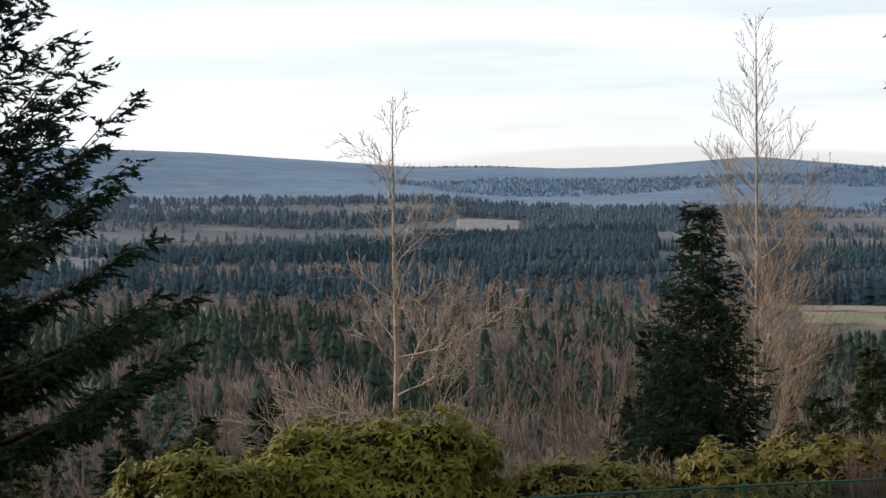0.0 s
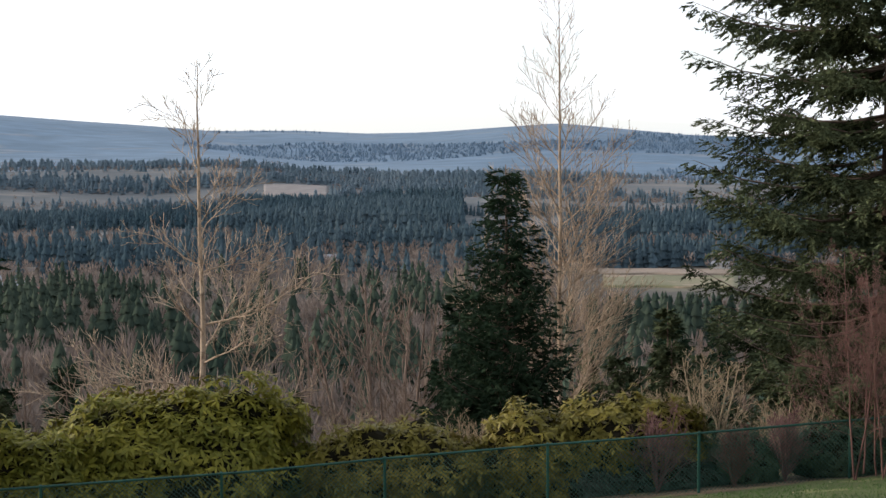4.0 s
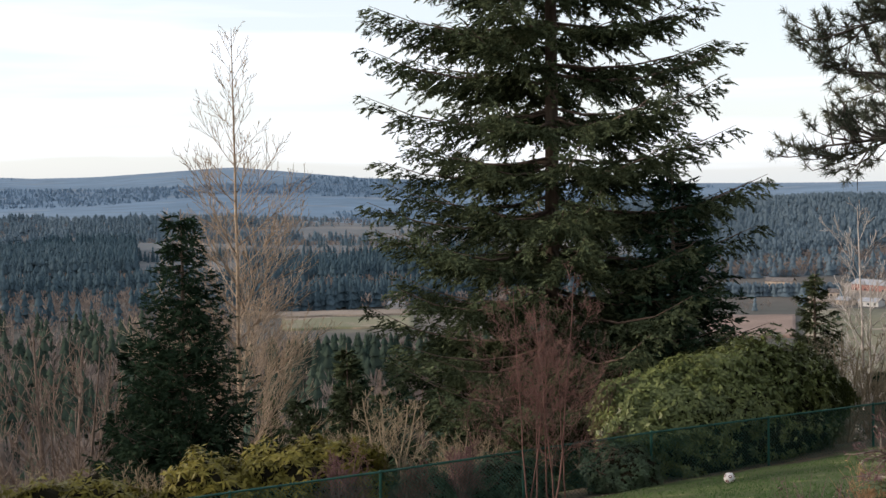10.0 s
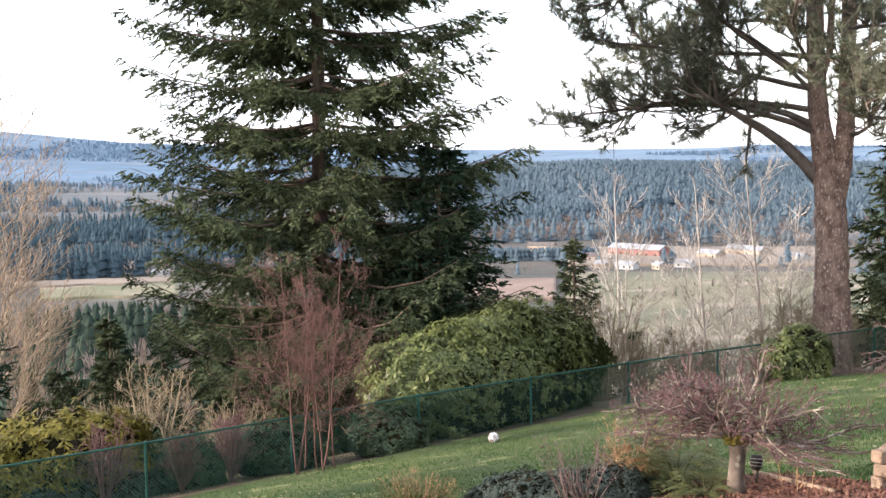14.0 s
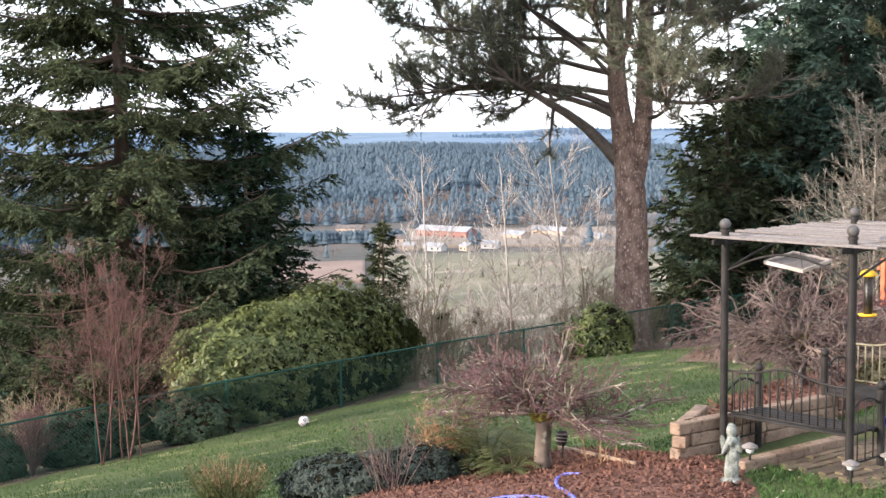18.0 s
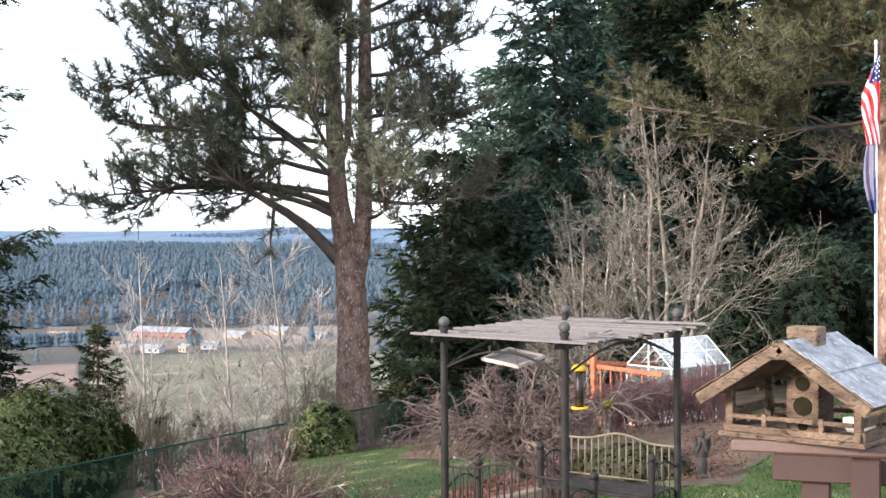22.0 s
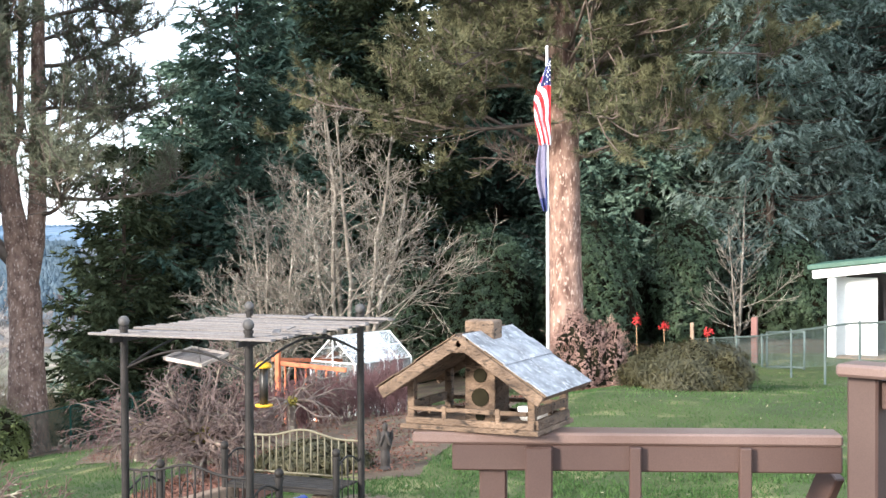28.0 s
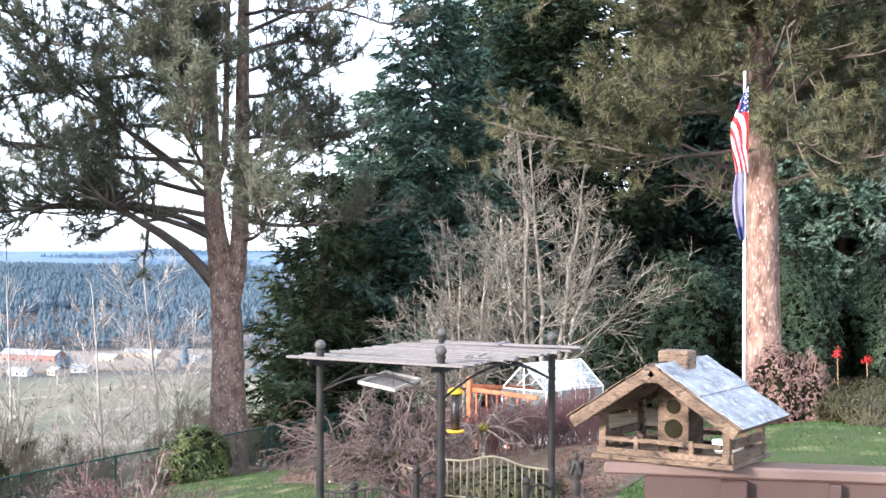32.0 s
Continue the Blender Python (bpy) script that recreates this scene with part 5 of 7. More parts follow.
for i in range(40):
    az = rg.uniform(36.5, 50.5) if i < 18 else rg.uniform(-18, 25)
    d = (28.2 + 0.0 if az < 30 else 33.5 + (az - 36) * 0.62) + rg.uniform(0.5, 7)
    k, sc = i % 3, rg.uniform(0.7, 1.25)
    at = on(az, d, -0.05)
    if first[k] is None:
        first[k] = stand_bare("brush", brush[k], "tangled tan brush on the bank below the fence", at, i * 47, "brush below the fence", sc, "bare shrub")
    else:
        copy_thing(first[k], pose(*at, 0, 0, i * 47)).scale = (sc,) * 3

# ---- green chain-link fence along the lawn ----
FENCE_TOP = ((-16, -6.05), (0, -5.80), (2.3, -5.70), (5.4, -5.61), (8.4, -5.55), (14.7, -5.37), (20.9, -5.29), (30.4, -5.27), (46, -5.35))


def fence_top(x):
    return np.interp(x, [p[0] for p in FENCE_TOP], [p[1] for p in FENCE_TOP])


def wire_net(line, top, height, pitch, r, mat, knuckle=0.03):
    """Crossing wires between bottom and top along a plan line given as functions of the length s."""
    total = line[-1]
    n = int((total + height) / pitch)
    P0, P1 = [], []
    for sgn in (1, -1):
        s0 = np.arange(n) * pitch - (height if sgn > 0 else 0)
        steps = 6
        for k in range(steps):
            a, b = k / steps, (k + 1) / steps
            sa, sb = s0 + sgn * height * a + (0 if sgn > 0 else 0), s0 + sgn * height * b
            ok = (np.minimum(sa, sb) > 0) & (np.maximum(sa, sb) < total)
            f = lambda s, h: np.column_stack([line[0](s), line[1](s), top(s) - height * (1 - h) + knuckle])
            P0.append(f(sa[ok], a)), P1.append(f(sb[ok], b))
    P0, P1 = np.concatenate(P0), np.concatenate(P1)
    v, q = prisms(P0, P1, np.full(len(P0), r), np.full(len(P0), r), 3)
    return pack("wire_mesh", v, [q], mat)


X0, X1 = -14.0, 45.0
slope = math.hypot(1, 0.058)
fence = thing("chain_link_fence", "green chain-link fence with a round top rail", "fence")
line = (lambda s: X0 + s / slope, lambda s: fence_y(X0 + s / slope), (X1 - X0) * slope)
part("wire_mesh", wire_net(line, lambda s: fence_top(X0 + s / slope), 1.18, 0.085, 0.005, M["green_metal"]), None, fence, kind="stuff")
post_x = [-13.0, -9.9, -6.8, -3.7, -0.6, 2.35, 5.44, 8.45, 11.6, 14.72, 17.85, 20.9, 24.0, 27.2, 30.35, 33.4, 36.5, 39.6, 42.7]
for x in post_x:
    y, zt = float(fence_y(x)), float(fence_top(x))
    z0 = float(land(x, y)) - 0.15
    bm = bmesh.new()
    bmesh.ops.create_cone(bm, cap_ends=True, segments=10, radius1=0.03, radius2=0.03, depth=zt - z0, matrix=Matrix.Translation((x, y, (zt + z0) / 2)))
    bmesh.ops.create_uvsphere(bm, u_segments=8, v_segments=5, radius=0.034, matrix=Matrix.Translation((x, y, zt + 0.01)))
    part("post", bm, M["green_metal"], fence)
xs = np.linspace(X0, X1, 120)
part("top_rail", chain_mesh("top_rail", np.column_stack([xs, fence_y(xs), fence_top(xs)]), 0.022, 8, M["green_metal"]), None, fence)

# ---- grey fence with a gate by the shed ----
ends = [Vector((52.0, 16.2, 0)), Vector((35.3, 7.15, 0)), Vector((29.6, 4.05, 0)), Vector((24.0, 2.0, 0))]
tops = [-5.0, -3.07, -2.24, -1.75]
grey = thing("garden_fence", "weathered grey chain-link fence with slim posts", "fence")
cum = [0.0]
for a, b in zip(ends, ends[1:]):
    cum.append(cum[-1] + (b - a).length)
ex, ey = [e.x for e in ends], [e.y for e in ends]
line = (lambda s: np.interp(s, cum, ex), lambda s: np.interp(s, cum, ey), cum[-1])
gtop = lambda s: np.interp(s, cum, tops)
part("wire_mesh", wire_net(line, gtop, 0.92, 0.085, 0.003, M["galv"]), None, grey, kind="stuff")
ss = np.linspace(0, cum[-1], 40)
part("top_rail", chain_mesh("top_rail", np.column_stack([line[0](ss), line[1](ss), gtop(ss)]), 0.02, 8, M["galv"]), None, grey)
for s in np.arange(0.3, cum[-1], 2.35):
    x, y, zt = float(line[0](s)), float(line[1](s)), float(gtop(s))
    bm = bmesh.new()
    z0 = min(float(land(x, y)) - 0.1, zt - 1.0)
    bmesh.ops.create_cone(bm, cap_ends=True, segments=8, radius1=0.027, radius2=0.027, depth=zt + 0.06 - z0, matrix=Matrix.Translation((x, y, (zt + 0.06 + z0) / 2)))
    part("post", bm, M["galv"], grey)
gate = thing("garden_gate", "narrow grey chain-link gate in a tube frame", "gate")
ga, gb = Vector(aloft(78.8, 36.1, -4.72)), Vector(aloft(80.3, 34.8, -4.68))
for nm, a, b in (("frame_post", ga, ga - Vector((0, 0, 0.95))), ("frame_post", gb, gb - Vector((0, 0, 0.95))), ("frame_rail", ga, gb), ("frame_rail", ga - Vector((0, 0, 0.9)), gb - Vector((0, 0, 0.9)))):
    part(nm, chain_mesh(nm, [tuple(a), tuple((a + b) / 2), tuple(b)], 0.028, 8, M["galv"]), None, gate)
for i, (az, d, el, w, c) in enumerate(((75.75, 39, -4.35, 0.10, "timber"), (78.3, 37.0, -4.1, 0.16, "barn_red"))):
    x, y, z = aloft(az, d, el)
    t = thing("wooden_post", "old wooden post standing beside the fence", "post", "posts beside the fence", (x, y, float(land(x, y))))
    h = z - float(land(x, y))
    part("shaft", box_bm((-w / 2, -w / 2, -0.1), (w / 2, w / 2, h), 0.012), M[c], t)
for i, (az, d, el) in enumerate(((73.45, 33, -4.25), (74.6, 33.4, -4.5), (76.4, 33.6, -4.75))):
    x, y, z = aloft(az, d, el)
    g = float(land(x, y))
    t = thing("red_flower_stem", "tall thin stem with a red flower head", "flower", "red flowers behind the fence", (x, y, g))
    part("stem", chain_mesh("stem", [(0, 0, -0.05), (0.03, 0, (z - g) / 2), (0, 0.02, z - g)], 0.012, 5, M["dry"]), None, t)
    rr = np.random.default_rng(200 + i)
    c = rr.normal(0, 1, (60, 3)) * 0.045 + np.array([[0, 0, z - g]])
    v, f = kites(c, rr.normal(0, 1, (60, 3)), rr.normal(0, 1, (60, 3)), np.full(60, 0.07), np.full(60, 0.05), 0.2)
    part("flower_head", pack("flower_head", v, [f], M["red_leaf"]), None, t, kind="stuff")

# ---- garden arbour with two facing benches ----
AC, AYAW, AL, AW = (11.52, 7.48), 2.1, 2.31, 1.37
AZ0, ATOP = -3.245, -0.945
arbour = thing("garden_arbour", "dark metal arbour with a weathered slatted roof", "arbour", "", (*AC, AZ0), AYAW)
H = ATOP - AZ0
corners = {(-1, -1): (-AL / 2, -AW / 2), (-1, 1): (-AL / 2, AW / 2), (1, -1): (AL / 2, -AW / 2), (1, 1): (AL / 2, AW / 2)}


def round_post(x, y, z1, r, ball):
    bm = bmesh.new()
    bmesh.ops.create_cone(bm, cap_ends=True, segments=14, radius1=r, radius2=r, depth=z1, matrix=Matrix.Translation((x, y, z1 / 2)))
    bmesh.ops.create_cone(bm, cap_ends=True, segments=14, radius1=r * 1.25, radius2=r * 1.25, depth=0.03, matrix=Matrix.Translation((x, y, z1 - 0.015)))
    cap = bmesh.new()
    bmesh.ops.create_uvsphere(cap, u_segments=16, v_segments=10, radius=ball, matrix=Matrix.Translation((x, y, z1 + ball * 0.85)))
    bmesh.ops.create_cone(cap, cap_ends=True, segments=12, radius1=r * 0.8, radius2=r * 0.6, depth=0.03, matrix=Matrix.Translation((x, y, z1 + 0.005)))
    for f in cap.faces:
        f.smooth = True
    return bm, cap


for x, y in corners.values():
    bm, cap = round_post(x, y, H - 0.05, 0.038, 0.055)
    p = part("post", bm, M["black_metal"], arbour)
    part("ball_finial", cap, M["finial"], p)
for y in (-AW / 2, AW / 2):
    part("roof_beam", beam_bm((-AL / 2 - 0.2, y, H - 0.17), (AL / 2 + 0.2, y, H - 0.17), 0.03, 0.05, 0.005), M["black_metal"], arbour)
rr = np.random.default_rng(301)
slat_z = H - 0.125
n_slat = 15
for i in range(n_slat):
    x = -AL / 2 - 0.12 + (AL + 0.34) * i / (n_slat - 1)
    dz = rr.uniform(-0.006, 0.006)
    e = rr.uniform(-0.05, 0.05, 2)
    part("roof_slat", beam_bm((x, -AW / 2 - 0.30 + e[0], slat_z + dz), (x + rr.uniform(-0.015, 0.015), AW / 2 + 0.32 + e[1], slat_z + dz + rr.uniform(-0.01, 0.01)), 0.085, 0.022, 0.003, up=(0, 0, 1)), M["slat"], arbour)
part("loose_slat", beam_bm((AL / 2 - 0.15, -AW / 2 - 0.42, slat_z + 0.035), (AL / 2 - 0.25, AW / 2 - 0.3, slat_z + 0.03), 0.10, 0.022, 0.003), M["slat"], arbour)
for x, y, ln, turn in ((-AL / 2 + 0.22, -AW / 2 - 0.16, 0.16, 24), (-AL / 2 + 0.62, -AW / 2 - 0.02, 0.13, -15), (AL / 2 - 0.35, -AW / 2 + 0.5, 0.30, 8)):
    part("loose_slat", beam_bm((x, y, slat_z + 0.03), (x + ln * math.cos(radians(turn)), y + ln * math.sin(radians(turn)), slat_z + 0.055), 0.07, 0.014, 0.003), M["slat"], arbour)


def arch(a, b, rise, r, name, n=14):
    a, b = np.array(a, float), np.array(b, float)
    s = np.linspace(0, 1, n)[:, None]
    p = a + (b - a) * s
    p[:, 2] += rise * np.sin(np.pi * s[:, 0])
    return part(name, chain_mesh(name, p, r, 6, M["black_metal"]), None, arbour)


for x in (-AL / 2, AL / 2):
    arch((x, -AW / 2, H - 0.46), (x, AW / 2, H - 0.46), 0.20, 0.012, "arch_bar")
for y in (-AW / 2, AW / 2):
    arch((-AL / 2, y, H - 0.46), (AL / 2, y, H - 0.46), 0.24, 0.012, "arch_bar")

SEAT, BACK = 0.44, 0.95


def arbour_bench(sx, label, back):
    """A bench between two tall posts; sx: -1 or 1, the end of the arbour."""
    b = thing("arbour_bench", label, "bench", "facing benches of the arbour", (*AC, AZ0), AYAW)
    xb, xf = sx * (AL / 2 - 0.02), sx * (AL / 2 - 0.56)
    for y in (-AW / 2, AW / 2):
        yy = y * 0.98
        bm, cap = round_post(xf, yy, 0.80, 0.036, 0.045)
        p = part("short_post", bm, M["black_metal"], b)
        part("ball_finial", cap, M["black_metal"], p)
        s = np.linspace(0, 1, 12)
        q = np.column_stack([xb + (xf - xb) * s, np.full(12, yy), 0.66 + 0.10 * np.sin(np.pi * s)])
        part("arm_rail", chain_mesh("arm_rail", q, 0.011, 6, M["black_metal"]), None, b)
        part("side_rail", chain_mesh("side_rail", [(xb, yy, 0.18), ((xb + xf) / 2, yy, 0.18), (xf, yy, 0.18)], 0.010, 6, M["black_metal"]), None, b)
        for k in (0.25, 0.5, 0.75):
            x = xb + (xf - xb) * k
            part("side_bar", chain_mesh("side_bar", [(x, yy, 0.18), (x, yy, 0.45), (x, yy, 0.66 + 0.10 * math.sin(math.pi * k))], 0.007, 5, M["black_metal"]), None, b)
    s = np.linspace(0, 1, 25)

    def crest(t):
        return BACK - 0.09 + 0.09 * np.exp(-((t - 0.5) / 0.30) ** 2) + 0.012 * np.cos(4 * np.pi * t)

    part("back_rail", chain_mesh("back_rail", np.column_stack([np.full(25, xb), -AW / 2 + AW * s, crest(s)]), 0.013, 6, back), None, b)
    part("lower_rail", chain_mesh("lower_rail", [(xb, -AW / 2, SEAT + 0.04), (xb, 0, SEAT + 0.04), (xb, AW / 2, SEAT + 0.04)], 0.011, 6, back), None, b)
    for i in range(15):
        t = (i + 1) / 16
        y = -AW / 2 + AW * t
        part("back_bar", chain_mesh("back_bar", [(xb, y, SEAT + 0.04), (xb, y, 0.7), (xb, y, float(crest(t)))], 0.009, 5, back), None, b)
    a = np.linspace(0, 2 * np.pi, 17)
    if sx < 0:
        part("back_oval", chain_mesh("back_oval", np.column_stack([np.full(17, xb - 0.004 * sx), 0.07 * np.cos(a), 0.69 + 0.12 * np.sin(a)]), 0.007, 5, back), None, b)
    for i in range(6):
        x = xb + (xf - xb) * (i + 0.5) / 6
        part("seat_slat", beam_bm((x, -AW / 2 + 0.03, SEAT), (x, AW / 2 - 0.03, SEAT), 0.07, 0.022, 0.004), M["black_metal"], b)
    part("seat_rail", beam_bm((xf, -AW / 2, SEAT - 0.03), (xf, AW / 2, SEAT - 0.03), 0.03, 0.04, 0.004), M["black_metal"], b)
    return b


arbour_bench(-1, "dark metal bench with an arched barred back", M["black_metal"])
arbour_bench(1, "olive metal bench, back toned paler for light, before a clipped shrub", M["olive_metal"])

# hanging feeders
def arb(x, y, z):
    return tuple(Matrix.LocRotScale((*AC, AZ0), Euler((0, 0, radians(AYAW))), None) @ Vector((x, y, z)))


tray = thing("tray_feeder", "square wooden tray feeder hung under the arbour", "bird feeder", "", arb(-AL / 2 + 0.62, 0.28, H - 0.40), AYAW - 4)
tray.matrix_basis = Matrix.Translation(tray.location) @ Matrix.Rotation(radians(11), 4, Vector((0.58, -0.81, 0))) @ Matrix.Rotation(radians(AYAW - 4), 4, "Z")
for sx, sy in ((0, -1), (0, 1), (-1, 0), (1, 0)):
    part("tray_side", box_bm((sx * 0.22 - (0.012 if sx else 0.23), sy * 0.22 - (0.012 if sy else 0.205), 0), (sx * 0.22 + (0.012 if sx else 0.23), sy * 0.22 + (0.012 if sy else 0.205), 0.034), 0.003), M["pale_wood"], tray)
part("mesh_floor", box_bm((-0.21, -0.21, 0.004), (0.21, 0.21, 0.012)), M["slat"], tray)
for sx in (-1, 1):
    for sy in (-1, 1):
        part("chain", chain_mesh("chain", [(sx * 0.21, sy * 0.21, 0.05), (sx * 0.1, sy * 0.1, 0.17), (sx * 0.02, sy * 0.02, 0.29)], 0.003, 4, M["black_metal"]), None, tray)
fx, fy, fz = arb(-AL / 2 + 0.345, -AW / 2 + 0.045, H - 0.80)
feeder = thing("tube_feeder", "seed-filled tube feeder with yellow cap and base", "bird feeder", "", (fx, fy, fz))
feeder.scale = (0.92, 0.92, 0.92)
part("tube", chain_mesh("tube", [(0, 0, 0.02), (0, 0, 0.2), (0, 0, 0.42)], 0.045, 14, M["seed"]), None, feeder)
part("cap", chain_mesh("cap", [(0, 0, 0.40), (0, 0, 0.425), (0, 0, 0.45), (0, 0, 0.465)], [0.085, 0.082, 0.06, 0.02], 16, M["yellow"]), None, feeder)
part("perch_tray", chain_mesh("perch_tray", [(0, 0, 0), (0, 0, 0.012), (0, 0, 0.024)], [0.08, 0.09, 0.09], 16, M["yellow"]), None, feeder)
part("hanger", chain_mesh("hanger", [(0, 0, 0.46), (0, 0, 0.54), (0, 0.02, 0.64)], 0.003, 5, M["black_metal"]), None, feeder)

# ---- small garden trees ----
def apple_tree(seed, label, at, trunk_h, r0, R, H, twig_mat, rz, limbs=13, gaps=(0.10, 0.08, 0.06), weep=0.0, limb_mat="apple"):
    """A low fruit tree: a stub of a trunk with a mossy head, crooked limbs that spread under a dome of height H and radius R, fine twigs on them."""
    rg = np.random.default_rng(seed)
    t = thing("apple_tree", label, "fruit tree", "", at, rz)
    pts = [(0, 0, -0.05), (0.01, 0, trunk_h * 0.3), (-0.01, 0.01, trunk_h * 0.7), (0.0, 0, trunk_h)]
    part("trunk", bark_trunk(pts, [r0 * 1.35, r0, r0 * 0.95, r0 * 1.15], 14, seed, M["apple"], 0.1), None, t)
    bm = bmesh.new()
    bmesh.ops.create_icosphere(bm, subdivisions=4, radius=1)
    for v in bm.verts:
        f = 1 + 0.35 * noise.noise(v.co * 3.2 + Vector((seed, 0, 0))) + 0.15 * noise.noise(v.co * 9)
        v.co = Vector((v.co.x * r0 * 1.7, v.co.y * r0 * 1.6, v.co.z * r0 * 1.15 + trunk_h)) + Vector(v.co) * (f - 1) * r0 * 1.4
    part("mossy_head", bm, M["moss"], t, "mossy knobbed head")
    out = []
    for i in range(limbs):
        a = i * 2.4 + rg.uniform(-0.3, 0.3)
        e = radians(rg.uniform(8, 58) if i % 3 == 0 else rg.uniform(3, 26))
        ln = rg.uniform(0.8, 1.08) / math.hypot(math.cos(e) / R, math.sin(e) / H)
        sprout(rg, out, np.array([0.0, 0.0, trunk_h]), unit(np.array([math.cos(a) * math.cos(e), math.sin(a) * math.cos(e), math.sin(e)])), ln, r0 * rg.uniform(0.26, 0.46), 0, 3, gaps, 0.78, 0.22, 0.10 - weep, 0.5, 0.0046)
    if weep < 0.2:
        for o in out:
            for k in (0, 1):
                o[k][2] = min(max(o[k][2], trunk_h - 0.05), trunk_h + H * 1.04)
    big, fine = [[o[k] for o in out if o[4] < 2] for k in range(4)], [[o[k] for o in out if o[4] >= 2] for k in range(4)]
    v, q = prisms(big[0], big[1], np.array(big[2]), np.array(big[3]), 6)
    part("limbwork", pack("limbwork", v, [q], M[limb_mat]), None, t, kind="stuff")
    v, q = prisms(fine[0], fine[1], np.array(fine[2]), np.array(fine[3]), 3)
    part("twigwork", pack("twigwork", v, [q], twig_mat), None, t, kind="stuff")
    return t


apple_tree(401, "low flat-topped apple tree, leafless, with a mossy head", meet(44.2, -14.66), 0.64, 0.085, 1.50, 0.86, M["apple_twig"], 120, 22, (0.10, 0.06, 0.06), 0.0)
apple_tree(402, "dense weeping fruit tree, leafless and tangled", on(54.9, 18.2), 0.85, 0.10, 1.32, 1.30, M["apple_twig2"], 30, 24, (0.075, 0.06, 0.05), 0.5, "apple_dark")
apple_tree(403, "weeping leafless garden tree of pinkish twigs", on(52.4, 27.0), 0.7, 0.08, 1.7, 1.35, M["apple_twig"], 80, 16, (0.16, 0.11, 0.09), 0.8, "apple_dark")
apple_tree(404, "weeping leafless garden tree of brown twigs", on(58.8, 26.0), 0.7, 0.08, 1.5, 1.25, M["apple_twig2"], 10, 16, (0.16, 0.11, 0.09), 0.8, "apple_dark")

# ---- beds ----
def bed(name, label, poly, mat, lift, category="bed"):
    """A draped patch bounded by a plan outline of (bearing, distance)."""
    c = np.array([on(a, d)[:2] for a, d in poly])
    mid = c.mean(0)
    rings_ = 14
    vs = [[*mid]]
    n = len(c) * 6
    loop = np.concatenate([np.linspace(c[i], c[(i + 1) % len(c)], 6, endpoint=False) for i in range(len(c))])
    loop += 0.06 * np.sin(np.arange(n) * 1.9)[:, None]
    for r in range(1, rings_ + 1):
        vs += list(mid + (loop - mid) * r / rings_)
    vs = np.array(vs)
    edge = np.concatenate([[0], np.repeat(np.arange(1, rings_ + 1), n)]) / rings_
    z = land(vs[:, 0], vs[:, 1]) + lift * np.clip((1 - edge) * 6, 0, 1) + 0.04
    z += 0.015 * np.sin(vs[:, 0] * 3.1) * np.sin(vs[:, 1] * 2.7)
    fan = [(0, 1 + i, 1 + (i + 1) % n) for i in range(n)]
    q = [(1 + r * n + i, 1 + (r + 1) * n + i, 1 + (r + 1) * n + (i + 1) % n, 1 + r * n + (i + 1) % n) for r in range(rings_ - 1) for i in range(n)]
    ob = new(name, pack(name, np.column_stack([vs, z]), [np.array(fan), np.array(q)], mat, smooth=True))
    tagged(ob, label, category, kind="structure")
    return loop, mid


def chips(name, label, poly, count, seed, size=0.07, lift=0.06, mat=None, category="mulch"):
    rr = np.random.default_rng(seed)
    c = np.array([on(a, d)[:2] for a, d in poly])
    mid = c.mean(0)
    k = rr.integers(0, len(c), count)
    u = rr.uniform(0, 1, (count, 1))
    p = mid + (c[k] * u + c[(k + 1) % len(c)] * (1 - u) - mid) * rr.uniform(0, 1, (count, 1)) ** 0.5 * 0.97
    p = np.column_stack([p, land(p[:, 0], p[:, 1]) + lift + rr.uniform(0, 0.03, count)])
    d = rr.normal(0, 1, (count, 3)) * np.array([[1, 1, 0.35]])
    L = size * rr.uniform(0.5, 1.5, count)
    v, f = kites(p, d, rr.normal(0, 0.4, (count, 3)) + np.array([[0, 0, 1]]), L, L * 0.5, 0.2)
    tagged(new(name, pack(name, v, [f], mat or M["chip"])), label, category, kind="stuff")


BED = [(33, 10.2), (33.5, 13.2), (38.5, 14.6), (42, 15.6), (45.5, 15.6), (48.2, 14.4), (50.6, 13.2), (52.8, 12.5), (53.5, 11.5), (49, 10.5), (43, 10.0)]
bed("mulch_bed", "reddish bark mulch round the apple tree", BED, M["mulch"], 0.01, "mulch bed")
chips("bark_chip_layer", "loose reddish bark chips on the bed", BED, 30000, 411, 0.042, 0.05)
BED2 = [(51.2, 13.9), (55.6, 14.8), (58.6, 17.0), (60.8, 20.5), (57, 21.5), (53, 19), (51.0, 16.4)]
bed("raised_bed_soil", "reddish mulch filling the timber raised bed", BED2, M["mulch"], 0.2, "mulch bed")
chips("bark_chip_layer", "loose bark chips in the raised bed", BED2, 5000, 412, 0.07, 0.24)
BED3 = [(58.8, 18.5), (61.5, 16.3), (64.0, 16.6), (66, 20), (70, 29), (74.5, 31.5), (74, 36), (60, 34), (50.5, 33), (49.8, 29), (54, 26)]
bed("shrub_bed", "bare brown bed under the garden trees", BED3, M["litter"], 0.04, "soil bed")
chips("leaf_litter_layer", "dead leaves and bark under the garden trees", BED3, 16000, 413, 0.05, 0.07, M["chip"], "leaf litter")

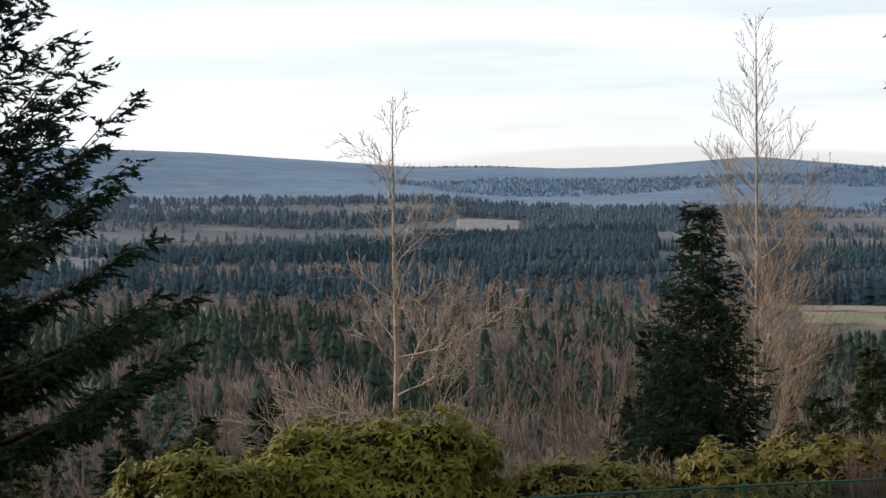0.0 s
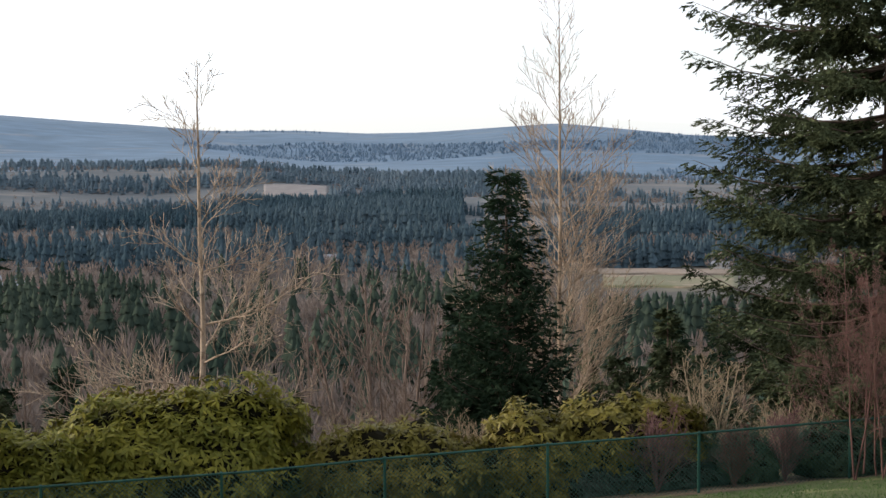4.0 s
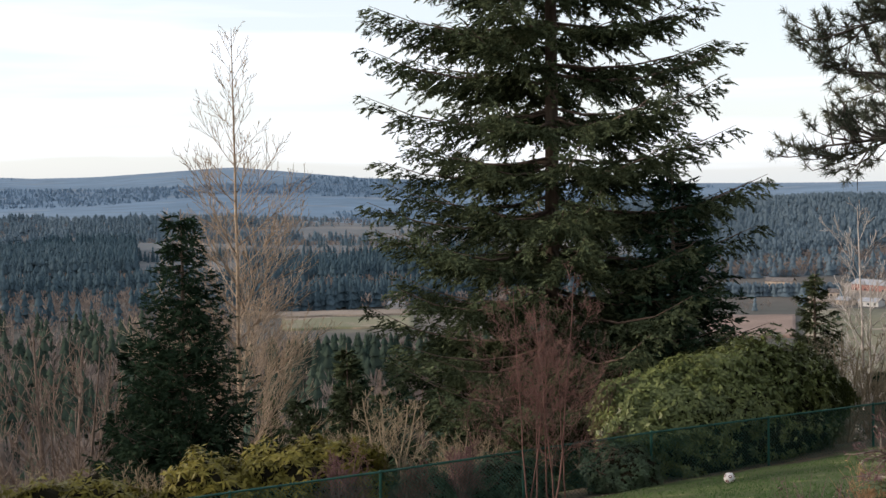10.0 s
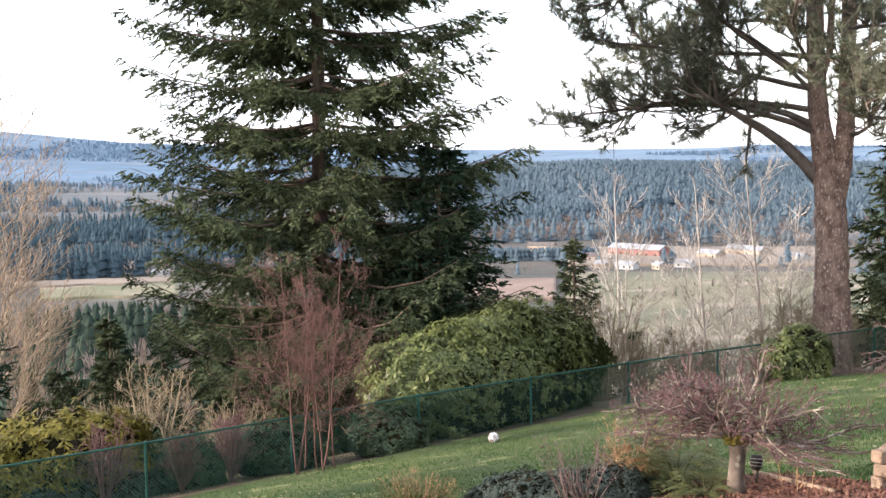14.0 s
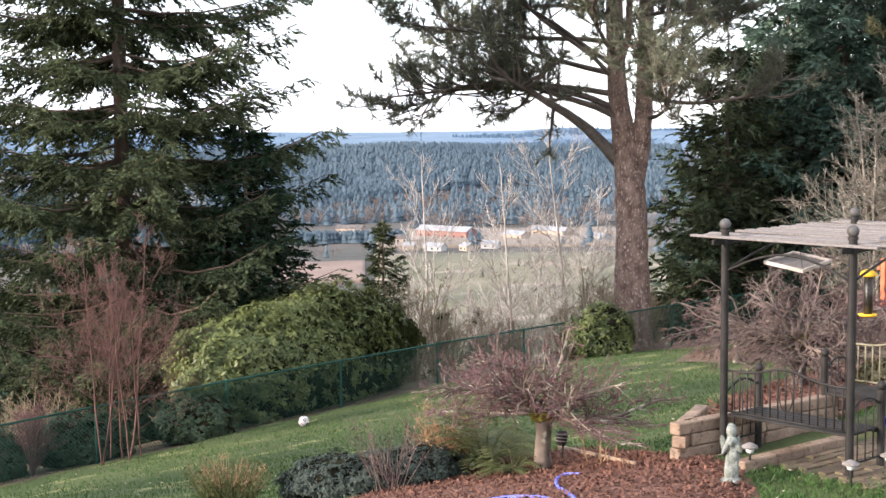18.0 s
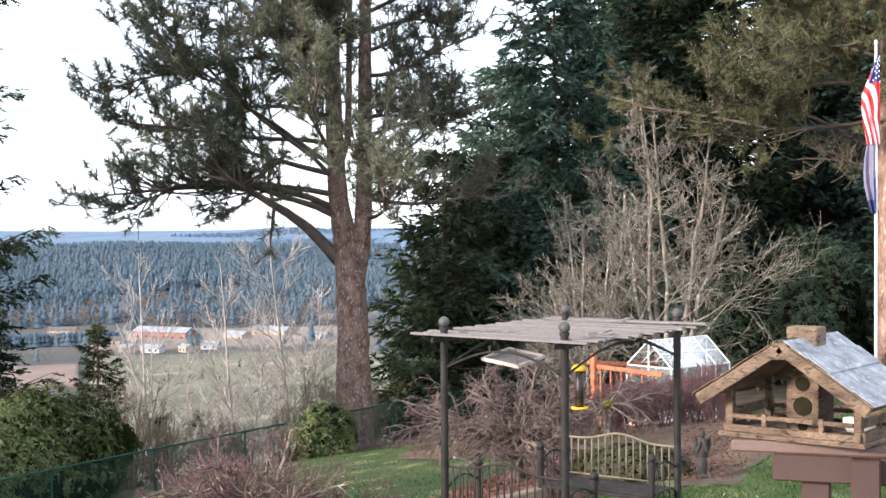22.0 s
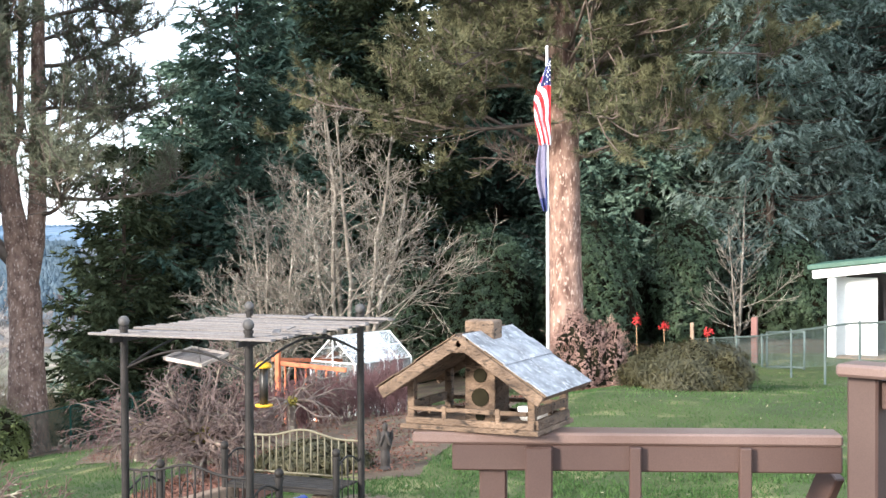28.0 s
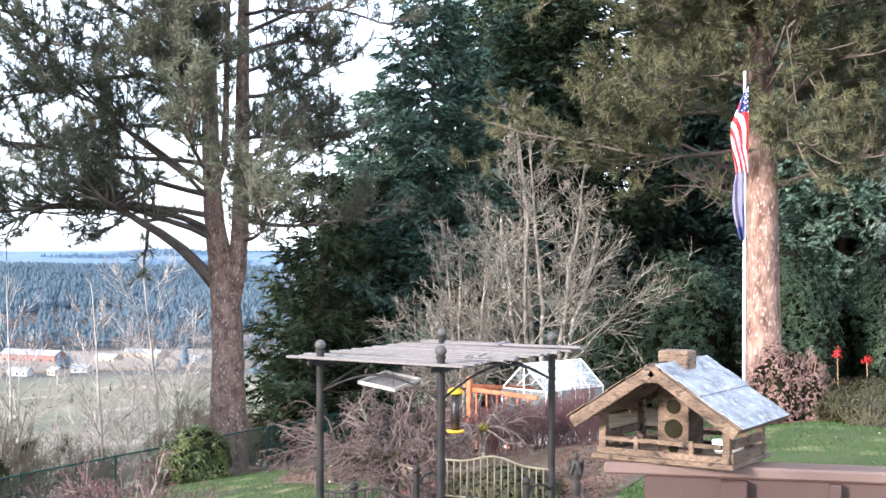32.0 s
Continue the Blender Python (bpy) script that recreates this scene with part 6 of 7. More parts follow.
# ---- timber raised bed ----
planter = thing("timber_planter", "raised bed edged with stacked weathered timbers", "raised bed")
A, B, C = on(50.1, 13.0), on(56.3, 14.7), on(50.95, 13.85)
rr = np.random.default_rng(421)
for (p, q) in ((A, B), (A, C)):
    for k in range(4):
        z = -3.31 + k * 0.125
        p2, q2 = Vector((p[0], p[1], z + 0.02)), Vector((q[0], q[1], z + 0.02))
        cut = p2.lerp(q2, rr.uniform(0.45, 0.65))
        over = (p2 - q2).normalized() * (0.10 if (k % 2) == (p is A and q is B) else -0.08)
        part("timber", beam_bm(p2 + over, cut, 0.14, 0.118, 0.012), M["timber"], planter)
        part("timber", beam_bm(cut + (q2 - p2).normalized() * 0.01, q2, 0.14, 0.118, 0.012), M["timber"], planter)
edge_log = thing("edging_timber", "dark timber edging along the paving", "edging")
a, b = on(52.5, 12.45, 0.07), on(57.0, 13.8, 0.07)
part("timber", beam_bm(a, b, 0.14, 0.13, 0.012), M["timber"], edge_log)
for i in range(6):
    a, b = meet(44.9 + i * 0.55, -13.84 - 0.122 * i, 0.05), meet(45.4 + i * 0.55, -13.95 - 0.122 * i, 0.05)
    e = thing("edging_board", "thin pale board edging the mulch bed", "edging", "boards edging the bed")
    part("board", beam_bm(a, b, 0.03, 0.12, 0.004), M["timber"], e)

# ---- paving under the arbour ----
paving = tagged(new("paving_bed"), "mossy brick paving under the arbour", "paving", kind="structure")
bm0 = box_bm((-0.097, -0.047, -0.03), (0.097, 0.047, 0.03), 0.006)
paver = bpy.data.meshes.new("paver")
bm0.to_mesh(paver)
bm0.free()
paver.materials.append(M["brick"])
rr = np.random.default_rng(431)
count = 0
for i in range(20):
    for j in range(18):
        x, y = 10.3 + i * 0.205 + (0.1 if j % 2 else 0), 6.45 + j * 0.105
        if count < 300 and y < 7.44 and (x - 10.3) * 0.35 + 6.3 < y + 0.5 and x < 13.6:
            o = part("paver", paver, None, paving, m=pose(x, y, float(land(x, y)) + 0.035 + rr.uniform(-0.008, 0.008), rr.uniform(-2, 2), rr.uniform(-2, 2), rr.uniform(-3, 3)))
            count += 1

# ---- statues, lights, ball, pots ----
def blob(parts, mat, seed, sub=3):
    """One mesh of rounded forms: (centre, radii, turn about y) melted together."""
    bm = bmesh.new()
    for c, r, t in parts:
        s = bmesh.ops.create_icosphere(bm, subdivisions=sub, radius=1)
        m = Matrix.Translation(c) @ Matrix.Rotation(radians(t), 4, "Y") @ Matrix.Diagonal((*r, 1))
        for v in s["verts"]:
            v.co = m @ (v.co * (1 + 0.07 * noise.noise(v.co * 3 + Vector((seed, 0, 0)))))
    for f in bm.faces:
        f.smooth = True
    me = bpy.data.meshes.new("figure")
    bm.to_mesh(me)
    bm.free()
    me.materials.append(mat)
    rough_form = bpy.data.objects.new("rough_form", me)
    scene.collection.objects.link(rough_form)
    melt = rough_form.modifiers.new("melt", "REMESH")
    melt.mode = "VOXEL"
    melt.voxel_size = 0.009
    melt.use_smooth_shade = True
    solid = bpy.data.meshes.new_from_object(rough_form.evaluated_get(bpy.context.evaluated_depsgraph_get()))
    bpy.data.objects.remove(rough_form)
    if not solid.materials:
        solid.materials.append(mat)
    return solid


x, y, z = meet(52.19, -15.05, 0.03)
cherub = new("garden_statue", blob([((0, 0, 0.03), (0.13, 0.12, 0.04), 0), ((0, 0, 0.12), (0.085, 0.08, 0.11), 0), ((0.02, 0, 0.25), (0.075, 0.07, 0.12), 6), ((0, 0, 0.35), (0.07, 0.06, 0.09), 0), ((0.0, 0, 0.47), (0.062, 0.06, 0.068), 0), ((-0.06, -0.05, 0.34), (0.028, 0.03, 0.09), 35), ((0.07, -0.04, 0.35), (0.028, 0.03, 0.085), -40), ((-0.09, 0.06, 0.34), (0.04, 0.018, 0.085), -20), ((0.06, 0.06, 0.34), (0.035, 0.018, 0.08), 20), ((-0.04, -0.02, 0.16), (0.04, 0.045, 0.13), 5), ((0.05, -0.02, 0.15), (0.04, 0.045, 0.12), -5), ((0, -0.07, 0.38), (0.035, 0.03, 0.03), 0)], M["stone"], 5))
cherub.matrix_basis = pose(x, y, z, 0, 0, -52) @ Matrix.Diagonal((0.76, 0.85, 1.04, 1))
tagged(cherub, "small pale cast-stone winged figure on the mulch", "statue")
x, y, z = meet(62.73, -10.75, 0.04)
angel = new("garden_statue", blob([((0, 0, 0.03), (0.11, 0.10, 0.04), 0), ((0, 0, 0.16), (0.085, 0.075, 0.17), 0), ((0, 0, 0.34), (0.075, 0.06, 0.15), 0), ((0, 0, 0.56), (0.048, 0.048, 0.058), 0), ((0, 0.0, 0.46), (0.085, 0.05, 0.06), 0), ((-0.09, 0.06, 0.38), (0.045, 0.018, 0.16), -14), ((0.09, 0.06, 0.38), (0.04, 0.018, 0.15), 14), ((-0.06, -0.05, 0.40), (0.028, 0.03, 0.09), 25), ((0.06, -0.05, 0.40), (0.028, 0.03, 0.09), -25)], M["dark_statue"], 9))
angel.matrix_basis = pose(x, y, z, 0, 0, -62) @ Matrix.Diagonal((0.75, 0.85, 1.0, 1))
tagged(angel, "dark resin winged garden figure standing in the bed", "statue")

x, y, z = meet(33.87, -12.62)
ball = thing("soccer_ball", "pale soccer ball with dark red panels on the grass", "ball", "", (x, y, float(land(x, y)) + 0.14), 30)
bm = bmesh.new()
bmesh.ops.create_uvsphere(bm, u_segments=24, v_segments=16, radius=0.11)
for f in bm.faces:
    f.smooth = True
part("shell", bm, M["ball_white"], ball)
ico = bmesh.new()
bmesh.ops.create_icosphere(ico, subdivisions=1, radius=0.108)
dirs = [v.co.copy() for v in ico.verts]
ico.free()
for d in dirs:
    bm = bmesh.new()
    q = d.to_track_quat("Z", "Y").to_matrix().to_4x4()
    bmesh.ops.create_cone(bm, cap_ends=True, segments=5, radius1=0.040, radius2=0.036, depth=0.012, matrix=q @ Matrix.Translation((0, 0, 0.102)))
    part("panel", bm, M["ball_dark"], ball)


def path_light(at, h, name="path_light", label="small solar path light with a flat round cap"):
    t = thing(name, label, "garden light", "path lights", at)
    part("stake", chain_mesh("stake", [(0, 0, -0.05), (0, 0, h * 0.5), (0, 0, h * 0.8)], 0.012, 8, M["black_metal"]), None, t)
    part("lens", chain_mesh("lens", [(0, 0, h * 0.68), (0, 0, h * 0.75), (0, 0, h * 0.86)], [0.03, 0.038, 0.042], 12, M["lens"]), None, t)
    part("cap", chain_mesh("cap", [(0, 0, h * 0.84), (0, 0, h * 0.90), (0, 0, h)], [0.078, 0.075, 0.02], 14, M["slat"]), None, t)


path_light(on(57.05, 12.15), 0.27)
path_light(on(58.55, 12.55), 0.27)
path_light(on(52.95, 12.5), 0.30)
spot = thing("spot_light", "small black ribbed spot light on a stake", "garden light", "", meet(45.0, -14.3, 0.02), 20)
part("stake", chain_mesh("stake", [(0, 0, -0.05), (0.01, 0, 0.12), (0.03, 0, 0.2)], 0.012, 6, M["black_metal"]), None, spot)
part("head", chain_mesh("head", [(-0.02, 0, 0.2), (-0.01, 0, 0.24), (0.0, 0, 0.3), (0.01, 0, 0.36)], [0.04, 0.06, 0.065, 0.055], 12, M["black_metal"]), None, spot)
for k in range(3):
    part("rib", chain_mesh("rib", [(-0.01 + 0.007 * k, 0, 0.245 + 0.035 * k), (-0.008 + 0.007 * k, 0, 0.255 + 0.035 * k)], 0.069, 12, M["slat"]), None, spot)
spot2 = thing("spot_light", "small dark spot light in the grass", "garden light", "", on(60.2, 11.6, 0.04), 20)
part("stake", chain_mesh("stake", [(0, 0, -0.1), (0, 0, 0.0), (0.0, 0, 0.08)], 0.012, 6, M["black_metal"]), None, spot2)
part("head", chain_mesh("head", [(0.05, 0.05, 0.06), (0, 0, 0.10), (-0.06, -0.05, 0.15)], [0.03, 0.05, 0.06], 12, M["black_metal"]), None, spot2)

# blue hose, blue pot
hose = thing("garden_hose", "short length of blue hose curled on the mulch", "hose")
HOSE = [(41.7, -16.10), (42.4, -15.97), (43.2, -15.92), (44.1, -15.95), (44.8, -16.12), (45.3, -16.27), (45.62, -16.15), (45.42, -15.86), (44.98, -15.62), (44.74, -15.40), (44.78, -15.14), (45.0, -14.98), (45.35, -14.94), (45.71, -14.96)]
run_ = [np.array(meet(a, e, 0.065)) for a, e in HOSE]
t_ = np.linspace(0, len(run_) - 1, 60)
run_ = np.column_stack([np.interp(t_, np.arange(len(run_)), np.array(run_)[:, k]) for k in range(3)])
for _ in range(1):
    run_[1:-1] = 0.25 * run_[:-2] + 0.5 * run_[1:-1] + 0.25 * run_[2:]
part("tube", chain_mesh("tube", run_, 0.019, 10, M["blue_pipe"]), None, hose)
part("end_collar", chain_mesh("end_collar", [run_[-2], run_[-1], run_[-1] + (run_[-1] - run_[-2])], 0.023, 10, M["blue_pipe"]), None, hose)
stump = thing("wood_stump", "grey-brown sawn log standing under the bench", "stump", "", on(60.15, 14.3), 20)
part("log", bark_trunk([(0, 0, -0.05), (0.01, 0, 0.12), (0, 0.01, 0.30)], [0.15, 0.135, 0.13], 16, 7, M["bark"], 0.08), None, stump)
x, y, z = on(58.75, 14.7, 0.11)
pot = thing("flower_pot", "blue glazed pot lying on its side", "pot", "", (x, y, z), 0)
pot.scale = (0.62, 0.62, 0.62)
n = 22
prof = [(0.0, 0.10), (0.0, 0.12), (0.16, 0.15), (0.33, 0.165), (0.37, 0.18), (0.40, 0.18), (0.40, 0.155), (0.36, 0.15), (0.05, 0.11), (0.05, 0.0)]
v, q = chain([(0.001 * i, 0, 0) for i in range(len(prof))], 1.0, n)
ang = np.arange(n) * 2 * np.pi / n
v = np.array([(a, r * math.cos(t), r * math.sin(t)) for a, r in prof for t in ang])
part("body", pack("body", v, [q], M["blue"], smooth=True), None, pot, m=pose(-0.2, 0, 0, 0, 0, -22))


# ---- grass and fallen leaves ----
rr = np.random.default_rng(441)


def in_beds(p):
    """Tells which places lie inside the mulch beds."""
    out = np.zeros(len(p), bool)
    for poly in (BED, BED2, BED3):
        c = np.array([on(a, d)[:2] for a, d in poly])
        odd = np.zeros(len(p), bool)
        for (x0, y0), (x1, y1) in zip(c, np.roll(c, -1, 0)):
            cross = ((y0 > p[:, 1]) != (y1 > p[:, 1])) & (p[:, 0] < (x1 - x0) * (p[:, 1] - y0) / (y1 - y0 + 1e-9) + x0)
            odd ^= cross
        out |= odd
    return out


def lawn_spots(n):
    az = np.radians(rr.uniform(10, 84, n))
    d = 10.5 + 27 * rr.uniform(0, 1, n) ** 1.3
    p = np.column_stack([d * np.sin(az), d * np.cos(az)])
    ok = (p[:, 1] < fence_y(p[:, 0]) - 1.0) & ~((p[:, 0] > 27) & (p[:, 1] > 25.5 - (p[:, 0] - 27) * 1.5)) & (p[:, 1] > np.where(p[:, 0] < 9, 9.0, 2.0)) & ~in_beds(p)
    ok &= ~((np.abs(p[:, 0] - 11.9) < 1.7) & (np.abs(p[:, 1] - 7.4) < 1.1))
    p = p[ok]
    return np.column_stack([p, land(p[:, 0], p[:, 1]) + 0.03])


p = lawn_spots(230000)
d = rr.normal(0, 0.35, (len(p), 3)) + np.array([[0, 0, 1]])
L = rr.uniform(0.025, 0.06, len(p))
v, f = kites(p, d, rr.normal(0, 1, (len(p), 3)), L, np.full(len(p), 0.014), 0.1)
tagged(new("grass", pack("grass", v, [f], M["blade"])), "short green grass blades of the lawn", "grass", kind="stuff")
az = np.radians(rr.uniform(50, 86, 60000))
d = rr.uniform(8.5, 18, 60000)
p = np.column_stack([d * np.sin(az), d * np.cos(az)])
p = p[~in_beds(p) & ~((np.abs(p[:, 0] - 11.9) < 1.65) & (np.abs(p[:, 1] - 7.4) < 0.9))]
tuft = np.array([noise.noise(Vector((a[0] * 1.3, a[1] * 1.3, 3.0))) for a in p])
p = p[tuft > -0.12]
p = np.column_stack([p, land(p[:, 0], p[:, 1]) + 0.03])
L = rr.uniform(0.05, 0.11, len(p))
v, f = kites(p, rr.normal(0, 0.6, (len(p), 3)) + np.array([[0, 0, 0.8]]), rr.normal(0, 1, (len(p), 3)), L, np.full(len(p), 0.013), 0.1)
tagged(new("grass", pack("grass", v, [f], M["blade"])), "uneven tufts of longer grass by the paving", "grass", kind="stuff")
p = lawn_spots(900)
p[:, 2] += 0.06
L = rr.uniform(0.025, 0.06, len(p))
v, f = kites(p, rr.normal(0, 1, (len(p), 3)) * np.array([[1, 1, 0.2]]), rr.normal(0, 0.3, (len(p), 3)) + np.array([[0, 0, 1]]), L, L * 0.6, 0.2)
tagged(new("fallen_leaves", pack("fallen_leaves", v, [f], M["fallen"])), "pale fallen leaves scattered on the lawn", "leaves", kind="stuff")

# ---- bed plants ----
def fern(seed, label, at, fronds, length, mat, rise=0.9):
    rg = np.random.default_rng(seed)
    t = thing("fern_plant", label, "fern", "", at)
    for i in range(fronds):
        a = i * 2.4 + rg.uniform(-0.3, 0.3)
        L = length * rg.uniform(0.7, 1.15)
        s = np.linspace(0, 1, 14)
        up = rise * rg.uniform(0.5, 1.3)
        spine = np.column_stack([np.cos(a) * L * s * 0.8, np.sin(a) * L * s * 0.8, L * (up * s - (up * 0.55 + 0.25) * s ** 2) + 0.02])
        tang = unit(np.gradient(spine, axis=0))
        side = unit(np.cross(tang, np.array([[0, 0, 1.0]])))
        P, D, LN = [], [], []
        for k in range(1, 14):
            for sg in (-1, 1):
                P.append(spine[k]), D.append(side[k] * sg + tang[k] * 0.35 + np.array([0, 0, -0.15])), LN.append(L * 0.20 * math.sin(math.pi * (0.12 + 0.85 * s[k])) + 0.012)
        v, f = kites(np.array(P), np.array(D), np.tile([[0, 0, 1.0]], (len(P), 1)), np.array(LN), np.full(len(P), L * 0.055), 0.1)
        v2, q2 = chain(spine, np.linspace(0.006, 0.002, 14), 4)
        part("frond", pack("frond", np.concatenate([v, v2]), [f, q2 + len(v)], mat), None, t)
    return t


def dry_clump(seed, label, at, n, h, mat, lean=0.25):
    rg = np.random.default_rng(seed)
    t = thing("dry_plant", label, "plant", "", at)
    a = rg.uniform(0, 6.283, n)
    base = np.column_stack([np.cos(a), np.sin(a), np.zeros(n)]) * rg.uniform(0, 0.18, (n, 1))
    d = unit(np.column_stack([np.cos(a) * lean, np.sin(a) * lean, np.ones(n)]) + rg.normal(0, 0.18, (n, 3)))
    L = h * rg.uniform(0.5, 1.1, (n, 1))
    mid = base + d * L * 0.55
    tip = mid + unit(d + rg.normal(0, 0.25, (n, 3))) * L * 0.45
    v, q = prisms(np.concatenate([base, mid]), np.concatenate([mid, tip]), np.concatenate([np.full(n, 0.007), np.full(n, 0.005)]), np.concatenate([np.full(n, 0.005), np.full(n, 0.002)]), 3)
    part("stemwork", pack("stemwork", v, [q], mat), None, t, kind="stuff")
    k = rg.integers(0, n, n * 5)
    v, f = kites(mid[k] + (tip - mid)[k] * rg.uniform(-0.8, 1, (len(k), 1)), rg.normal(0, 1, (len(k), 3)) + np.array([[0, 0, 0.6]]), rg.normal(0, 1, (len(k), 3)), rg.uniform(0.03, 0.07, len(k)), np.full(len(k), 0.016), 0.2)
    part("dry_leafage", pack("dry_leafage", v, [f], mat), None, t, kind="stuff")
    return t


fern(451, "arching green sword fern beside the apple trunk", meet(41.7, -14.7, 0.03), 40, 0.85, M["fern"], 1.7)
fern(452, "small green fern in the bed", meet(42.9, -14.9, 0.03), 18, 0.5, M["fern"], 1.2)
dry_clump(453, "dry reddish stems of a cut-back perennial", meet(40.1, -14.7, 0.03), 210, 0.85, M["dry"])
dry_clump(454, "dark dry fern stems arching in the bed", meet(30.5, -16.15, 0.03), 240, 0.62, M["fern"], 0.55)
dry_clump(455, "brown dry stems among the fern", meet(30.6, -16.05, 0.02), 150, 0.66, M["dry"], 0.45)
dry_clump(456, "thin dry stems among the low shrub", on(37.6, 14.0, 0.05), 50, 0.8, M["apple_twig2"], 0.3)
dry_clump(457, "single dry canes standing in the mulch", on(46.7, 13.6, 0.05), 5, 0.55, M["dry"], 0.05)
dry_clump(458, "dry twigs standing in the grass edge", on(39.0, 15.6, 0.05), 46, 0.6, M["apple_twig2"], 0.4)
stand_shrub("low_shrub", shrub(459, (0.75, 0.45, 0.45), 2600, 0.05, 0.4, 7, 6, M["boxwood"]), "dark low evergreen shrub in the bed", meet(36.0, -15.5), -36)
stand_shrub("low_shrub", shrub(460, (0.55, 0.4, 0.45), 1500, 0.05, 0.4, 7, 6, M["boxwood"]), "small dark evergreen shrub in the bed", meet(38.6, -15.2), -36)
stand_shrub("low_shrub", shrub(462, (0.85, 0.35, 0.26), 2200, 0.05, 0.4, 7, 6, M["boxwood"]), "flat blue-green juniper at the edge of the lawn", meet(26.6, -16.55), -26)
stand_shrub("clipped_shrub", shrub(461, (0.70, 0.4, 0.55), 2600, 0.05, 0.4, 7, 6, M["mound"]), "dark clipped shrub behind the bench", on(59.7, 17.2), -60)

# ---- deck, railing and bird house ----
rail = thing("deck_railing", "brown stained deck railing with a flat cap", "railing")
RA, RB = Vector(aloft(63.9, 4.43, -8.98)), Vector(aloft(81.86, 4.50, -8.80))
RA.z = RB.z = -0.70
u = (RB - RA).normalized()
w = Vector((-u.y, u.x, 0))
if w.x < 0:
    w = -w
part("rail_cap", beam_bm(RA + w * 0.07 + Vector((0, 0, -0.019)), RB + w * 0.07 + Vector((0, 0, -0.019)), 0.14, 0.038, 0.007), M["deck_cap"], rail)
a, b = RA + u * 0.13 + w * 0.03, RB + w * 0.03
part("sub_rail", beam_bm(a + Vector((0, 0, -0.083)), b + Vector((0, 0, -0.083)), 0.04, 0.088, 0.005), M["deck_brown"], rail)


def along_rail(az):
    """The point of the rail's near edge at a bearing."""
    t = math.tan(radians(az))
    s = (RA.x - t * RA.y) / (t * u.y - u.x)
    return RA + u * s


DECK = -1.55
for az, width, off, top in ((69.3, 0.092, 0.015, -0.742), (67.3, 0.11, 0.10, -0.742), (84.3, 0.09, 0.3, -0.742)):
    p = along_rail(az) + w * off
    part("post", beam_bm((p.x, p.y, DECK - 0.3), (p.x, p.y, top), width, 0.09, 0.006, up=u), M["deck_brown"], rail)
for az in (73.37, 77.92):
    p = along_rail(az) + w * 0.0
    part("baluster", beam_bm((p.x, p.y, DECK), (p.x, p.y, -0.742), 0.048, 0.038, 0.004, up=u), M["deck_brown"], rail)
upper = thing("deck_railing", "higher brown deck railing on a square post", "railing")
UA = Vector(aloft(81.5, 4.32, -5.95))
UB = Vector(aloft(92.0, 4.05, -6.3))
UB.z = UA.z
uu = (UB - UA).normalized()
ww = Vector((-uu.y, uu.x, 0))
if ww.x < 0:
    ww = -ww
part("rail_cap", beam_bm(UA + ww * 0.07 + Vector((0, 0, -0.02)), UB + ww * 0.07 + Vector((0, 0, -0.02)), 0.14, 0.04, 0.009), M["deck_cap"], upper)
p = Vector(aloft(82.57, 4.36, 0)) + ww * 0.05
part("newel_post", beam_bm((p.x, p.y, DECK - 0.3), (p.x, p.y, UA.z - 0.041), 0.10, 0.10, 0.007, up=uu), M["deck_brown"], upper)
part("sub_rail", beam_bm(p + uu * 0.05 + Vector((0, 0, UA.z - 0.10)), UB + ww * 0.05 + Vector((0, 0, -0.10)), 0.04, 0.09, 0.005), M["deck_brown"], upper)
q = Vector(aloft(81.35, 4.75, -10.35))
part("brace", beam_bm(q + Vector((0.05, 0, 0)), q + Vector((0.25, 0.22, -0.5)), 0.04, 0.10, 0.005), M["deck_brown"], upper)
deck = new("deck_floor")
tagged(deck, "brown deck boards under the railing", "deck", kind="structure")
for i in range(34):
    x = -1.0 + i * 0.145
    part("deck_board", box_bm((x, -2.6, DECK - 0.04), (x + 0.138, 0.2 + 0.0 * i, DECK), 0.004), M["deck_brown"], deck)
for i in range(8):
    x = 3.88 + i * 0.145
    part("deck_board", box_bm((x, 0.22, DECK - 0.04), (x + 0.138, 2.2, DECK), 0.004), M["deck_brown"], deck)
for x, y in ((-0.9, 0.05), (2.0, 0.05), (4.8, 2.0), (4.0, 2.0), (-0.9, -2.4), (4.8, -2.4), (4.8, 0.3)):
    part("deck_post", box_bm((x - 0.07, y - 0.07, float(land(x, y)) - 0.2), (x + 0.07, y + 0.07, DECK - 0.042), 0.008), M["deck_brown"], deck)

# bird house: stands on the cap, its gable towards -x
Z0 = -0.700
house = thing("bird_house", "weathered wooden bird house feeder with a metal roof", "bird house", "", (4.045, 1.543, Z0))
house.scale = (0.915, 0.915, 0.915)
W_, D_ = 0.50, 0.36
part("base_board", box_bm((-0.02, -0.02, 0.002), (D_, W_ + 0.02, 0.020), 0.003), M["raw_wood"], house)
for nm, lo, hi in (("tray_side", (-0.012, 0, 0.020), (0.006, W_, 0.045)), ("tray_side", (D_ - 0.02, 0, 0.020), (D_, W_, 0.045)), ("tray_side", (0.006, -0.012, 0.020), (D_ - 0.02, 0.006, 0.055)), ("tray_side", (0.006, W_ - 0.006, 0.020), (D_ - 0.02, W_ + 0.012, 0.045))):
    part(nm, box_bm(lo, hi, 0.003), M["raw_wood"], house)
EAVE = 0.158
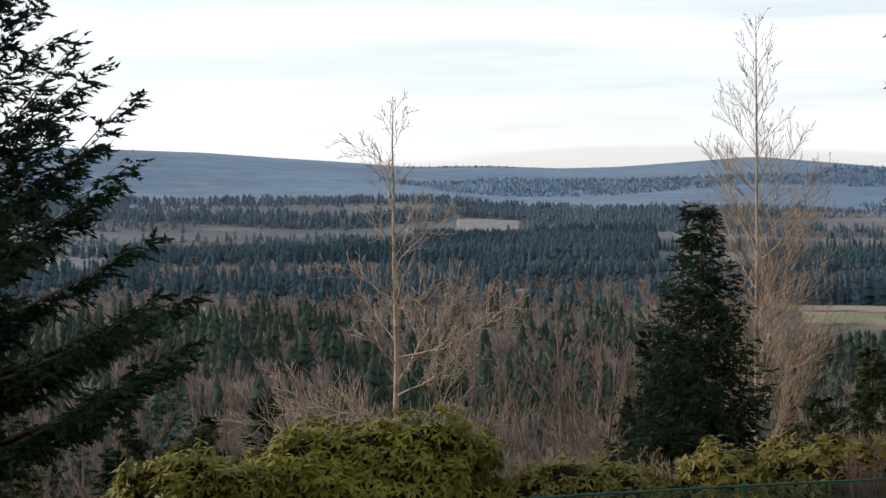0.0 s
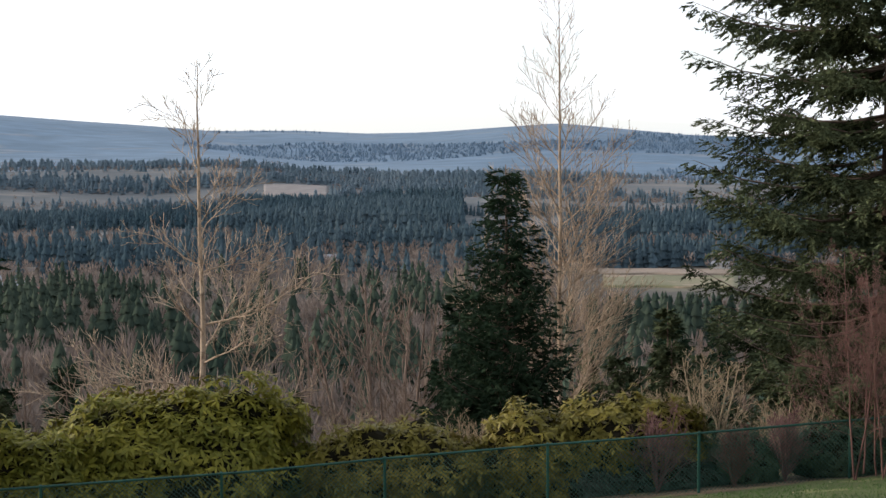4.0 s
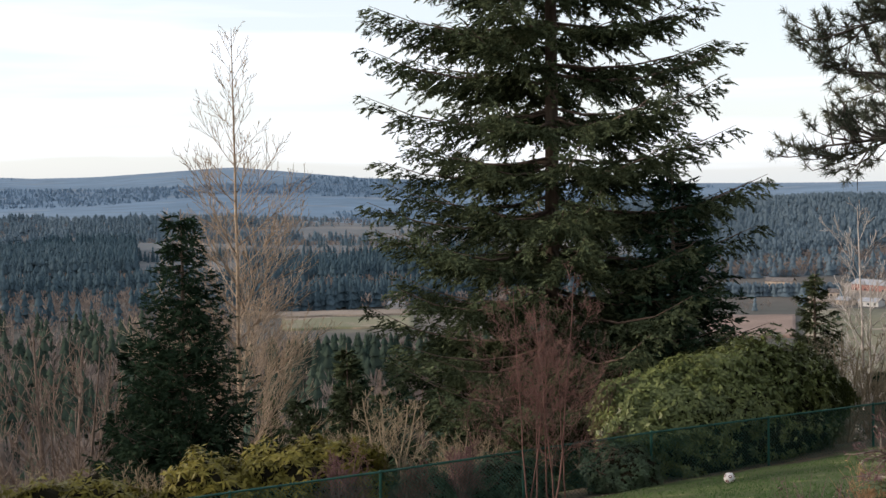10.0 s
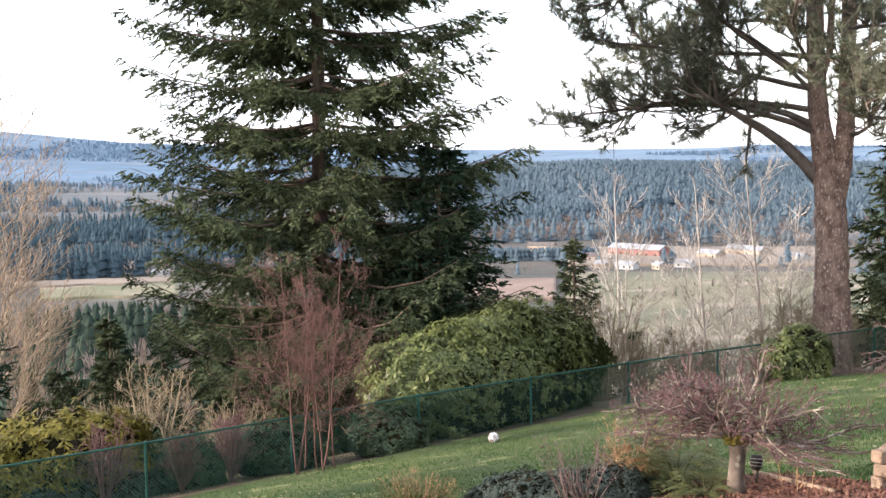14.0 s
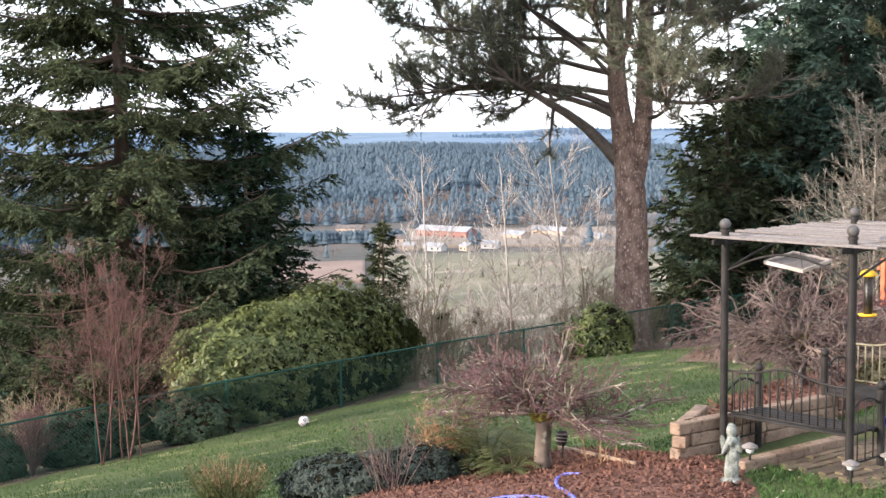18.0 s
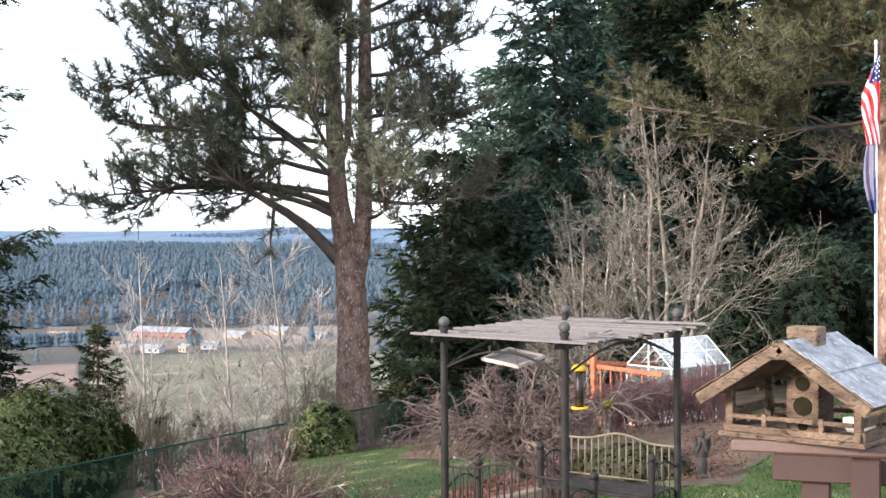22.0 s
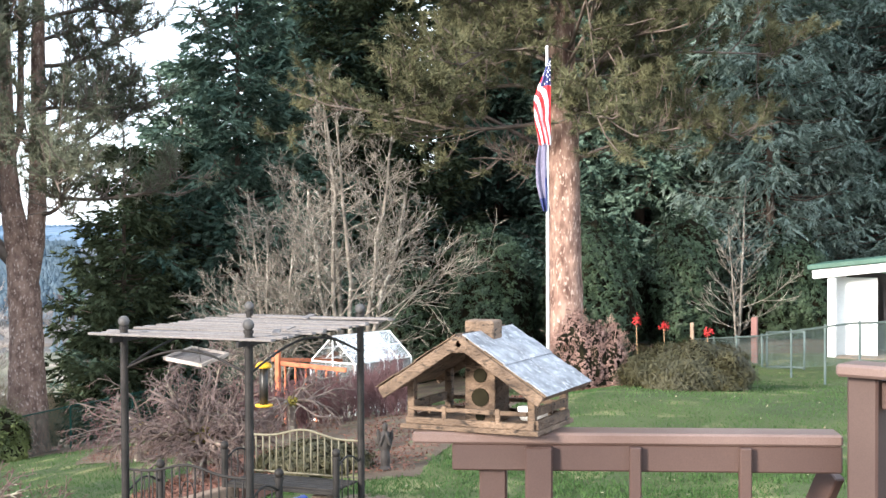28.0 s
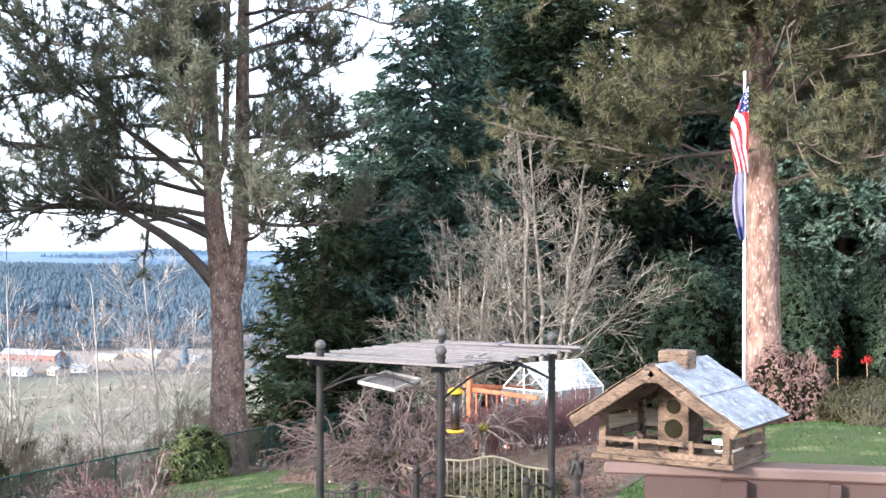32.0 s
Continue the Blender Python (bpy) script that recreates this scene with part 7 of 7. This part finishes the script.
for x in (0.0, D_ - 0.03):
    for y in (0.0, W_ - 0.028):
        part("corner_post", box_bm((x, y, 0.02), (x + 0.028, y + 0.028, EAVE + 0.03), 0.003), M["raw_wood"], house)
for x in (-0.006, D_ - 0.014):
    part("railing_bar", box_bm((x, 0.028, 0.068), (x + 0.016, W_ - 0.028, 0.084), 0.003), M["raw_wood"], house)
    for y in (0.13, 0.34):
        part("railing_peg", box_bm((x - 0.003, y, 0.03), (x + 0.012, y + 0.018, 0.09), 0.002), M["raw_wood"], house)
for y in (-0.002, W_ - 0.014):
    part("railing_bar", box_bm((0.03, y, 0.066), (D_ - 0.03, y + 0.016, 0.098), 0.003), M["raw_wood"], house)
    part("railing_peg", box_bm((0.16, y - 0.003, 0.03), (0.178, y + 0.012, 0.10), 0.002), M["raw_wood"], house)
RIDGE, OVER, SIDE = 0.340, 0.085, 0.062
yc = W_ / 2
for s in (-1, 1):
    e = Vector((0, yc + s * (W_ / 2 + SIDE), EAVE - 0.02))
    r = Vector((0, yc, RIDGE))
    along = (e - r)
    nrm = Vector((0, -along.z * s, along.y * s)).normalized()
    if nrm.z < 0:
        nrm = -nrm
    bm = bmesh.new()
    x0, x1 = -OVER, D_ + 0.015
    pts = [Vector((x, 0, 0)) + k + nrm * h for x in (x0, x1) for k in (r, e) for h in (0.0, 0.022)]
    vs = [bm.verts.new(p) for p in pts]
    for f in ((0, 1, 3, 2), (4, 6, 7, 5), (0, 4, 5, 1), (2, 3, 7, 6), (1, 5, 7, 3), (0, 2, 6, 4)):
        bm.faces.new([vs[i] for i in f])
    bmesh.ops.recalc_face_normals(bm, faces=bm.faces[:])
    board = part("roof_board", bm, M["raw_wood"], house)
    for k in range(4):
        f0, f1 = k / 4, (k + 1) / 4 + 0.02
        q0, q1 = r + along * f0, r + along * f1
        for m in range(2):
            xa, xb = x0 - 0.008 + (x1 - x0 + 0.016) * m / 2, x0 - 0.008 + (x1 - x0 + 0.016) * (m + 1) / 2 - 0.003
            bm = bmesh.new()
            lift = 0.0235 + 0.0035 * (k % 2) + 0.001 * m
            vs = [bm.verts.new(Vector((x, 0, 0)) + g + nrm * h) for x in (xa, xb) for g in (q0, q1) for h in (lift, lift + 0.003)]
            for f in ((0, 1, 3, 2), (4, 6, 7, 5), (0, 4, 5, 1), (2, 3, 7, 6), (1, 5, 7, 3), (0, 2, 6, 4)):
                bm.faces.new([vs[i] for i in f])
            bmesh.ops.recalc_face_normals(bm, faces=bm.faces[:])
            part("roof_sheet", bm, M["tin"] if s < 0 else M["raw_wood"], board)
    for x in (x0 - 0.014, x1):
        part("barge_board", beam_bm(Vector((x + 0.007, 0, 0)) + r + nrm * -0.004 + along.normalized() * -0.004, Vector((x + 0.007, 0, 0)) + e + nrm * -0.004, 0.014, 0.040, 0.003, up=nrm.cross(Vector((1, 0, 0)))), M["raw_wood"], house)
part("ridge_block", box_bm((-OVER - 0.012, yc - 0.03, RIDGE - 0.045), (-OVER + 0.004, yc + 0.03, RIDGE + 0.012), 0.003), M["raw_wood"], house)
part("chimney", box_bm((0.075, yc - 0.062, RIDGE - 0.03), (0.165, yc + 0.052, RIDGE + 0.058), 0.006), M["raw_wood"], house)
nest = part("nest_box", box_bm((0.10, yc - 0.058, 0.022), (0.24, yc + 0.062, 0.285), 0.003), M["raw_wood"], house)
# No openings are cut: near-black discs paint the dark inside of each hole.
for z, rad in ((0.195, 0.026), (0.115, 0.034), (0.045, 0.018)):
    bm = bmesh.new()
    bmesh.ops.create_cone(bm, cap_ends=True, segments=18, radius1=rad, radius2=rad, depth=0.006, matrix=Matrix.Translation((0.098, yc, z)) @ Matrix.Rotation(radians(90), 4, "Y"))
    part("entry_hole", bm, M["core"], nest)
part("food_dish", chain_mesh("food_dish", [(0.23, 0.09, 0.024), (0.23, 0.09, 0.05), (0.23, 0.09, 0.07)], [0.05, 0.06, 0.062], 14, M["white"]), None, house)

# ---- flag pole ----
x, y, z = on(69.7, 18.6)
pole = thing("flag_pole", "slim pale metal flag pole", "flag pole", "", (x, y, z))
PT = 18.6 * math.tan(radians(7.25)) - z
part("shaft", chain_mesh("shaft", [(0, 0, -0.1), (0, 0, PT * 0.5), (0, 0, PT - 0.03)], [0.026, 0.022, 0.018], 12, M["lens"]), None, pole)
part("truck", chain_mesh("truck", [(0, 0, PT - 0.03), (0, 0, PT), (0, 0, PT + 0.03)], [0.02, 0.024, 0.014], 12, M["lens"]), None, pole)
part("halyard", chain_mesh("halyard", [(0.04, 0.02, 0.9), (0.05, 0.03, PT * 0.5), (0.04, 0.02, PT - 0.1)], 0.004, 4, M["slat"]), None, pole)


def sheet(name, grid, mats, chooser, parent):
    r, c = grid.shape[:2]
    idx = np.arange(r * c).reshape(r, c)
    q = np.stack([idx[:-1, :-1], idx[1:, :-1], idx[1:, 1:], idx[:-1, 1:]], -1)
    groups = [[] for _ in mats]
    for i in range(r - 1):
        for j in range(c - 1):
            groups[chooser(i / (r - 1), j / (c - 1))].append(q[i, j])
    keep = [k for k, g in enumerate(groups) if g]
    me = pack(name, grid.reshape(-1, 3), [np.array(groups[k]) for k in keep], mats, keep, smooth=True)
    return part(name, me, None, parent)


def limp(rows, cols, top, bottom, edge, swing, folds, depth, seed):
    """A cloth drooping from its hoist; edge: widths of its free side at even steps from the top."""
    s, t = np.meshgrid(np.linspace(0, 1, cols), np.linspace(0, 1, rows))
    wd = np.interp(t, np.linspace(0, 1, len(edge)), edge)
    px = swing - wd * s
    py = -0.03 + depth * np.sin(s * folds * np.pi + t * 1.6 + seed) * (0.2 + 0.8 * t)
    pz = top + (bottom - top) * t - 0.06 * s * (1 - t)
    return np.stack([px, py, pz], -1)


def stripes(t, s):
    """Blue field next to the hoist at the top, then stripes that swing from level to upright where the cloth falls."""
    if t < 0.30 and s + 0.9 * t < 1.06:
        return 2
    lie = min(max((t - 0.30) / 0.4, 0), 1)
    return int(11.5 * (t * (1 - 0.55 * lie) + 0.16 * s) + 4.6 * lie * s + 0.4) % 2


flag = thing("hanging_flag", "red and white striped flag hanging limp on the pole", "flag", "flags on the pole", (x, y, z), -69.7)
g = limp(72, 44, PT - 0.14, PT - 1.34, (0.04, 0.10, 0.17, 0.23, 0.235, 0.22, 0.19, 0.17), 0.05, 4.4, 0.05, 0.4)
sheet("cloth", g, [M["red"], M["flag_white"], M["flag_blue"]], stripes, flag)
for i in range(14):
    c = g[3 + (i * 5) % 19, 4 + (i * 9) % 27]
    bm = bmesh.new()
    bmesh.ops.create_cone(bm, cap_ends=True, segments=5, radius1=0.011, radius2=0.010, depth=0.006, matrix=Matrix.Translation((c[0], c[1] - 0.012, c[2])) @ Matrix.Rotation(radians(90), 4, "X"))
    part("star", bm, M["flag_white"], flag)
flag2 = thing("hanging_flag", "grey-violet flag hanging limp below the first", "flag", "flags on the pole", (x, y, z), -69.7)
g2 = limp(48, 24, PT - 1.30, PT - 2.25, (0.12, 0.15, 0.16, 0.15, 0.11, 0.06), 0.0, 3.2, 0.045, 1.7)
sheet("cloth", g2, [M["flag_grey"], M["flag_blue"]], lambda t, s: 1 if t > 0.80 or (t > 0.5 and s < 0.2) else 0, flag2)

# ---- shed behind the grey fence ----
sx, sy, sz = aloft(81.4, 39.0, -5.62)
shed = thing("garden_shed", "open white shed with a green metal roof", "shed", "", (sx, sy, sz), 0)
part("corner_post", box_bm((-0.11, -0.11, -0.3), (0.11, 0.11, 2.22), 0.01), M["white"], shed)
# Back wall coloured dark to stand in for the shade indoors.
part("back_wall", box_bm((2.6, -3.6, -0.3), (2.75, -0.1, 2.2), 0.01), M["roof_and_shade_dark"], shed)
for i in range(5):
    part("wall_board", box_bm((0.12 + i * 0.5, -0.02, -0.3), (0.61 + i * 0.5, 0.05, 2.2), 0.008), M["white"], shed)
part("partition", box_bm((0.55, -1.15, -0.3), (0.62, -0.03, 2.16), 0.008), M["white"], shed)
# Inner boards, dark for the same painted shade in the open bay.
for i in range(6):
    part("dark_board", box_bm((1.4, -1.2 - 0.3 * (i + 1), -0.3), (1.46, -1.2 - 0.3 * i - 0.012, 2.0), 0.005), M["roof_and_shade_dark"], shed)
part("fascia", beam_bm((-0.22, 0.5, 2.26), (-0.22, -4.0, 2.78), 0.05, 0.24, 0.01), M["white"], shed)
part("roof", beam_bm((1.4, 0.62, 2.46), (1.4, -4.2, 3.0), 3.5, 0.14, 0.02), M["roof_green"], shed)
part("porch_floor", box_bm((-0.3, -4.0, -0.4), (2.6, -0.13, -0.02), 0.01), M["timber"], shed)

# ---- greenhouse and orange frame ----
gxy = aloft(61.75, 33.0, 0)
gz0 = float(land(gxy[0], gxy[1]))
green = thing("greenhouse", "small glass greenhouse with a white frame", "greenhouse", "", (gxy[0], gxy[1], gz0), -13)
GW, GL = 1.43, 2.1
EV, RG = -3.39 - gz0, -2.77 - gz0
half = GW / 2


def bar(a, b, r=0.030, name="frame_bar"):
    part(name, beam_bm(a, b, r, r, 0.004), M["white"], green)


for xx in (-GL / 2, GL / 2):
    for yy in (-half, 0, half):
        bar((xx, yy, 0), (xx, yy, EV if yy else RG))
    bar((xx, -half, EV), (xx, half, EV))
    bar((xx, -half, EV), (xx, 0, RG))
    bar((xx, half, EV), (xx, 0, RG))
    bar((xx, -half, 0.05), (xx, half, 0.05))
for yy in (-half, half):
    bar((-GL / 2, yy, EV), (GL / 2, yy, EV))
    bar((-GL / 2, yy, 0.05), (GL / 2, yy, 0.05))
    bar((-GL / 2, yy / 2, (EV + RG) / 2), (GL / 2, yy / 2, (EV + RG) / 2))
    for k in range(1, 4):
        xx = -GL / 2 + GL * k / 4
        bar((xx, yy, 0), (xx, yy, EV))
        bar((xx, yy, EV), (xx, 0, RG))
    for k in range(4):
        xa, xb = -GL / 2 + GL * k / 4 + 0.02, -GL / 2 + GL * (k + 1) / 4 - 0.02
        sg = 1 if yy > 0 else -1
        part("pane", box_bm((xa, yy - 0.004, 0.1), (xb, yy + 0.004, EV - 0.03)), M["glass"], green)
        part("roof_pane", beam_bm(((xa + xb) / 2, yy, EV), ((xa + xb) / 2, 0.02 * sg, RG - 0.01), xb - xa, 0.008, 0, up=(0, yy, 1)), M["glass"], green)
bar((-GL / 2, 0, RG), (GL / 2, 0, RG))
for xx in (-GL / 2, GL / 2):
    for yy in (-half, 0.02):
        part("pane", box_bm((xx - 0.004, yy + 0.02, 0.1), (xx + 0.004, yy + half - 0.04, EV - 0.03)), M["glass"], green)
frame_w = thing("orange_rail", "orange-stained wooden landing rail beside the greenhouse", "railing")
o0, o1, o2 = Vector(aloft(58.25, 31.6, -6.0)), Vector(aloft(61.1, 31.0, -6.35)), Vector(aloft(60.9, 33.4, -5.95))
part("top_rail", beam_bm(o0, o1, 0.10, 0.10, 0.01), M["orange_wood"], frame_w)
part("top_rail", beam_bm(o0 + Vector((0.2, 0.3, 0.05)), o2, 0.09, 0.09, 0.01), M["orange_wood"], frame_w)
g0 = float(land(o0.x, o0.y))
part("corner_post", beam_bm((o0.x - 0.05, o0.y, g0 - 0.2), (o0.x - 0.05, o0.y, o0.z + 0.30), 0.11, 0.11, 0.01), M["orange_wood"], frame_w)
for i in range(6):
    p = o0.lerp(o1, (i + 0.6) / 6.5)
    part("baluster", beam_bm((p.x, p.y, float(land(p.x, p.y)) - 0.1), (p.x, p.y, p.z - 0.06), 0.05, 0.04, 0.005), M["orange_wood"], frame_w)

# ---- valley farms ----
def barn(name, label, at, rz, L, W, h, rise, wall, roof, group, windows=0):
    t = thing(name, label, "building", group, at, rz)
    part("wall", box_bm((-L / 2, -W / 2, -2), (L / 2, W / 2, h)), wall, t)
    for s in (-1, 1):
        part("roof_slope", beam_bm((0, s * (W / 2 + 0.5), h - 0.15), (0, -s * 0.05, h + rise), L + 1.2, 0.3, 0, up=(0, s, 1)), roof, t)
    for x in (-L / 2 + 0.1, L / 2 - 0.1):
        bm = bmesh.new()
        bm.faces.new([bm.verts.new(v) for v in ((x, -W / 2, h), (x, W / 2, h), (x, 0, h + rise))])
        r = bmesh.ops.extrude_face_region(bm, geom=bm.faces[:])
        bmesh.ops.translate(bm, vec=(0.08, 0, 0), verts=[v for v in r["geom"] if isinstance(v, bmesh.types.BMVert)])
        part("gable", bm, wall, t)
    for k in range(windows):
        x = -L / 2 + L * (k + 0.5) / windows
        part("window", box_bm((x - 0.9, -W / 2 - 0.06, 1.2), (x + 0.9, -W / 2 - 0.003, 2.8)), M["window"], t)
    return t


FARMS = [
    # bearing, distance, turn, length, width, wall height, rise, wall, roof, windows
    (40.1, 1230, -38, 58, 16, 6.5, 4, "barn_red", "roof_pale", 6), (44.6, 1235, -44, 42, 14, 5, 3.5, "wall_tan", "roof_pale", 4), (43.1, 1200, -46, 24, 12, 4.5, 3, "wall_tan", "roof_pale", 3),
    (39.6, 1095, -30, 17, 10, 4, 2.5, "white", "roof_pale", 3), (41.0, 1090, -60, 12, 9, 4, 2.5, "wall_tan", "roof_pale", 2), (42.0, 1110, -20, 14, 9, 4, 2.5, "white", "roof_pale", 2), (38.6, 1105, -40, 12, 9, 4, 2.5, "wall_tan", "roof_pale", 2),
    (46.6, 1180, -40, 18, 10, 4, 2.5, "white", "roof_pale", 2), (38.2, 1180, -10, 12, 9, 4, 3, "wall_tan", "roof_and_shade_dark", 2), (36.0, 1300, -20, 26, 12, 5, 3, "wall_tan", "roof_and_shade_dark", 3),
    (19.9, 1110, -20, 14, 8, 3.5, 2, "white", "roof_pale", 2), (17.2, 1130, 10, 11, 8, 4, 2.5, "white", "roof_and_shade_dark", 2), (15.7, 1280, -15, 16, 10, 5, 4, "wall_tan", "roof_and_shade_dark", 3),
    (3.4, 1150, 10, 15, 9, 6, 2, "white", "roof_pale", 2), (4.6, 1330, 15, 16, 10, 6, 3, "wall_tan", "roof_and_shade_dark", 3), (6.8, 1390, -10, 18, 11, 6, 3, "wall_tan", "roof_pale", 3),
    (-9.8, 940, 20, 22, 11, 7, 3, "wall_tan", "roof_pale", 3), (-8.8, 900, 10, 24, 10, 7, 3, "wall_tan", "barn_red", 3), (-10.6, 1000, 5, 16, 10, 6, 3, "white", "roof_pale", 2), (-9.2, 1060, -25, 18, 10, 6, 3, "wall_tan", "roof_and_shade_dark", 2),
    (10.6, 2600, 10, 44, 12, 6, 2, "white", "roof_pale", 6), (12.3, 2900, 0, 22, 12, 6, 2, "white", "roof_pale", 4), (36.5, 3350, 0, 40, 12, 7, 2, "wall_tan", "roof_pale", 4),
]
for az, d, rz, L, W, h, rise, wall, roof, nw in FARMS:
    x, y, z = on(az, d)
    barn("farm_building", {"barn_red": "long red barn with a pale metal roof", "white": "white farm building among the valley fields", "wall_tan": "tan farm building among the valley fields"}[wall], (x, y, z), rz - az, L, W, h, rise, M["far_white" if wall == "white" else wall], M[roof], "farm buildings", nw)


def field(name, label, az0, az1, d0, d1, mat):
    n, m = 26, 12
    a, d = np.meshgrid(np.concatenate([[az0], np.linspace(az0, az1, n - 2), [az1]]), np.concatenate([[d0], np.linspace(d0, d1, m - 2), [d1]]))
    low = np.zeros((m, n))
    low[[0, -1], :] = low[:, [0, -1]] = 4.0
    d = d + 3 * np.sin(a * 2.3)
    x, y = d * np.sin(np.radians(a)), d * np.cos(np.radians(a))
    v = np.stack([x, y, land(x, y) + 1.2 - low], -1).reshape(-1, 3)
    i = np.arange((m) * n).reshape(m, n)
    q = np.stack([i[:-1, :-1], i[:-1, 1:], i[1:, 1:], i[1:, :-1]], -1).reshape(-1, 4)
    tagged(new(name, pack(name, v, [q], mat)), label, "field", kind="structure")


field("meadow", "pale green meadow in the valley", 15.0, 20.6, 945, 1030, M["meadow"])
field("tan_field", "dry tan field behind the meadow", 14.0, 20.5, 1045, 1090, M["tan_field"])
field("ploughed_field", "reddish ploughed field beside a wood", 33.0, 36.6, 860, 1010, M["plough"])
field("tan_field", "dry tan field before the barns", 36.8, 49, 1120, 1320, M["tan_field"])
field("green_field", "dull green pasture on the valley floor", 37.0, 50, 400, 1060, M["pasture"])
field("tan_field", "far clearing among the woods, paled for haze", 0.6, 3.3, 2350, 2560, M["hazy_field"])
